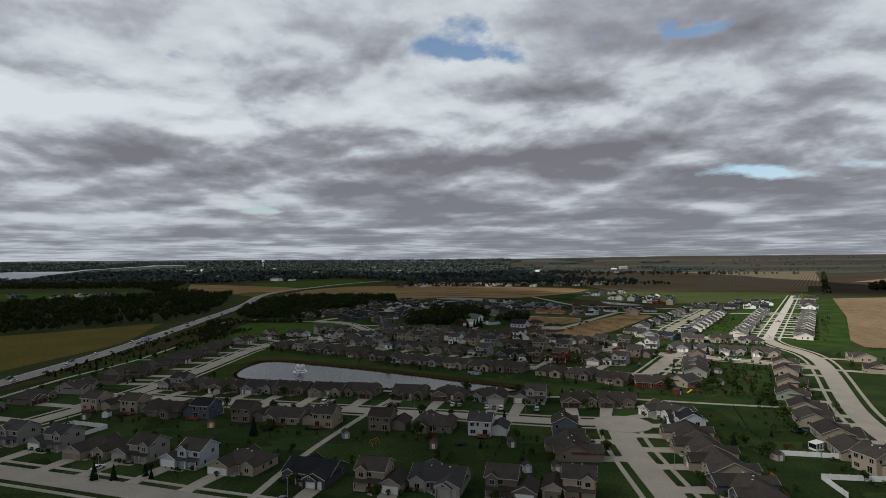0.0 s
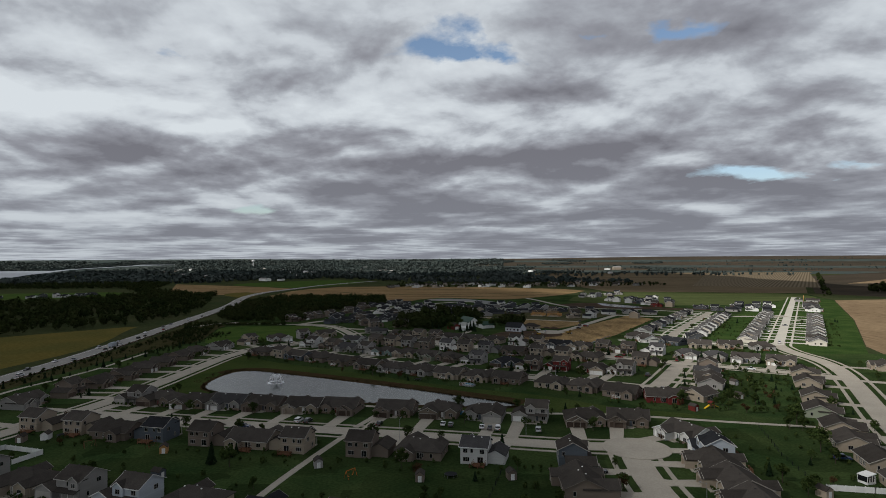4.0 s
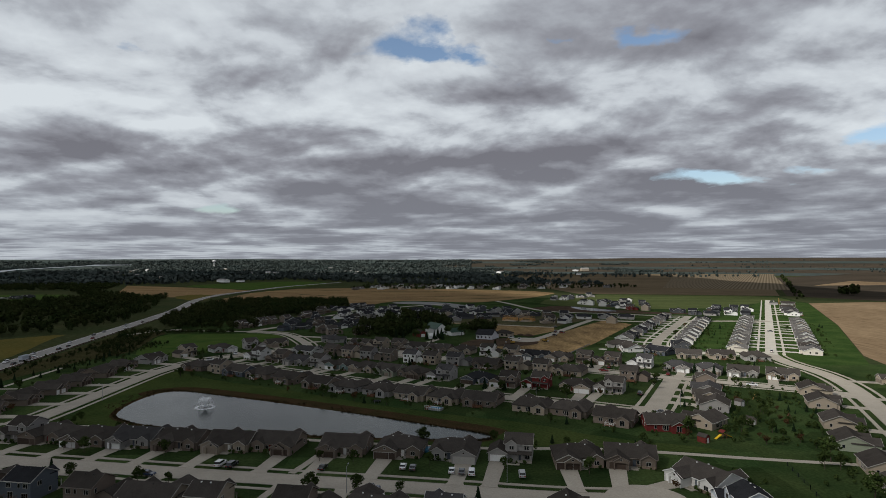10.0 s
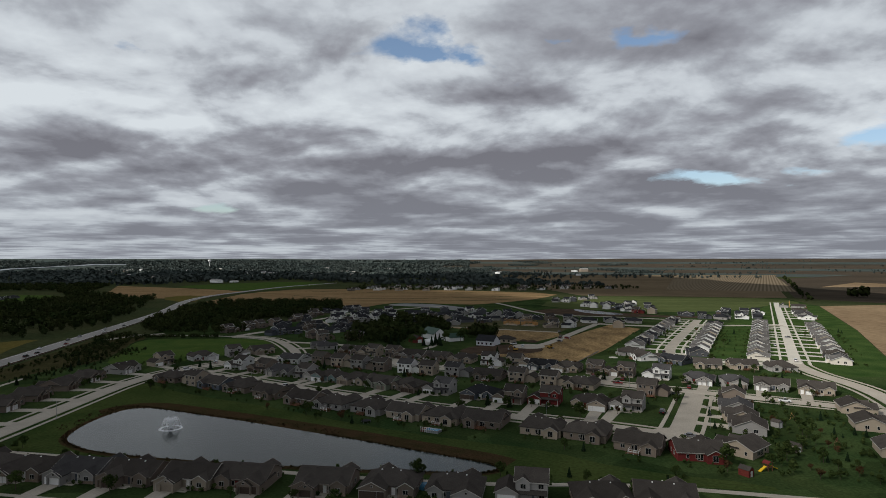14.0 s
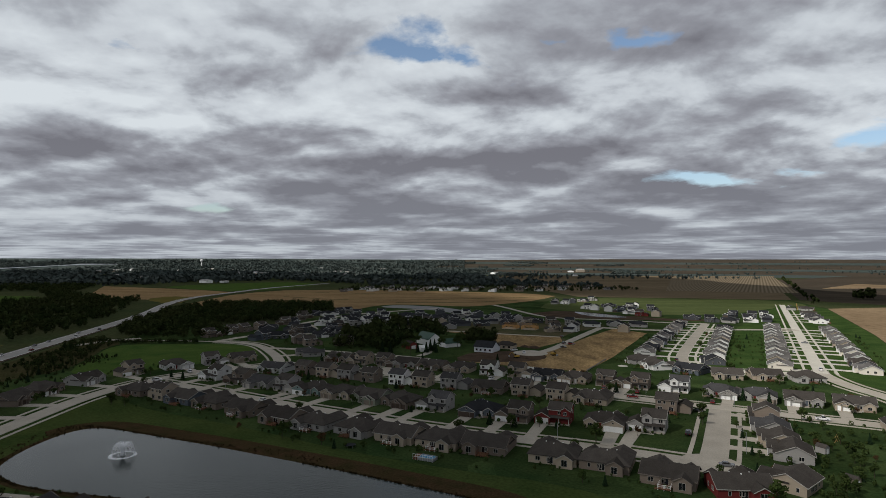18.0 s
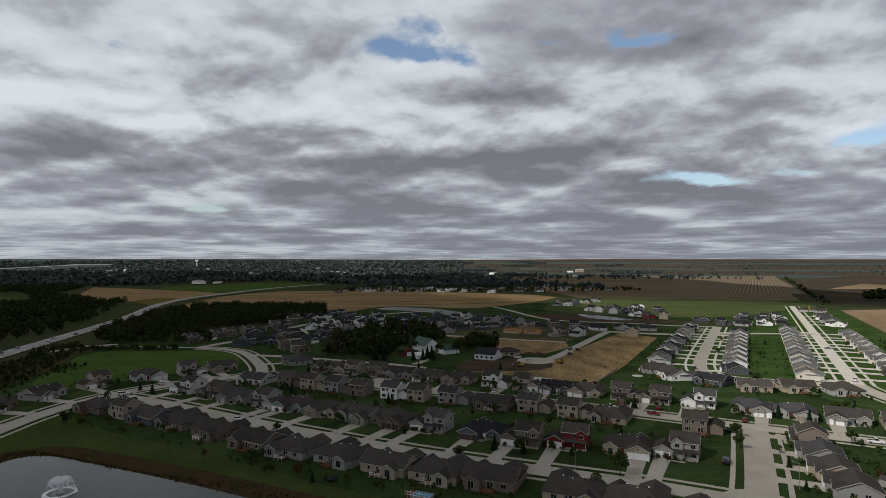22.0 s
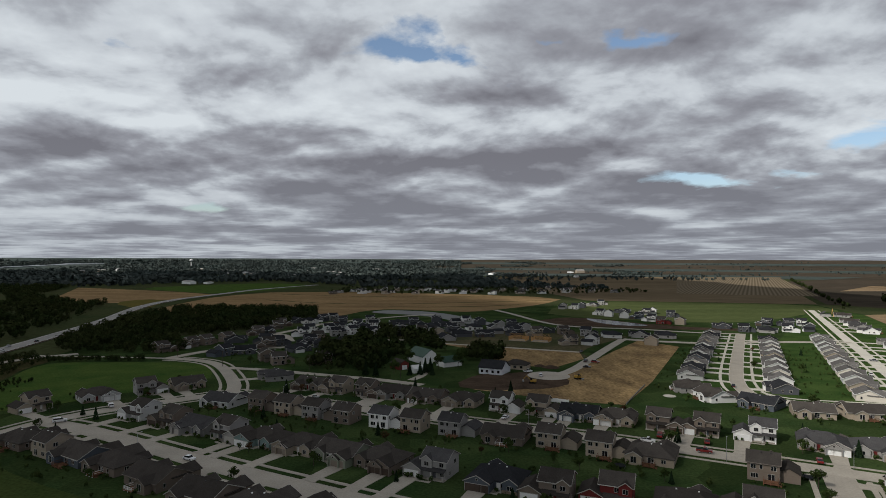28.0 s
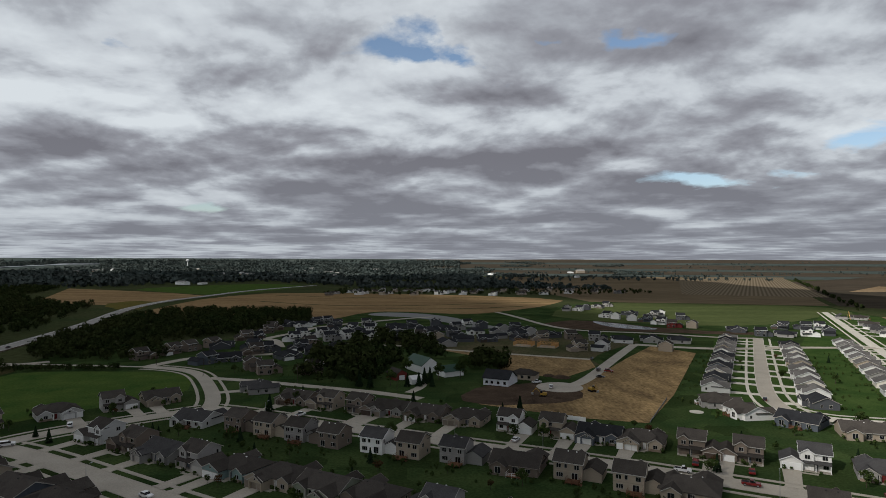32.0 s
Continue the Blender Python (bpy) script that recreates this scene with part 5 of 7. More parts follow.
# the even rows of narrower new houses along the two long straight streets
for key, (ax, ay), (bx, by), count, walls, flips in (("S", (153, 548), (258, 731), 11, "pkcbpkwtgkc", "NnNNnNnNNnN"), ("S", (185, 512), (284, 687), 10, "kwcpwtwcwk", "NNnNnNNnNN"),
                                                   ("Z", (216, 496), (333, 700), 12, "ctpcgwtcpwgw", "NnNNnNnNNnNn"), ("Z", (260, 478), (372, 672), 11, "ckpcwtcptwg", "NNnNnNNnNnN")):
    for k in range(count):
        f = k / (count - 1)
        house(ax + (bx - ax) * f, ay + (by - ay) * f, flips[k] + walls[k], key)
FAR = {
    "lane": [(-178, 651, "Rn"), (-170, 670, "Rn"), (-160, 687, "Rn"), (-149, 703, "Rn"), (-132, 630, "Tb")],
    "west": [(-143, 697, "Rk"), (-120, 642, "Rk"), (-140, 742, "Rn"), (-135, 753, "Rk"), (-133, 785, "Rn"), (-102, 679, "Tk"), (-130, 812, "Rn"), (-124, 842, "Rk"), (-110, 836, "Rw"), (-101, 852, "Rk"), (-87, 866, "Tg"), (-85, 684, "Tk"), (-93, 760, "Rw"), (-82, 760, "Rw"), (-73, 763, "Tg"), (-59, 744, "Rw"), (-77, 708, "Rn"), (-55, 689, "Rk"), (-70, 673, "Rk"), (-84, 651, "Rk"), (-113, 669, "Rn"), (-96, 610, "Tn"), (-83, 599, "Tn"), (-61, 600, "Tn"), (-35, 654, "Rk")],
    "middle": [(-43, 755, "Rw"), (-35, 737, "Rw"), (-38, 792, "Rw"), (-23, 792, "Rw"), (-19, 736, "Rk"), (-18, 820, "Rg"), (0, 820, "Rk"), (2, 743, "Rn"), (14, 787, "Rk"), (25, 805, "Rk"), (18, 738, "Tt"), (24, 706, "Rg"), (41, 805, "Rg"), (38, 732, "Rk"), (63, 819, "Rk"), (54, 778, "Rw"), (59, 731, "Rk"), (78, 790, "Rg"), (89, 765, "Rg"), (100, 769, "Rg"), (115, 756, "Rk"), (133, 741, "Rn"), (118, 680, "Tt"), (-120, 690, "Tk"), (-66, 735, "Tg"), (-100, 735, "Tw"), (-50, 772, "Tk"), (-8, 770, "Tg"), (8, 765, "Tw"), (35, 760, "Tk"), (70, 750, "Tg"), (85, 737, "Tk"), (102, 735, "Tt"), (-60, 802, "Tw"), (-78, 832, "Tk"), (-45, 842, "Tg"), (20, 842, "Tk"), (48, 832, "Tw"), (96, 800, "Tk")],
    "north": [(151, 732, "Tg"), (137, 679, "Tw"), (168, 722, "Rw"), (192, 722, "Rg"), (213, 718, "Rg"), (185, 678, "Rt"), (298, 786, "Rk"), (305, 756, "Rk"), (352, 809, "Rk"), (322, 752, "Rg"), (371, 804, "Rk"), (346, 755, "Rw"), (391, 803, "Rw"), (366, 759, "Rk")],
    "ridge": [(196, 1008, "Rg"), (209, 1008, "Rw"), (227, 1026, "Rk"), (250, 1055, "Rg"), (271, 1075, "Rg"), (217, 922, "Rw"), (226, 908, "Rw"), (237, 888, "Rw"), (257, 950, "Rk"), (246, 876, "Rb"), (275, 928, "Rg"), (288, 935, "Rw"), (251, 852, "Rw"), (255, 822, "Tr"), (272, 820, "Rt"), (296, 894, "Rk")],
}
TURN = {"lane": 60, "west": 30, "middle": 10, "north": 150, "ridge": 150}
rh = random.Random(8)
for group, row in FAR.items():
    for x, y, code in row:
        tall = "T" if rh.random() < (0.75 if group in ("ridge", "north") else 0.55) else code[0]
        house(x, y, (tall if rh.random() < 0.6 else tall.lower()) + code[1], face=TURN[group] + rh.choice((0, 0, 90, 180)) + rh.uniform(-12, 12), plain=True, group="houses of the far streets", roof="dark" if code[1] in "wkbg" else None)


# ---- farm and building sites ----
def shed_like(name, x, y, ang, w, d, eave, top, wall, roof, label, category, group="", door=True):
    """A plain gabled outbuilding: walls, roof, trim and a door in the gable."""
    t = thing(name, pose(x, y, 0.05, 0, 0, ang), label, category, group)
    part("wall", Shape().prism(pentagon(0, w / 2, eave, top), -d / 2, d / 2, "y"), wall, t)
    over = min(0.3, w * 0.06)
    part("roof", gable(Shape(), -d / 2, d / 2, 0, w / 2, eave, top, over, 0.08 + w * 0.01, "y"), roof, t)
    if door:
        dw, dh = min(w * 0.42, 4.2), min(eave * 0.85, 3.6)
        s = Shape().box(-dw / 2, -0.02, -d / 2 - 0.06, -d / 2, 0.02, dh).box(0.02, dw / 2, -d / 2 - 0.06, -d / 2, 0.02, dh)
        part("door", s, M["white"], t)
        part("door_trim", Shape().box(-dw / 2 - 0.12, -dw / 2, -d / 2 - 0.05, -d / 2, 0, dh + 0.1).box(dw / 2, dw / 2 + 0.12, -d / 2 - 0.05, -d / 2, 0, dh + 0.1).box(-dw / 2 - 0.12, dw / 2 + 0.12, -d / 2 - 0.05, -d / 2, dh + 0.02, dh + 0.14), wall, t)
    return t


shed_like("barn", 5, 606, 30, 12, 20, 4.4, 8.6, M["white"], M["green_metal"], "white barn with a green metal roof among trees", "barn")
shed_like("farmhouse", 21, 590, 120, 9, 13, 3.0, 6.0, M["white"], M["green_metal"], "white farmhouse with a green metal roof", "house")
shed_like("barn", -9, 582, 30, 8, 11, 3.0, 5.4, M["red_metal"], M["roof_taupe"], "small red barn beside the farm lane", "barn")
shed_like("garage", 1, 569, 120, 6, 7, 2.6, 4.2, M["white"], M["white"], "small white garage with a white roof", "garage")

site = thing("unfinished_house", pose(46, 566, 0.05, 0, 0, 152), "unfinished house in white wrap with a dark roof on bare soil", "house")
part("wall", Shape().prism(pentagon(0, 6, 3.9, 7.4), -7, 7, "x").box(-7.0, -2.0, -9.0, -5.9, 0, 3.0), M["wrap"], site)
part("roof", gable(Shape(), -7, 7, 0, 6, 3.9, 7.4, 0.6), M["roof_dark"], site)
part("porch_roof", Shape().prism([(-9.4, 2.9), (-5.9, 4.0), (-5.9, 4.2), (-9.4, 3.1)], -7.3, -1.7, "x"), M["roof_dark"], site)
for x in (-5, -1.5, 2, 5):
    part("window", Shape().box(x - 0.7, x + 0.7, 5.96, 6.04, 1.0, 2.4), M["glass"], site)
site = thing("unfinished_house", pose(62, 580, 0.05, 0, 0, 152), "unfinished single-storey house in bare sheathing and grey roof", "house")
part("wall", Shape().box(-7, 7, -4.5, 4.5, 0, 3.0), M["wall_t"], site)
part("roof", hip(Shape(), -7, 7, -4.5, 4.5, 3.0, 0.5), M["roof_taupe"], site)
for x in (-4, 0, 4):
    part("window", Shape().box(x - 0.8, x + 0.8, 4.46, 4.54, 0.9, 2.3), M["glass"], site)


def frame_house(x, y, ang):
    """A house skeleton of new lumber: sills, studs, plates and rafters."""
    t = thing("unfinished_house", pose(x, y, 0.05, 0, 0, ang), "house of bare orange lumber framing on the building ground", "house", "house frames on the building ground")
    part("foundation", Shape().box(-7, 7, -5, 5, 0, 0.5), M["concrete"], t)
    for side, (x0, x1, y0, y1) in enumerate(((-7, 7, -5, -4.8), (-7, 7, 4.8, 5), (-7, -6.8, -5, 5), (6.8, 7, -5, 5))):
        s = Shape()
        long = x1 - x0 > y1 - y0
        n = 18 if long else 13
        for k in range(n):
            c = (x0 + (x1 - x0) * k / (n - 1)) if long else (y0 + (y1 - y0) * k / (n - 1))
            s.box(c - 0.06, c + 0.06, y0, y1, 0.5, 3.2) if long else s.box(x0, x1, c - 0.06, c + 0.06, 0.5, 3.2)
        s.box(x0, x1, y0, y1, 0.5, 0.65).box(x0, x1, y0, y1, 3.1, 3.3)
        part("stud_wall", s, M["lumber"], t)
    for k in range(15):
        xx = -7 + k
        part("truss", Shape().beam((xx, -5.3, 3.2), (xx, 0, 5.9), 0.07).beam((xx, 5.3, 3.2), (xx, 0, 5.9), 0.07).beam((xx, -5.3, 3.25), (xx, 5.3, 3.25), 0.07), M["lumber"], t)
    part("sheathing", Shape().box(-7.05, -1, -5.06, -5.0, 0.5, 3.2), M["lumber"], t)


frame_house(84, 703, 152)
frame_house(101, 696, 152)

rafters = thing("unfinished_house", pose(482, 902, 0.05, 0, 0, 62), "half-built house with a tall bare roof frame", "house")
part("wall", Shape().box(-7, 7, -5, 5, 0, 3.0), M["wall_g"], rafters)
part("roof", gable(Shape(), -7, 7, 0, 5, 3.0, 6.0), M["roof_grey"], rafters)
part("rafter", Shape().beam((-16, -6, 1.0), (-7, -6, 9.5), 0.22).beam((-7, -6, 9.5), (2, -6, 1.0), 0.22), M["lumber"], rafters)


# ---- trees ----
def leaf_cards(rnd, lobes, count, size, flat=0.8):
    """Small crumpled leaf clumps over and inside some lobes (x, y, z, radius)."""
    s = Shape()
    total = sum(r * r for *_, r in lobes)
    for x, y, z, r in lobes:
        for _ in range(max(3, int(count * r * r / total))):
            d = Vector((rnd.gauss(0, 1), rnd.gauss(0, 1), rnd.gauss(0, 1))).normalized()
            c = Vector((x, y, z)) + Vector((d.x, d.y, d.z * flat)) * r * rnd.uniform(0.55, 1.08)
            u = Vector((rnd.gauss(0, 1), rnd.gauss(0, 1), rnd.gauss(0, 0.6))).normalized()
            w = (u.cross(d) if u.cross(d).length > 0.1 else d.orthogonal()).normalized()
            k = size * rnd.uniform(0.6, 1.4)
            b = d * k * 0.35
            s.add([c - u * k, c - w * k * 0.7 + b, c + u * k, c + w * k * 0.7 + b], [(0, 1, 2), (0, 2, 3)])
    return s


def broadleaf(seed, height, mat, dense=420):
    rnd = random.Random(seed)
    t = thing("tree", pose(0, 0, 0), "", "tree")
    h0 = height * 0.28
    s = Shape().beam((0, 0, -0.1), (0.05, 0.02, h0), height * 0.022, 0, height * 0.016, 7).beam((0.05, 0.02, h0), (0.1, -0.05, height * 0.7), height * 0.016, 0, height * 0.005, 6)
    lobes = []
    for k in range(7):
        a = k * 2.4 + rnd.uniform(-0.4, 0.4)
        r = height * rnd.uniform(0.12, 0.24)
        z = height * rnd.uniform(0.4, 0.8)
        e = Vector((math.cos(a) * r, math.sin(a) * r, z))
        s.beam((0.05, 0, h0 + (z - h0) * 0.4), e, height * 0.008, 0, height * 0.003, 5)
        lobes.append((e.x, e.y, e.z, height * rnd.uniform(0.13, 0.2)))
    lobes.append((0, 0, height * 0.84, height * 0.15))
    part("trunk", s, M["bark"], t)
    part("crown", leaf_cards(rnd, lobes, dense, height * 0.05), mat, t)
    return t


def conifer(seed, height):
    rnd = random.Random(seed)
    t = thing("tree", pose(0, 0, 0), "", "tree")
    part("trunk", Shape().beam((0, 0, -0.1), (0, 0, height * 0.95), height * 0.025, 0, height * 0.004, 6), M["bark"], t)
    s = Shape()
    for k in range(220):
        f = rnd.random() ** 0.8
        z = height * (0.08 + 0.9 * (1 - f))
        r = height * 0.24 * f + 0.08
        a = rnd.uniform(0, 6.283)
        c = Vector((math.cos(a), math.sin(a), 0))
        w = Vector((-math.sin(a), math.cos(a), 0)) * height * 0.05
        p0 = c * r * 0.15 + Vector((0, 0, z + height * 0.04))
        p1 = c * r * rnd.uniform(0.8, 1.1) + Vector((0, 0, z - height * 0.05))
        s.add([p0, p1 - w, p1 + w * 0.2 - Vector((0, 0, height * 0.03)), p1 + w], [(0, 1, 2), (0, 2, 3)])
    part("crown", s, M["needle"], t)
    return t


TREES = [broadleaf(1, 6, M["leaf"]), broadleaf(2, 7.5, M["leaf"]), broadleaf(3, 5, M["leaf"], 300), broadleaf(4, 5, M["leaf_red"], 300), conifer(5, 6), conifer(6, 4)]
WORDS = ["round green broadleaf tree in a yard", "full green broadleaf tree in a yard", "small green broadleaf tree on a lawn", "small reddish autumn tree on a lawn", "dark pointed spruce beside a house", "small dark spruce on a lawn"]
for t, words in zip(TREES, WORDS):
    tagged(t, words, "tree", "yard trees")
first_used = set()


def plant(kind, x, y, size=1.0, spin=0.0):
    m = pose(x, y, 0.05, 0, 0, spin) @ Matrix.Diagonal((size, size, size, 1))
    t = TREES[kind]
    if kind not in first_used:
        first_used.add(kind)
        t.matrix_basis = m
        return t
    c = copy_thing(t, pose(x, y, 0.05, 0, 0, spin))
    c.matrix_basis = m
    return c


rt = random.Random(11)
for kind, x, y, size in ((1, -3, 287, 1.0), (0, 22, 291, 0.8), (4, -82, 222, 1.2), (1, -75, 219, 1.0), (1, 95, 298, 1.0), (0, 96, 310, 0.8), (5, -59, 150, 1.0), (4, -100, 180, 0.7), (5, -97, 178, 0.8), (4, -108, 177, 0.8), (4, -114, 177, 0.9), (1, 128, 268, 1.2),
                         (0, 122, 262, 1.0), (1, 118, 236, 1.2), (0, 116, 225, 0.9), (3, 121, 340, 1.0), (0, 112, 376, 0.9), (0, 118, 389, 1.0), (4, 150, 415, 1.0), (4, 156, 404, 1.1), (0, 175, 416, 1.2), (1, 62, 352, 1.1), (2, 52, 343, 1.0), (0, 14, 366, 1.0), (5, 39, 506, 1.2), (4, 46, 503, 1.4),
                         (0, 92, 429, 1.0), (4, 96, 433, 1.0), (1, -53, 526, 0.8), (4, -62, 512, 1.3), (4, -130, 470, 0.9), (5, -139, 477, 1.1), (2, -144, 455, 1.0), (4, -133, 448, 0.8), (0, -21, 246, 1.0), (2, -9, 245, 0.9), (4, 12, 236, 1.0)):
    plant(kind, x, y, size, rt.uniform(0, 360))


def open_spot(p, gap):
    return not inside(p, STUBBLE) and all((p - h).length > gap for h, *_ in HOUSES) and all(near_road(p, k)[0] > 6.2 for k in SMOOTHED) and not inside(p, [((x + 52) * 1.12 - 52, (y - 335) * 1.2 + 335) for x, y in POND])


for h, ang, dist in list(HOUSES):
    if h.y > 640 or rt.random() < (0.55 if h.x > 130 and h.y > 470 else 0.15):
        continue
    for _ in range(rt.choice((1, 2, 2, 3))):
        front = rt.random() < 0.45
        f = Vector((math.sin(ang), -math.cos(ang)))
        side = Vector((math.cos(ang), math.sin(ang)))
        p = h + f * (rt.uniform(11.5, 13) if front else rt.uniform(-21, -10.5)) + side * rt.uniform(-7, 7)
        if open_spot(p, 7.5):
            plant(rt.choice((0, 0, 2, 2, 3, 4, 5, 1)), p.x, p.y, rt.uniform(0.55, 1.0), rt.uniform(0, 360))
for kind, x, y, size in ((4, 3, 561, 1.3), (4, 6, 566, 1.5), (4, 9, 571, 1.4), (4, 10, 560, 1.1), (4, -3, 560, 1.2), (1, 14, 578, 1.3), (1, 26, 580, 1.4), (4, -22, 557, 1.4), (4, -28, 561, 1.5), (1, -12, 563, 1.2), (1, 30, 596, 1.5), (1, -4, 592, 1.4)):
    plant(kind, x, y, size, x * 40)
# the orchard-like back yards between the cul-de-sac and the long street
for _ in range(64):
    p = Vector((rt.uniform(108, 162), rt.uniform(278, 352)))
    if open_spot(p, 9):
        plant(rt.choice((0, 3, 2, 2, 1, 5)), p.x, p.y, rt.uniform(0.4, 0.8), rt.uniform(0, 360))
for k in range(26):
    plant(5 if k % 3 else 4, -236 + (k % 2) * 9 + k * 0.8, 330 + k * 6.5, rt.uniform(0.5, 0.9), k * 40)


# ---- woods ----
def woods(name, spots, cards, size, mat, label, seed):
    """Many crowns as one sheet of foliage: each a few lobes of leaf clumps on a stem."""
    rng = np.random.default_rng(seed)
    n = len(spots)
    spots = np.array(spots, float)
    height = spots[:, 3]
    lobe = rng.normal(0, 1, (n, cards, 3))
    lobe /= np.linalg.norm(lobe, axis=2, keepdims=True)
    lump = 0.75 + 0.35 * np.sin(lobe[:, :, :1] * 3.1 + rng.uniform(0, 6, (n, 1, 1))) * np.cos(lobe[:, :, 1:2] * 3.7 + rng.uniform(0, 6, (n, 1, 1))) + rng.uniform(-0.12, 0.12, (n, cards, 1))
    reach = np.stack([height * 0.36, height * 0.36, height * 0.42], 1)[:, None, :] * lump
    c = spots[:, None, :3] + np.array([0, 0, 1]) * height[:, None, None] * 0.56 + lobe * reach
    u = rng.normal(0, 1, (n, cards, 3))
    u -= lobe * (u * lobe).sum(2, keepdims=True) * 0.75
    u /= np.linalg.norm(u, axis=2, keepdims=True)
    w = np.cross(u, lobe)
    w /= np.linalg.norm(w, axis=2, keepdims=True) + 1e-6
    k = (size * height / 12)[:, None, None] * rng.uniform(0.6, 1.35, (n, cards, 1))
    quad = np.stack([c - u * k, c - w * k * 0.8 + lobe * k * 0.3, c + u * k, c + w * k * 0.8 + lobe * k * 0.3], 2).reshape(-1, 3)
    q = len(quad) // 4
    me = bpy.data.meshes.new(name)
    me.vertices.add(4 * q)
    me.vertices.foreach_set("co", quad.ravel())
    me.loops.add(4 * q)
    me.loops.foreach_set("vertex_index", np.arange(4 * q))
    me.polygons.add(q)
    me.polygons.foreach_set("loop_start", np.arange(0, 4 * q, 4))
    me.update(calc_edges=True)
    me.materials.append(mat)
    return tagged(new(name, me), label, "trees", kind="stuff")


def scatter(poly, count, seed, low, high, keep=lambda x, y: True):
    rnd = random.Random(seed)
    x0, x1 = min(p[0] for p in poly), max(p[0] for p in poly)
    y0, y1 = min(p[1] for p in poly), max(p[1] for p in poly)
    out = []
    for _ in range(count * 12):
        x, y = rnd.uniform(x0, x1), rnd.uniform(y0, y1)
        if inside((x, y), poly) and keep(x, y):
            out.append((x, y, rise(x, y), rnd.uniform(low, high)))
            if len(out) >= count:
                break
    return out


WEST = [(-1150, 1480), (-760, 1560), (-640, 1230), (-500, 1110), (-440, 1080), (-395, 960), (-348, 820), (-316, 690), (-318, 622), (-415, 515), (-560, 440), (-900, 640), (-1250, 1000)]
CLEARING = [(-770, 877), (-666, 881), (-589, 973), (-570, 1075), (-754, 1334), (-910, 1327), (-1080, 1322), (-1104, 1256)]
woods("woodland", scatter(WEST, 3400, 21, 6.5, 13, lambda x, y: not inside((x, y), CLEARING)), 90, 1.05, M["woods"], "dark dense woods left of the highway", 1)
GROVE = [(-312, 905), (-284, 990), (-125, 965), (-106, 860), (-150, 765), (-205, 722), (-238, 668), (-262, 660), (-284, 720)]
woods("grove", scatter(GROVE, 900, 22, 6.5, 11.5, lambda x, y: math.hypot(x + 165, y - 670) > 34), 110, 0.95, M["woods"], "dark grove of mixed trees beside the highway", 2)
FARM = [(-45, 762), (16, 744), (24, 690), (30, 650), (4, 640), (-16, 606), (-42, 612), (-52, 690)]
woods("grove", scatter(FARM, 120, 23, 5.5, 11, lambda x, y: math.hypot(x - 20, y - 704) > 14), 110, 1.2, M["woods"], "dark tall trees round the farmstead", 3)
woods("grove", scatter([(-64, 576), (-36, 561), (-20, 567), (-17, 600), (-19, 640), (-40, 668), (-68, 662)], 120, 47, 5, 11.5, lambda x, y: math.hypot(x + 9, y - 582) > 7), 120, 1.0, M["woods"], "dark dense grove in front of the farm buildings", 35)
woods("grove", scatter([(34, 606), (54, 600), (62, 640), (42, 655)], 40, 43, 6, 10), 110, 1.2, M["woods"], "dark tall trees beside the stubble", 33)
woods("hedge", scatter([(-238, 488), (-214, 492), (-224, 556), (-234, 590), (-228, 610), (-262, 640), (-272, 606), (-252, 560)], 240, 24, 1.6, 5), 60, 1.1, M["woods"], "scrubby bushes on the highway bank", 4)
woods("hedge", [(-236 + 62 * k / 70 + rt.uniform(-2, 2), 611 + rt.uniform(-3, 3), 0, rt.uniform(2.0, 4.8)) for k in range(70)], 70, 1.1, M["woods"], "dark hedge along the top of the meadow", 46)
woods("hedge", scatter([(-262, 690), (-240, 706), (-195, 712), (-165, 655), (-176, 640), (-200, 642), (-250, 640)], 150, 41, 4, 9), 60, 1.2, M["woods"], "dark scrub and trees beside the bend", 14)
woods("hedge", [(585 + 659 * k / 60 + rt.uniform(-6, 6), 1004 + 1149 * k / 60, 0, rt.uniform(4, 9)) for k in range(0, 60)] + [(728, 1115, 0, 15), (734, 1119, 0, 13), (729, 1087, 0, 20), (738, 1092, 0, 18), (721, 1093, 0, 17)], 60, 2.2, M["woods"], "thin hedge line and lone trees between fields", 5)
FIELDS = [[(-600, 1232), (-752, 1590), (-619, 1545), (-518, 1740), (-391, 1850), (-250, 1700), (-260, 1430), (-362, 1290), (-440, 1110)], [(-328, 930), (-345, 1270), (-266, 1423), (67, 1352), (255, 1229), (150, 1000), (-100, 940)],
          [(-2412, 2742), (-2314, 2828), (-2258, 2903), (-2084, 2992), (-2138, 3209), (-2119, 3440), (-2091, 3694), (-2101, 3861), (-1913, 3933), (-1653, 3411), (-1747, 3253), (-1742, 3063), (-1778, 2853), (-1778, 2682), (-1695, 2465), (-1536, 2083), (-1403, 1842), (-1385, 1750), (-1554, 1782)]]
NORTH_WEST = [(-700, 1620), (-1300, 1380), (-2000, 1500), (-3300, 2600), (-3300, 3600), (-1500, 4600), (0, 4800), (330, 4800), (170, 2600), (250, 1750), (330, 1560), (-150, 1640), (-420, 1950)]


def wooded(x, y):
    return not any(inside((x, y), f) for f in FIELDS) and noise.noise((x / 260, y / 420, 0.3)) > -0.38


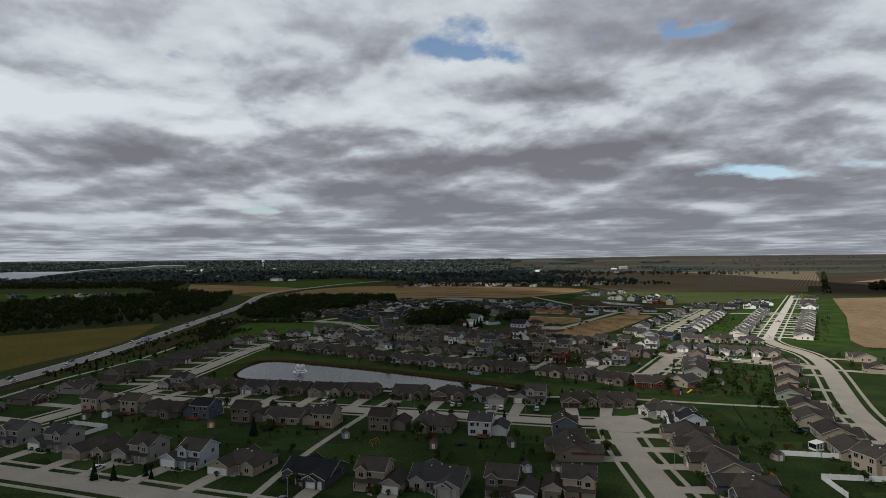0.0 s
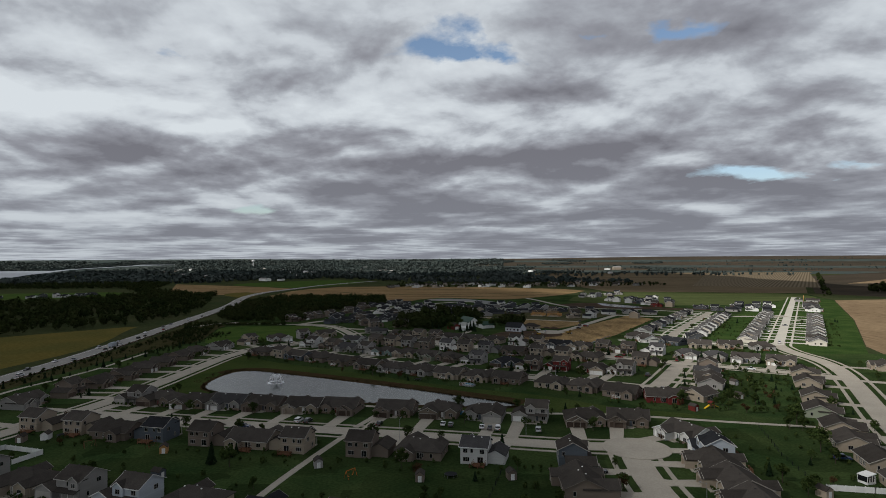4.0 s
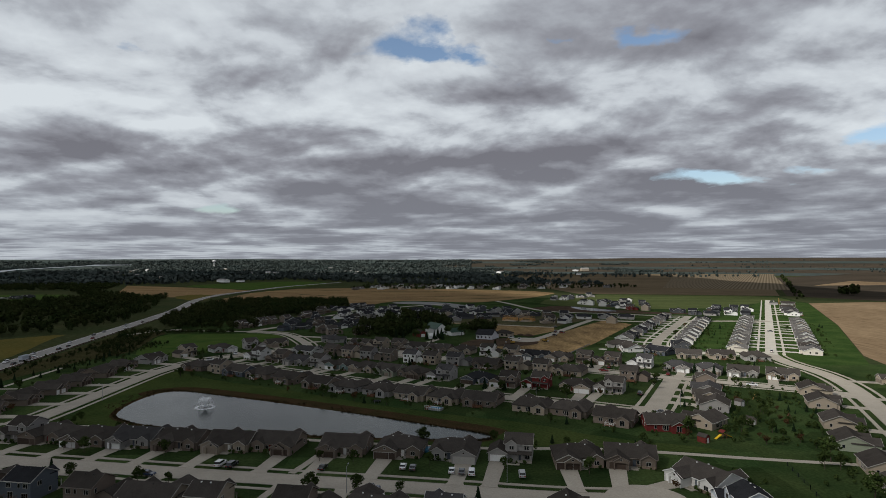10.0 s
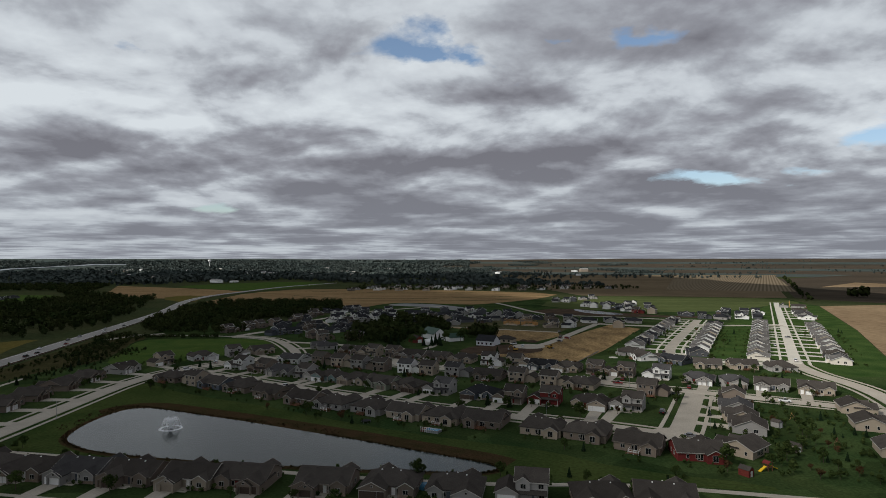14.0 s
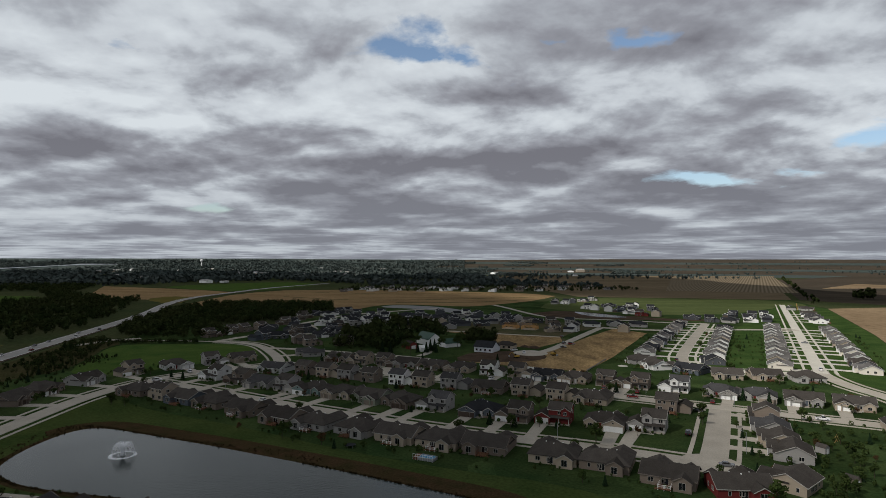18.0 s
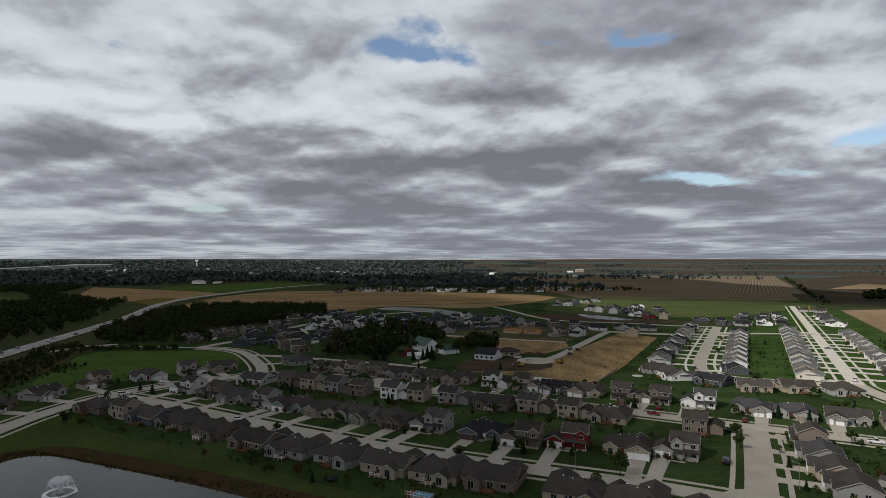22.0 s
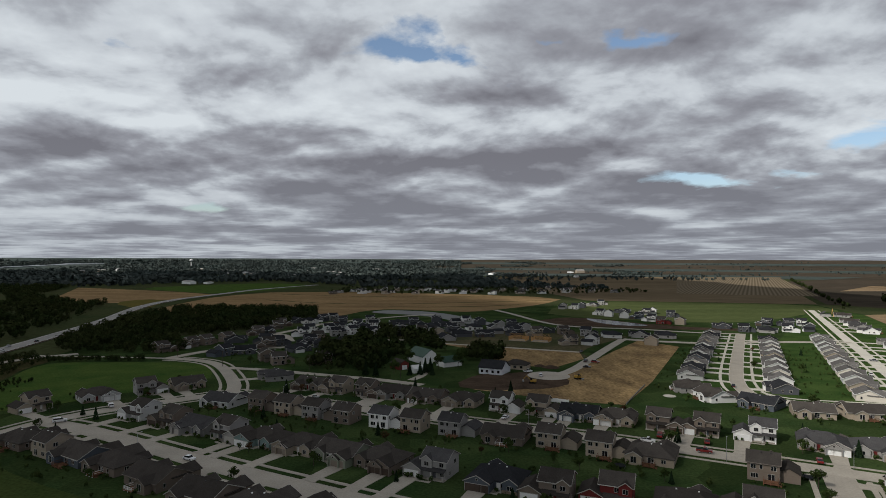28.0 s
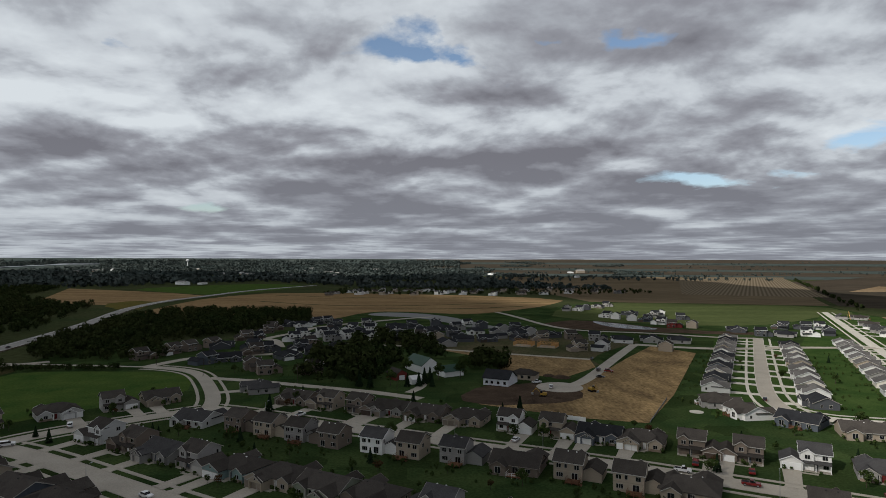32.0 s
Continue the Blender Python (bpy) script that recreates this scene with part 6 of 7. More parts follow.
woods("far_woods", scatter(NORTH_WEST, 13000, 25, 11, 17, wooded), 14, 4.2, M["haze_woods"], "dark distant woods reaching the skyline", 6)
woods("far_trees", scatter([(-190, 1350), (90, 1325), (330, 1335), (460, 1390), (480, 1470), (360, 1540), (-150, 1560)], 300, 26, 4, 8.5), 40, 1.8, M["woods"], "trees among the houses of a far suburb", 7)
lines = []
for (ax, ay), (bx, by), n in (((420, 2300), (1500, 2550), 60), ((900, 2650), (2600, 2900), 70), ((500, 3000), (1500, 3150), 60), ((300, 3500), (2200, 3700), 90), ((1200, 3300), (3000, 3300), 70), ((600, 4000), (2600, 4050), 90), ((1500, 2050), (2600, 2450), 40), ((250, 2450), (700, 2420), 40), ((1900, 2500), (2050, 3300), 24)):
    for k in range(n):
        f = rt.random()
        if noise.noise((ax + f * 9, ay * 0.01, f * 6)) > -0.15:
            x, y = ax + (bx - ax) * f + rt.uniform(-12, 12), ay + (by - ay) * f + rt.uniform(-12, 12)
            lines.append((x, y, rise(x, y), rt.uniform(6, 11)))
for x, y, z, h in scatter([(150, 2150), (500, 2500), (1500, 3000), (1700, 4500), (300, 4700), (200, 3000)], 1300, 27, 7, 13, lambda x, y: noise.noise((x / 300, y / 420, 0.9)) > 0.05 + (x - 150) / 2600):
    lines.append((x, y, z, h))
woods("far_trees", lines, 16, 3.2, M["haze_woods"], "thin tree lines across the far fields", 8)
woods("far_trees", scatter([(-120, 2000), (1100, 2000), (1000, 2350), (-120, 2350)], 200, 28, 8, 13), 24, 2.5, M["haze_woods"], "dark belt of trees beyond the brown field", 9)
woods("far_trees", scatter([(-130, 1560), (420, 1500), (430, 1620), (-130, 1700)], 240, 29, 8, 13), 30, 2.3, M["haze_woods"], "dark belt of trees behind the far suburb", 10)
rs = random.Random(91)
bushes = []
for h, ang, dist in HOUSES:
    if h.y > 660:
        continue
    f, side = Vector((math.sin(ang), -math.cos(ang))), Vector((math.cos(ang), math.sin(ang)))
    for _ in range(16):
        near_front = rs.random() < 0.5
        p = h + f * (rs.uniform(6.6, 7.6) if near_front else rs.uniform(-8.8, -6.6) if rs.random() < 0.6 else rs.uniform(-17, -9)) + side * rs.uniform(-8, 8)
        if not inside(p, STUBBLE) and all((p - q).length > 6.4 for q, *_ in HOUSES) and all(near_road(p, k)[0] > 6 for k in SMOOTHED):
            bushes.append((p.x, p.y, 0.0, rs.uniform(0.6, 1.9)))
woods("shrubs", bushes, 44, 2.0, M["leaf"], "dark garden shrubs round the houses", 31)
woods("scrub", [(-222 + 12 * k / 160 + rs.gauss(0, 5), 440 + 110 * k / 160, 0.0, rs.uniform(0.8, 2.4)) for k in range(160)] + [(-240 - 26 * (k / 220) ** 1.6 + rs.gauss(0, 4), 330 + 300 * k / 220, 0.0, rs.uniform(0.8, 2.6)) for k in range(220)], 40, 2.2, M["woods"], "dark scrub along the highway bank", 32)
saplings = []
for h, ang, dist in HOUSES:
    if h.y > 470:
        continue
    f, side = Vector((math.sin(ang), -math.cos(ang))), Vector((math.cos(ang), math.sin(ang)))
    for _ in range(1):
        p = h + f * rs.uniform(-20, -10) + side * rs.uniform(-10, 10)
        if open_spot(p, 8):
            saplings.append((p.x, p.y, 0.0, rs.uniform(1.4, 3.6)))
for x, y, z, h in scatter([(106, 284), (150, 276), (168, 352), (140, 378), (118, 330)], 45, 45, 1.2, 3.4, lambda x, y: open_spot(Vector((x, y)), 8)):
    saplings.append((x, y, z, h))
woods("young_trees", saplings, 70, 1.3, M["leaf"], "small dark young trees and bushes in the back yards", 34)
# low growth on the pond's shore
shore = []
ring = smooth(POND, 2, True)
for k in range(1500):
    a = ring[k % len(ring)]
    b = ring[(k + 1) % len(ring)]
    p = a + (b - a) * rt.random()
    away = (p - Vector((-52, 335))).normalized()
    p = p + away * rt.uniform(0.2, 9.0 if away.y > 0.1 else 2.2)
    shore.append((p.x, p.y, 0.0, rt.uniform(0.3, 0.8)))
woods("shore_growth", shore, 12, 3.0, M["bank"], "reddish-brown reeds and weeds on the shore", 11)

# ---- far things ----
hs = random.Random(5)
for x, y in [(-823, 1034), (-803, 1032), (-735, 1027), (-729, 1041), (-713, 1055), (-696, 1054), (-690, 1085), (-691, 1120)]:
    house(x, y, hs.choice("RT") + hs.choice("wwgk"), face=hs.choice((-30, 10, 150)), plain=True, group="houses in the woods", roof="dark")
for k in range(46):
    x = -160 + k * 12.6 + hs.uniform(-6, 6)
    y = 1345 + (k * 61 % 4) * 42 + hs.uniform(-14, 14) + (40 if x > 250 else 0)
    house(x, y, hs.choice("RTR") + hs.choice("tgwtn"), face=hs.choice((-30, 10, 150)), plain=True, group="houses of the far suburb")
rb = random.Random(77)
spots = [(-560, 1700, 40, 16, 9), (-520, 1720, 30, 12, 5), (757, 2965, 36, 24, 16), (710, 2960, 50, 24, 8), (-900, 3000, 70, 30, 9), (-640, 2550, 60, 20, 7), (300, 2600, 40, 20, 9), (560, 2300, 20, 10, 7)]
for _ in range(34):
    a, r = rb.uniform(-0.50, -0.06), rb.uniform(2000, 3300)
    spots.append((r * math.sin(a), 130 + r * math.cos(a), rb.uniform(14, 40), rb.uniform(9, 16), rb.uniform(7, 12)))
for x, y, w, d, h in spots:
    t = shed_like("far_building", x, y, rb.uniform(0, 180), d, w, h * 0.7, h, M["white"] if rb.random() < 0.6 else M["wall_t"], M["wall_g"], "long pale building among the far trees", "building", "far buildings", door=False)
    t.location.z = rise(x, y) + 3
tower = thing("water_tower", pose(-1255, 3560, rise(-1255, 3560)), "pale water tower standing above the far woods", "water tower")
part("leg", Shape().beam((0, 0, 0), (0, 0, 40), 3.2, 0, 2.4, 10), M["white"], tower)
s = Shape()
prof = [(3, 36), (8, 39), (9.5, 43), (8, 47), (4, 49.5), (0.5, 50.5)]
for i, (r, z) in enumerate(prof):
    s.v += [(r * math.cos(k * math.pi / 8), r * math.sin(k * math.pi / 8), z) for k in range(16)]
    if i:
        s.f += [[16 * (i - 1) + k, 16 * (i - 1) + (k + 1) % 16, 16 * i + (k + 1) % 16, 16 * i + k] for k in range(16)]
s.f.append(list(range(16))[::-1])
s.f.append([16 * (len(prof) - 1) + k for k in range(16)])
s.m = [0] * len(s.f)
part("tank", s, M["white"], tower)

# ---- fountain ----
fountain = thing("fountain", pose(-100, 345, 0.16), "white water fountain spraying in the pond", "fountain")
part("float", Shape().beam((0, 0, -0.05), (0, 0, 0.35), 1.0, 0, 0.8, 14), M["steel"], fountain)
spray_mat = material("white_spray", (0.95, 0.96, 0.97), 0.5, 0.1, 1, 6, 0.0)
rf = random.Random(3)
s = Shape()
for k in range(120):
    a, reach, top = 6.283 * k / 120 + rf.uniform(-0.05, 0.05), rf.uniform(2.8, 3.9), rf.uniform(3.0, 4.1)
    last, stop = None, rf.uniform(0.62, 1.0)
    for i in range(11):
        f = stop * i / 10
        c = Vector(((0.15 + reach * f) * math.cos(a), (0.15 + reach * f) * math.sin(a), 0.3 + 4 * top * f * (1 - f)))
        if last:
            w = 0.045 if f < 0.5 else 0.028
            s.beam(last, c, w, 0, w, 3)
        last = c
for k in range(500):
    a, f = rf.uniform(0, 6.283), rf.uniform(0.35, 1.0)
    r = 3.4 * f
    c, q = Vector((r * math.cos(a), r * math.sin(a), 0.2 + 14 * f * (1 - f) * rf.uniform(0.7, 1.05))), rf.uniform(0.03, 0.07)
    s.add([c + Vector((-q, 0, 0)), c + Vector((0, -q, 0)), c + Vector((q, 0, 0)), c + Vector((0, 0, q * 2.0)), c + Vector((0, q, 0))], [(0, 1, 3), (1, 2, 3), (2, 4, 3), (4, 0, 3)])
part("spray", s, spray_mat, fountain)
s = Shape()
for k in range(700):
    a, r = rf.uniform(0, 6.283), rf.uniform(3.3, 4.3)
    c, q = Vector((r * math.cos(a), r * math.sin(a), 0.02)), rf.uniform(0.06, 0.2)
    s.add([c + Vector((-q, 0, 0)), c + Vector((0, -q, 0)), c + Vector((q, 0, 0)), c + Vector((0, 0, q)), c + Vector((0, q, 0))], [(0, 1, 3), (1, 2, 3), (2, 4, 3), (4, 0, 3)])
part("splash_ring", s, spray_mat, fountain)


# ---- yard things ----
def yard_shed(x, y, ang, wall, words):
    t = shed_like("shed", x, y, ang, 2.6, 3.4, 2.1, 3.0, wall, M["roof_taupe"], words, "shed", "garden sheds")
    return t


for x, y, ang, wall, words in ((-161, 244, 10, M["wall_n"], "brown garden shed on the lawn"), (-154, 247, 10, M["white"], "white garden shed with a dark roof"), (-103, 233, 20, M["lumber"], "new wooden garden shed on the lawn"), (-93, 210, 70, M["wall_b"], "slate-blue garden shed on the lawn"), (-47, 220, 20, M["wall_g"], "grey garden shed on the lawn"),
                              (-14, 209, 0, M["wall_n"], "brown garden shed on the lawn"), (13, 211, 10, M["wall_n"], "brown garden shed on the lawn"), (16, 187, 5, M["wall_l"], "pale blue garden shed on the lawn"), (25, 187, 5, M["wall_t"], "beige garden shed on the lawn"), (97, 199, 20, M["wall_t"], "beige garden shed on the lawn"),
                              (97, 290, 30, M["red_metal"], "small red garden shed on the lawn"), (137, 341, 25, M["wall_g"], "pale grey garden shed on the lawn"), (126, 312, 25, M["wall_t"], "beige garden shed on the lawn"), (156, 430, 0, M["wall_g"], "grey garden shed near a fence"), (-40, 530, 0, M["wall_s"], "sage garden shed behind a house")):
    yard_shed(x, y, ang, wall, words)


def fence(points, height, mat, words, panel=2.4, wire=False):
    """A fence: posts with caps, and solid panels or thin rails between them."""
    origin = Vector(points[0])
    t = thing("fence", pose(origin.x, origin.y, 0.05), words, "fence")
    for a, b in zip(points, points[1:]):
        a, b = Vector(a) - origin, Vector(b) - origin
        n = max(1, int((b - a).length / panel))
        d = (b - a).normalized()
        nrm = Vector((-d.y, d.x)) * 0.03
        for k in range(n + 1):
            p = a + (b - a) * k / n
            part("post", Shape().box(p.x - 0.07, p.x + 0.07, p.y - 0.07, p.y + 0.07, 0, height + 0.1).box(p.x - 0.1, p.x + 0.1, p.y - 0.1, p.y + 0.1, height + 0.1, height + 0.15), mat, t)
            if k < n:
                q = a + (b - a) * (k + 1) / n
                if wire:
                    part("rail", Shape().beam((p.x, p.y, height), (q.x, q.y, height), 0.03).beam((p.x, p.y, height * 0.5), (q.x, q.y, height * 0.5), 0.02).beam((p.x, p.y, 0.15), (q.x, q.y, 0.15), 0.02), mat, t)
                    continue
                part("panel", Shape().add([(*(v + sg * nrm), z) for v in (p, q) for sg in (-1, 1) for z in (0.08, height)], [(0, 1, 3, 2), (4, 6, 7, 5), (0, 4, 5, 1), (2, 3, 7, 6), (1, 5, 7, 3), (0, 2, 6, 4)]), mat, t)


fence([(-166, 224), (-160, 235), (-143, 230), (-146, 220)], 1.7, M["white"], "tall white vinyl fence round a back yard")
fence([(100, 203), (112, 201), (126, 198)], 1.7, M["white"], "tall white vinyl fence across a back yard")
fence([(100, 168), (101, 182), (118, 180)], 1.7, M["white"], "tall white vinyl fence round a back yard corner")
fence([(57, 499), (71, 491)], 1.8, M["white"], "white vinyl fence behind a house")
fence([(97, 489), (121, 529)], 0.7, M["steel"], "low silt fence along the stubble lot", 4)


fence([(112, 265), (107, 246), (103, 232), (100, 210)], 1.1, M["black"], "low dark wire fence along a back yard", 4.0, True)
fence([(14, 236), (11, 218), (7, 201), (4, 188)], 1.1, M["black"], "low dark wire fence between two yards", 4.0, True)
sunroom = thing("sunroom", pose(115, 209, 0.05, 0, 0, 18) @ Matrix.Diagonal((0.68, 0.68, 0.85, 1)), "white glazed sunroom on the back of a house", "sunroom")
part("roof", Shape().prism([(-2.6, 2.7), (2.6, 3.3), (2.6, 3.45), (-2.6, 2.85)], -2.4, 2.4, "y"), M["white"], sunroom)
part("base_wall", Shape().box(-2.4, 2.4, -2.2, 2.2, 0, 0.8), M["white"], sunroom)
part("glazing", Shape().box(-2.3, 2.3, -2.1, 2.1, 0.8, 2.6), M["glass"], sunroom)
for k in range(6):
    for yy in (-2.2, 2.2):
        part("mullion", Shape().box(-2.4 + k * 0.92, -2.28 + k * 0.92, yy - 0.06, yy + 0.06, 0.8, 2.75), M["white"], sunroom)


def car(x, y, ang, colour, kind="car", z=0.24):
    """A parked car: body, cabin, windows, bumpers, lamps and four wheels."""
    tall = kind != "car"
    words = {"car": "sedan", "suv": "sport utility car", "pickup": "pickup truck"}[kind]
    t = thing("car", pose(x, y, z, 0, 0, ang), f"{colour} {words} standing on the concrete", "car", "cars")
    L, W, b, h = (4.7, 1.8, 0.32, 0.95) if not tall else (5.2, 1.95, 0.42, 1.15)
    prof = [(-L / 2, b + 0.1), (-L / 2 + 0.1, b), (L / 2 - 0.1, b), (L / 2, b + 0.12), (L / 2 - 0.05, h - 0.18), (L / 2 - 0.3, h - 0.06), (L / 2 - 1.4, h), (-L / 2 + 0.3, h), (-L / 2, h - 0.15)]
    paint = M["car_" + colour]
    part("body", Shape().prism(prof, -W / 2, W / 2, "y").mesh("body", paint), paint, t)
    top = h + (0.5 if not tall else 0.68)
    back = -L / 2 + (0.7 if kind == "car" else 0.25 if kind == "suv" else 2.2)
    cab = [(back, h - 0.02), (L / 2 - 1.35, h - 0.02), (L / 2 - 2.1, top), (back + (0.5 if kind == "car" else 0.2), top)]
    part("cabin_glass", Shape().prism(cab, -W / 2 + 0.12, W / 2 - 0.12, "y"), M["glass"], t)
    part("roof_panel", Shape().box(cab[3][0] - 0.05, cab[2][0] + 0.05, -W / 2 + 0.14, W / 2 - 0.14, top - 0.03, top + 0.04), paint, t)
    if kind == "pickup":
        part("bed", Shape().box(-L / 2 + 0.15, back - 0.1, -W / 2 + 0.2, W / 2 - 0.2, h - 0.3, h + 0.01), M["black"], t)
    for sx in (-1, 1):
        for sy in (-1, 1):
            r = 0.34 if not tall else 0.4
            cx, cy = sx * (L / 2 - 0.9), sy * (W / 2 - 0.1)
            wheel = part("wheel", Shape().beam((cx, cy - 0.11, r), (cx, cy + 0.11, r), r, 0, None, 12), M["tyre"], t)
            part("rim", Shape().beam((cx, cy + sy * 0.1, r), (cx, cy + sy * 0.125, r), r * 0.62, 0, None, 10), M["rim"], wheel)
        for sy in (-1, 1):
            part("headlight" if sx > 0 else "tail_light", Shape().box(sx * L / 2 - 0.06, sx * L / 2 + 0.015, sy * (W / 2 - 0.3) - 0.2, sy * (W / 2 - 0.3) + 0.2, h - 0.42, h - 0.22), M["lamp_glass"] if sx > 0 else M["tail"], t)
    return t


for x, y, ang, colour, kind in ((-118, 185, 78, "white", "car"), (-52, 162, 70, "black", "car"), (9, 154, 95, "white", "car"), (-34, 266, 80, "black", "car"), (-9, 266, 85, "white", "car"), (-6, 265, 85, "grey", "car"), (6, 262, 85, "white", "car"), (9, 261, 85, "grey", "car"), (12, 260, 85, "white", "suv"), (27, 258, 85, "silver", "suv"),
                                (-17, 249, -10, "dark blue", "car"), (-86, 262, -12, "dark blue", "car"), (-67, 270, 80, "white", "suv"), (-63, 269, 80, "black", "suv"), (-142, 466, 30, "white", "suv"), (-134, 490, 120, "white", "suv"), (-73, 419, -32, "white", "car"), (100, 362, 60, "black", "suv"), (97, 328, -20, "grey", "car"),
                                (164, 380, -28, "white", "pickup"), (85, 433, -28, "white", "pickup"), (100, 421, -28, "dark red", "pickup"), (92, 439, 62, "dark red", "suv"), (106, 431, 62, "dark red", "car"), (133, 410, 62, "dark red", "car"), (-47, 503, 60, "white", "pickup"), (-38, 480, -28, "white", "car"), (38, 466, 60, "white", "car"),
                                (236, 486, 60, "white", "suv"), (262, 552, 60, "white", "car"), (300, 598, 150, "grey", "car"), (118, 640, 60, "grey", "car"), (110, 600, 60, "black", "suv"), (66, 566, 20, "white", "pickup"), (166, 524, 60, "black", "car"), (80, 239, 0, "black", "suv"), (40, 215, 0, "black", "car"), (120, 228, -20, "dark blue", "suv")):
    car(x, y, ang, colour, kind, 0.30)
hw = apart([Vector(p) for p in HIGHWAY], 1.0)
for k, colour, kind, lane in ((255, "white", "car", 4), (262, "dark blue", "car", -4), (280, "grey", "car", 4), (300, "white", "suv", 4), (318, "black", "car", -4), (345, "white", "car", -4), (352, "silver", "car", 4), (395, "black", "car", 4), (402, "white", "suv", -4), (470, "black", "car", 4), (560, "grey", "car", -4), (640, "black", "car", 4), (760, "white", "car", -4), (900, "black", "car", 4), (420, "white", "car", 4), (436, "silver", "car", -4), (455, "black", "suv", 4), (492, "white", "car", -4), (515, "dark red", "car", 4), (538, "black", "car", -4), (590, "white", "suv", 4), (615, "silver", "car", -4)):
    d = (hw[k + 1] - hw[k]).normalized()
    p = hw[k] + Vector((d.y, -d.x)) * lane
    car(p.x, p.y, math.degrees(math.atan2(d.y, d.x)) + (180 if lane < 0 else 0), colour, kind, 0.51)
truck = thing("truck", pose(hw[410].x + 3.4, hw[410].y, 0.51, 0, 0, 94), "truck with a pale box body on the highway", "truck")
part("box_body", Shape().box(-5, 2.2, -1.2, 1.2, 1.0, 3.6), M["wall_l"], truck)
part("cab", Shape().prism([(2.4, 0.7), (4.6, 0.7), (4.6, 1.8), (4.1, 2.7), (2.4, 2.7)], -1.15, 1.15, "y"), M["car_grey"], truck)
for wx in (-3.8, -2.6, 3.6):
    for sy in (-1.05, 1.05):
        part("wheel", Shape().beam((wx, sy - 0.15, 0.5), (wx, sy + 0.15, 0.5), 0.5, 0, None, 12), M["tyre"], truck)


def street_lamp(x, y, ang):
    t = thing("street_lamp", pose(x, y, 0.05, 0, 0, ang), "slender grey street lamp beside the sidewalk", "street lamp", "street lamps")
    part("pole", Shape().beam((0, 0, 0), (0, 0, 7.5), 0.09, 0, 0.05, 8), M["steel"], t)
    part("arm", Shape().beam((0, 0, 7.4), (1.6, 0, 7.8), 0.04, 0, 0.035, 6), M["steel"], t)
    part("lamp_head", Shape().prism([(1.3, 7.72), (2.0, 7.78), (2.0, 7.88), (1.4, 7.9)], -0.14, 0.14, "y"), M["steel"], t)


for x, y, a in ((-92, 424, 60), (-24, 247, 80), (22, 254, 260), (61, 188, 180), (48, 351, 60), (110, 340, 150), (103, 412, 60), (140, 404, 240), (15, 458, 60), (-60, 497, 60), (45, 452, 240), (-112, 176, 70), (-50, 160, 70), (-153, 360, 180)):
    street_lamp(x, y, a)
for x, y in ((-8, 551), (-62, 572), (-118, 590), (-160, 628)):
    t = thing("utility_pole", pose(x, y, 0.05), "wooden utility pole beside the gravel road", "utility pole", "utility poles")
    part("pole", Shape().beam((0, 0, 0), (0, 0, 10), 0.16, 0, 0.1, 8), M["bark"], t)
    part("crossarm", Shape().box(-1.1, 1.1, -0.06, 0.06, 9.2, 9.35), M["bark"], t)

slide = thing("play_set", pose(106, 294, 0.05, 0, 0, 20), "yellow and red plastic play set with a slide", "play set")
for x in (-0.9, 0.9):
    for y in (-0.9, 0.9):
        part("post", Shape().box(x - 0.08, x + 0.08, y - 0.08, y + 0.08, 0, 2.4), M["wood"], slide)
part("platform", Shape().box(-1, 1, -1, 1, 1.2, 1.35), M["wood"], slide)
part("canopy", Shape().prism([(-1.2, 2.3), (0, 3.1), (1.2, 2.3), (0, 3.0)], -1.2, 1.2, "y"), M["wall_r"], slide)
part("slide", Shape().prism([(1.0, 1.3), (3.6, 0.1), (3.9, 0.1), (3.9, 0.25), (1.0, 1.55)], -0.45, 0.45, "y"), M["yellow"], slide)
part("slide", Shape().prism([(-1.0, 1.3), (-3.3, 0.1), (-3.6, 0.1), (-3.6, 0.25), (-1.0, 1.55)], -0.45, 0.45, "y"), M["yellow"], slide)
for px, py, mat, words in ((-35, 211, M["orange"], "orange swing set on the lawn"), (150, 352, M["lumber"], "wooden swing set in a back yard"), (-110, 238, M["wood"], "wooden swing set on the lawn"), (-132, 238, M["wood"], "wooden swing set on the lawn"), (145, 318, M["wood"], "wooden swing set in a back yard"), (86, 179, M["orange"], "orange plastic swing set by a fence")):
    t = thing("swing_set", pose(px, py, 0.05, 0, 0, px % 90), words, "swing set", "swing sets")
    part("top_beam", Shape().beam((-1.8, 0, 2.3), (1.8, 0, 2.3), 0.08), mat, t)
    for x in (-1.8, 1.8):
        for y in (-1, 1):
            part("leg", Shape().beam((x, 0, 2.3), (x, y, 0), 0.07), mat, t)
    for x in (-0.8, 0.6):
        part("seat", Shape().box(x - 0.22, x + 0.22, -0.1, 0.1, 0.5, 0.55).beam((x - 0.2, 0, 0.5), (x - 0.2, 0, 2.3), 0.012).beam((x + 0.2, 0, 0.5), (x + 0.2, 0, 2.3), 0.012), mat, t)
pool = thing("swimming_pool", pose(2, 338, 0.05, 0, 0, -28), "small blue swimming pool beside a deck", "pool")
part("water", Shape().box(-2.6, 2.6, -1.5, 1.5, 0, 0.9), M["pool"], pool)
part("rim", Shape().box(-2.8, 2.8, -1.7, -1.5, 0, 1.0).box(-2.8, 2.8, 1.5, 1.7, 0, 1.0).box(-2.8, -2.6, -1.5, 1.5, 0, 1.0).box(2.6, 2.8, -1.5, 1.5, 0, 1.0), M["steel"], pool)
part("deck", Shape().box(-4.6, -2.82, -1.8, 1.8, 0, 0.95), M["wood"], pool)
rail = Shape()
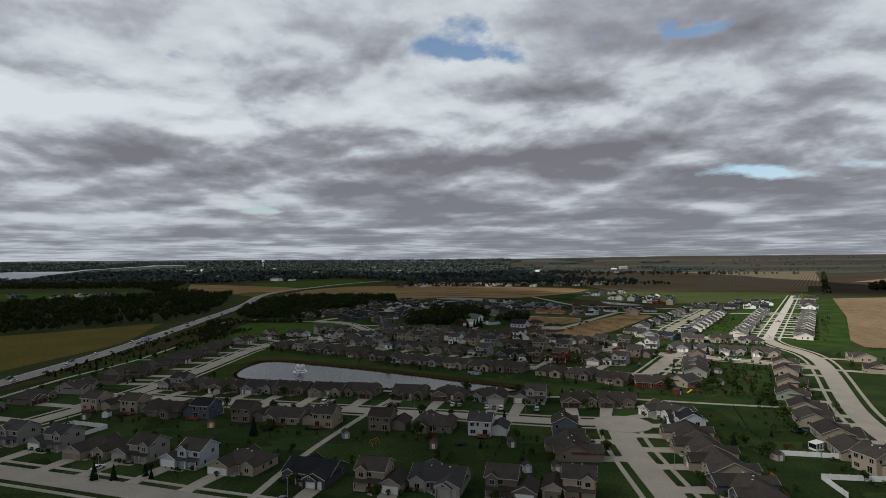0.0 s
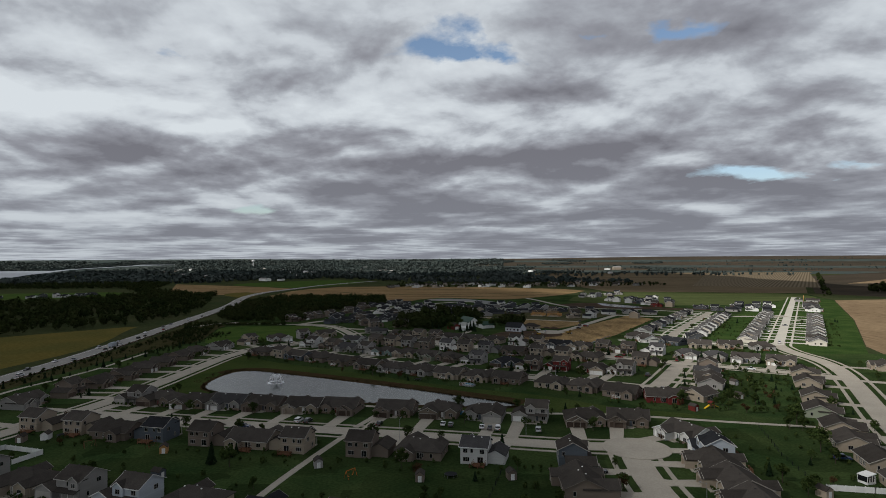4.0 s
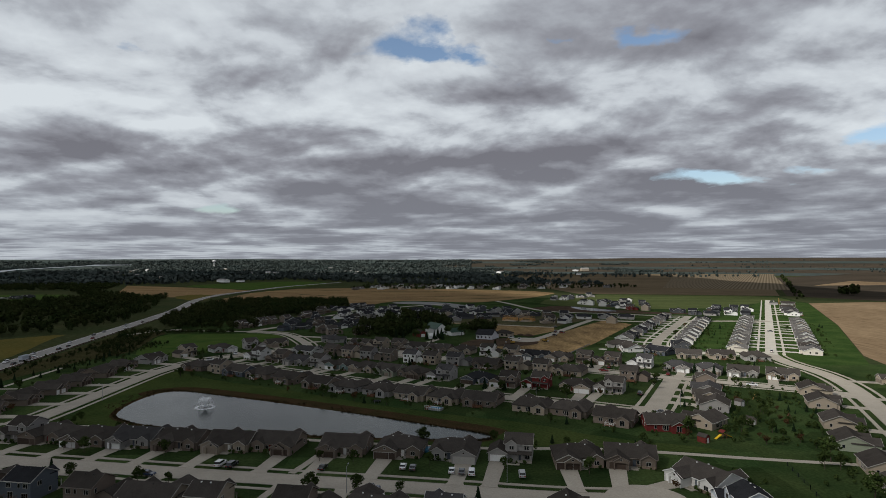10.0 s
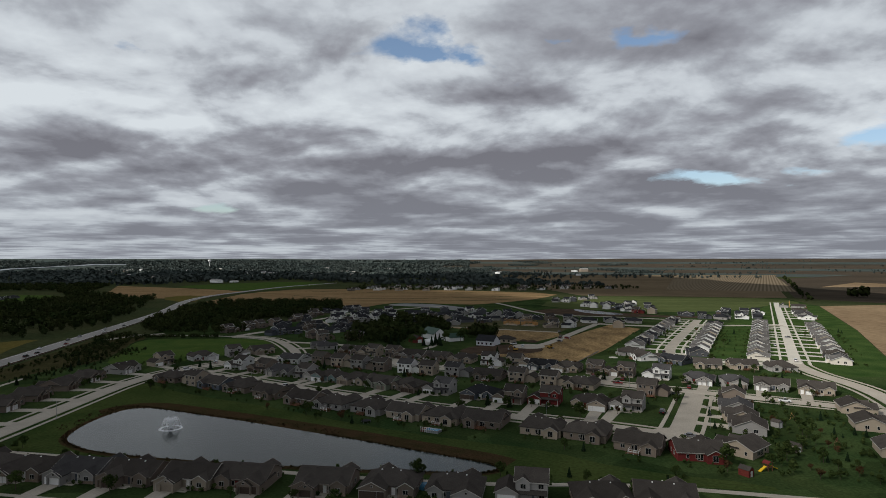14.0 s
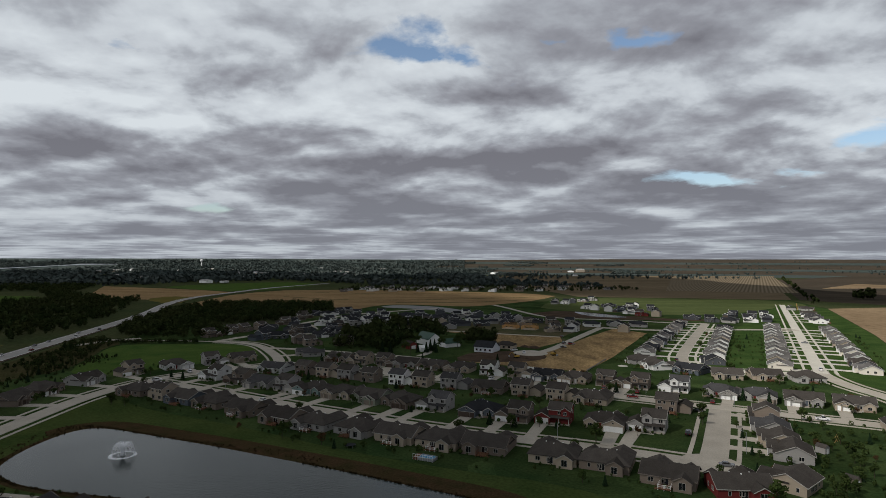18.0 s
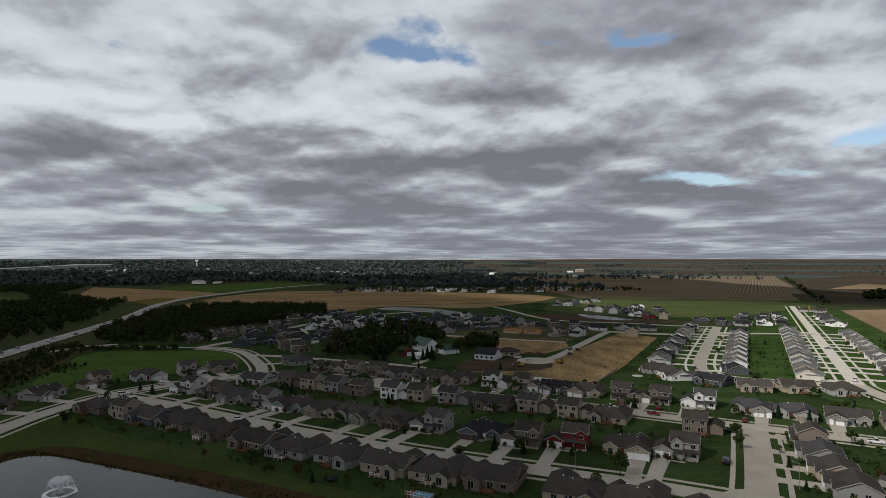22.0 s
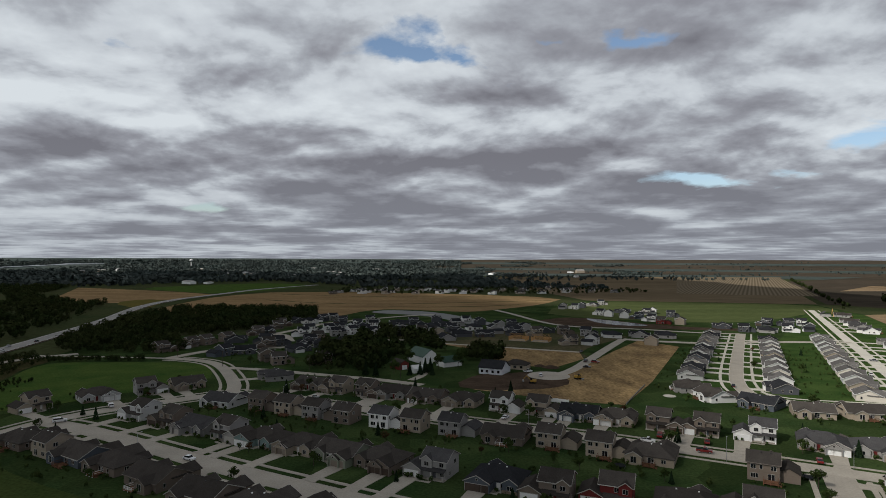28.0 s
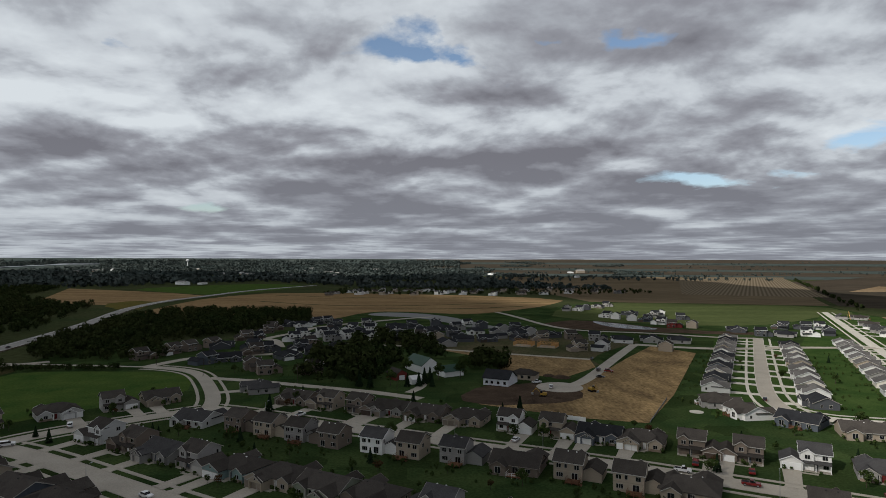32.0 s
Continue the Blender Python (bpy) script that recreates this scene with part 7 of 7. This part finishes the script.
for k in range(9):
    rail.box(-4.6 + k * 0.9, -4.54 + k * 0.9, -1.86, -1.8, 0.0, 1.9)
rail.box(-4.6, 2.7, -1.87, -1.8, 1.82, 1.9).box(-4.6, 2.7, -1.87, -1.8, 1.0, 1.06)
part("railing", rail, M["white"], pool)
pool = thing("paddling_pool", pose(-1, 283, 0.05), "round blue paddling pool behind a house", "pool")
part("wall", Shape().beam((0, 0, 0), (0, 0, 0.9), 2.2, 0, None, 20), M["pool"], pool)
for px, py in ((-5, 212), (66, 408), (120, 396), (-25, 352), (-150, 250)):
    t = thing("trampoline", pose(px, py, 0.05), "round black trampoline on the grass", "trampoline", "trampolines")
    part("mat", Shape().beam((0, 0, 0.82), (0, 0, 0.86), 1.9, 0, None, 20), M["black"], t)
    for k in range(6):
        a = k * math.pi / 3
        part("leg", Shape().beam((1.9 * math.cos(a), 1.9 * math.sin(a), 0), (1.9 * math.cos(a), 1.9 * math.sin(a), 0.85), 0.04), M["steel"], t)
for x, y, a in ((139, 508, 40), (124, 505, 60)):
    s = Shape().beam((0, 0, 0), (0, 0, 0.12), 3.0, 0, None, 20)
    ob = new("patio", s.mesh("patio", M["new_concrete"]))
    ob.matrix_basis = pose(x, y, 0.05)
    tagged(ob, "round pale concrete patio on the grass", "patio", kind="structure")


# ---- building-site machines and heaps ----
def digger(x, y, ang, words):
    """A tracked digger: two tracks, a body with a cab, a folded arm and a bucket."""
    t = thing("excavator", pose(x, y, 0.15, 0, 0, ang), words, "excavator", "building-site machines")
    for sx in (-1.1, 1.1):
        part("track", Shape().prism([(-1.7, 0.15), (-1.4, 0), (1.4, 0), (1.7, 0.15), (1.7, 0.6), (1.4, 0.8), (-1.4, 0.8), (-1.7, 0.6)], sx - 0.28, sx + 0.28, "x"), M["tyre"], t)
    part("body", Shape().box(-1.2, 1.2, -1.7, 1.2, 0.8, 1.8).box(-1.1, 1.1, -1.9, -1.2, 0.9, 1.9), M["machine"], t)
    part("cab", Shape().prism([(0.1, 1.8), (1.2, 1.8), (1.1, 2.9), (0.2, 2.9)], -1.1, -0.1, "x"), M["glass"], t)
    part("arm", Shape().beam((0.3, 1.0, 1.5), (0.3, 3.4, 3.7), 0.2).beam((0.3, 3.4, 3.7), (0.3, 5.2, 1.6), 0.16), M["machine"], t)
    part("bucket", Shape().prism([(4.8, 1.5), (5.6, 1.5), (5.5, 0.6), (4.7, 0.3)], -0.2, 0.8, "x"), M["steel"], t)


def heap(x, y, r, h, seed):
    """A loose heap of soil."""
    s, rnd = Shape(), random.Random(seed)
    for i, (f, z) in enumerate(((1.0, 0.0), (0.75, 0.4), (0.45, 0.8), (0.15, 1.0))):
        s.v += [(r * f * rnd.uniform(0.85, 1.15) * math.cos(k * 0.6283), r * f * rnd.uniform(0.85, 1.15) * math.sin(k * 0.6283), h * z * rnd.uniform(0.85, 1.0)) for k in range(10)]
        if i:
            s.f += [[10 * (i - 1) + k, 10 * (i - 1) + (k + 1) % 10, 10 * i + (k + 1) % 10, 10 * i + k] for k in range(10)]
    s.f += [[30 + k for k in range(10)], list(range(10))[::-1]]
    s.m = [0] * len(s.f)
    t = new("soil_heap", s.mesh("soil_heap", M["dirt"]))
    t.matrix_basis = pose(x, y, 0.15)
    tagged(t, "heap of dark loose soil on the building ground", "soil heap", "soil heaps")


digger(63, 536, 70, "yellow tracked digger beside the new street")
digger(90, 546, 200, "yellow tracked digger on the stubble")
for k, (x, y, r, h) in enumerate(((48, 530, 3.0, 1.3), (55, 527, 4.0, 1.6), (83, 581, 5.0, 1.5), (77, 586, 3.5, 1.2), (69, 533, 2.5, 1.0))):
    heap(x, y, r, h, k)
car(71, 554, 80, "white", "suv")
car(105, 580, -30, "black", "car")
car(115, 596, -30, "dark red", "suv")
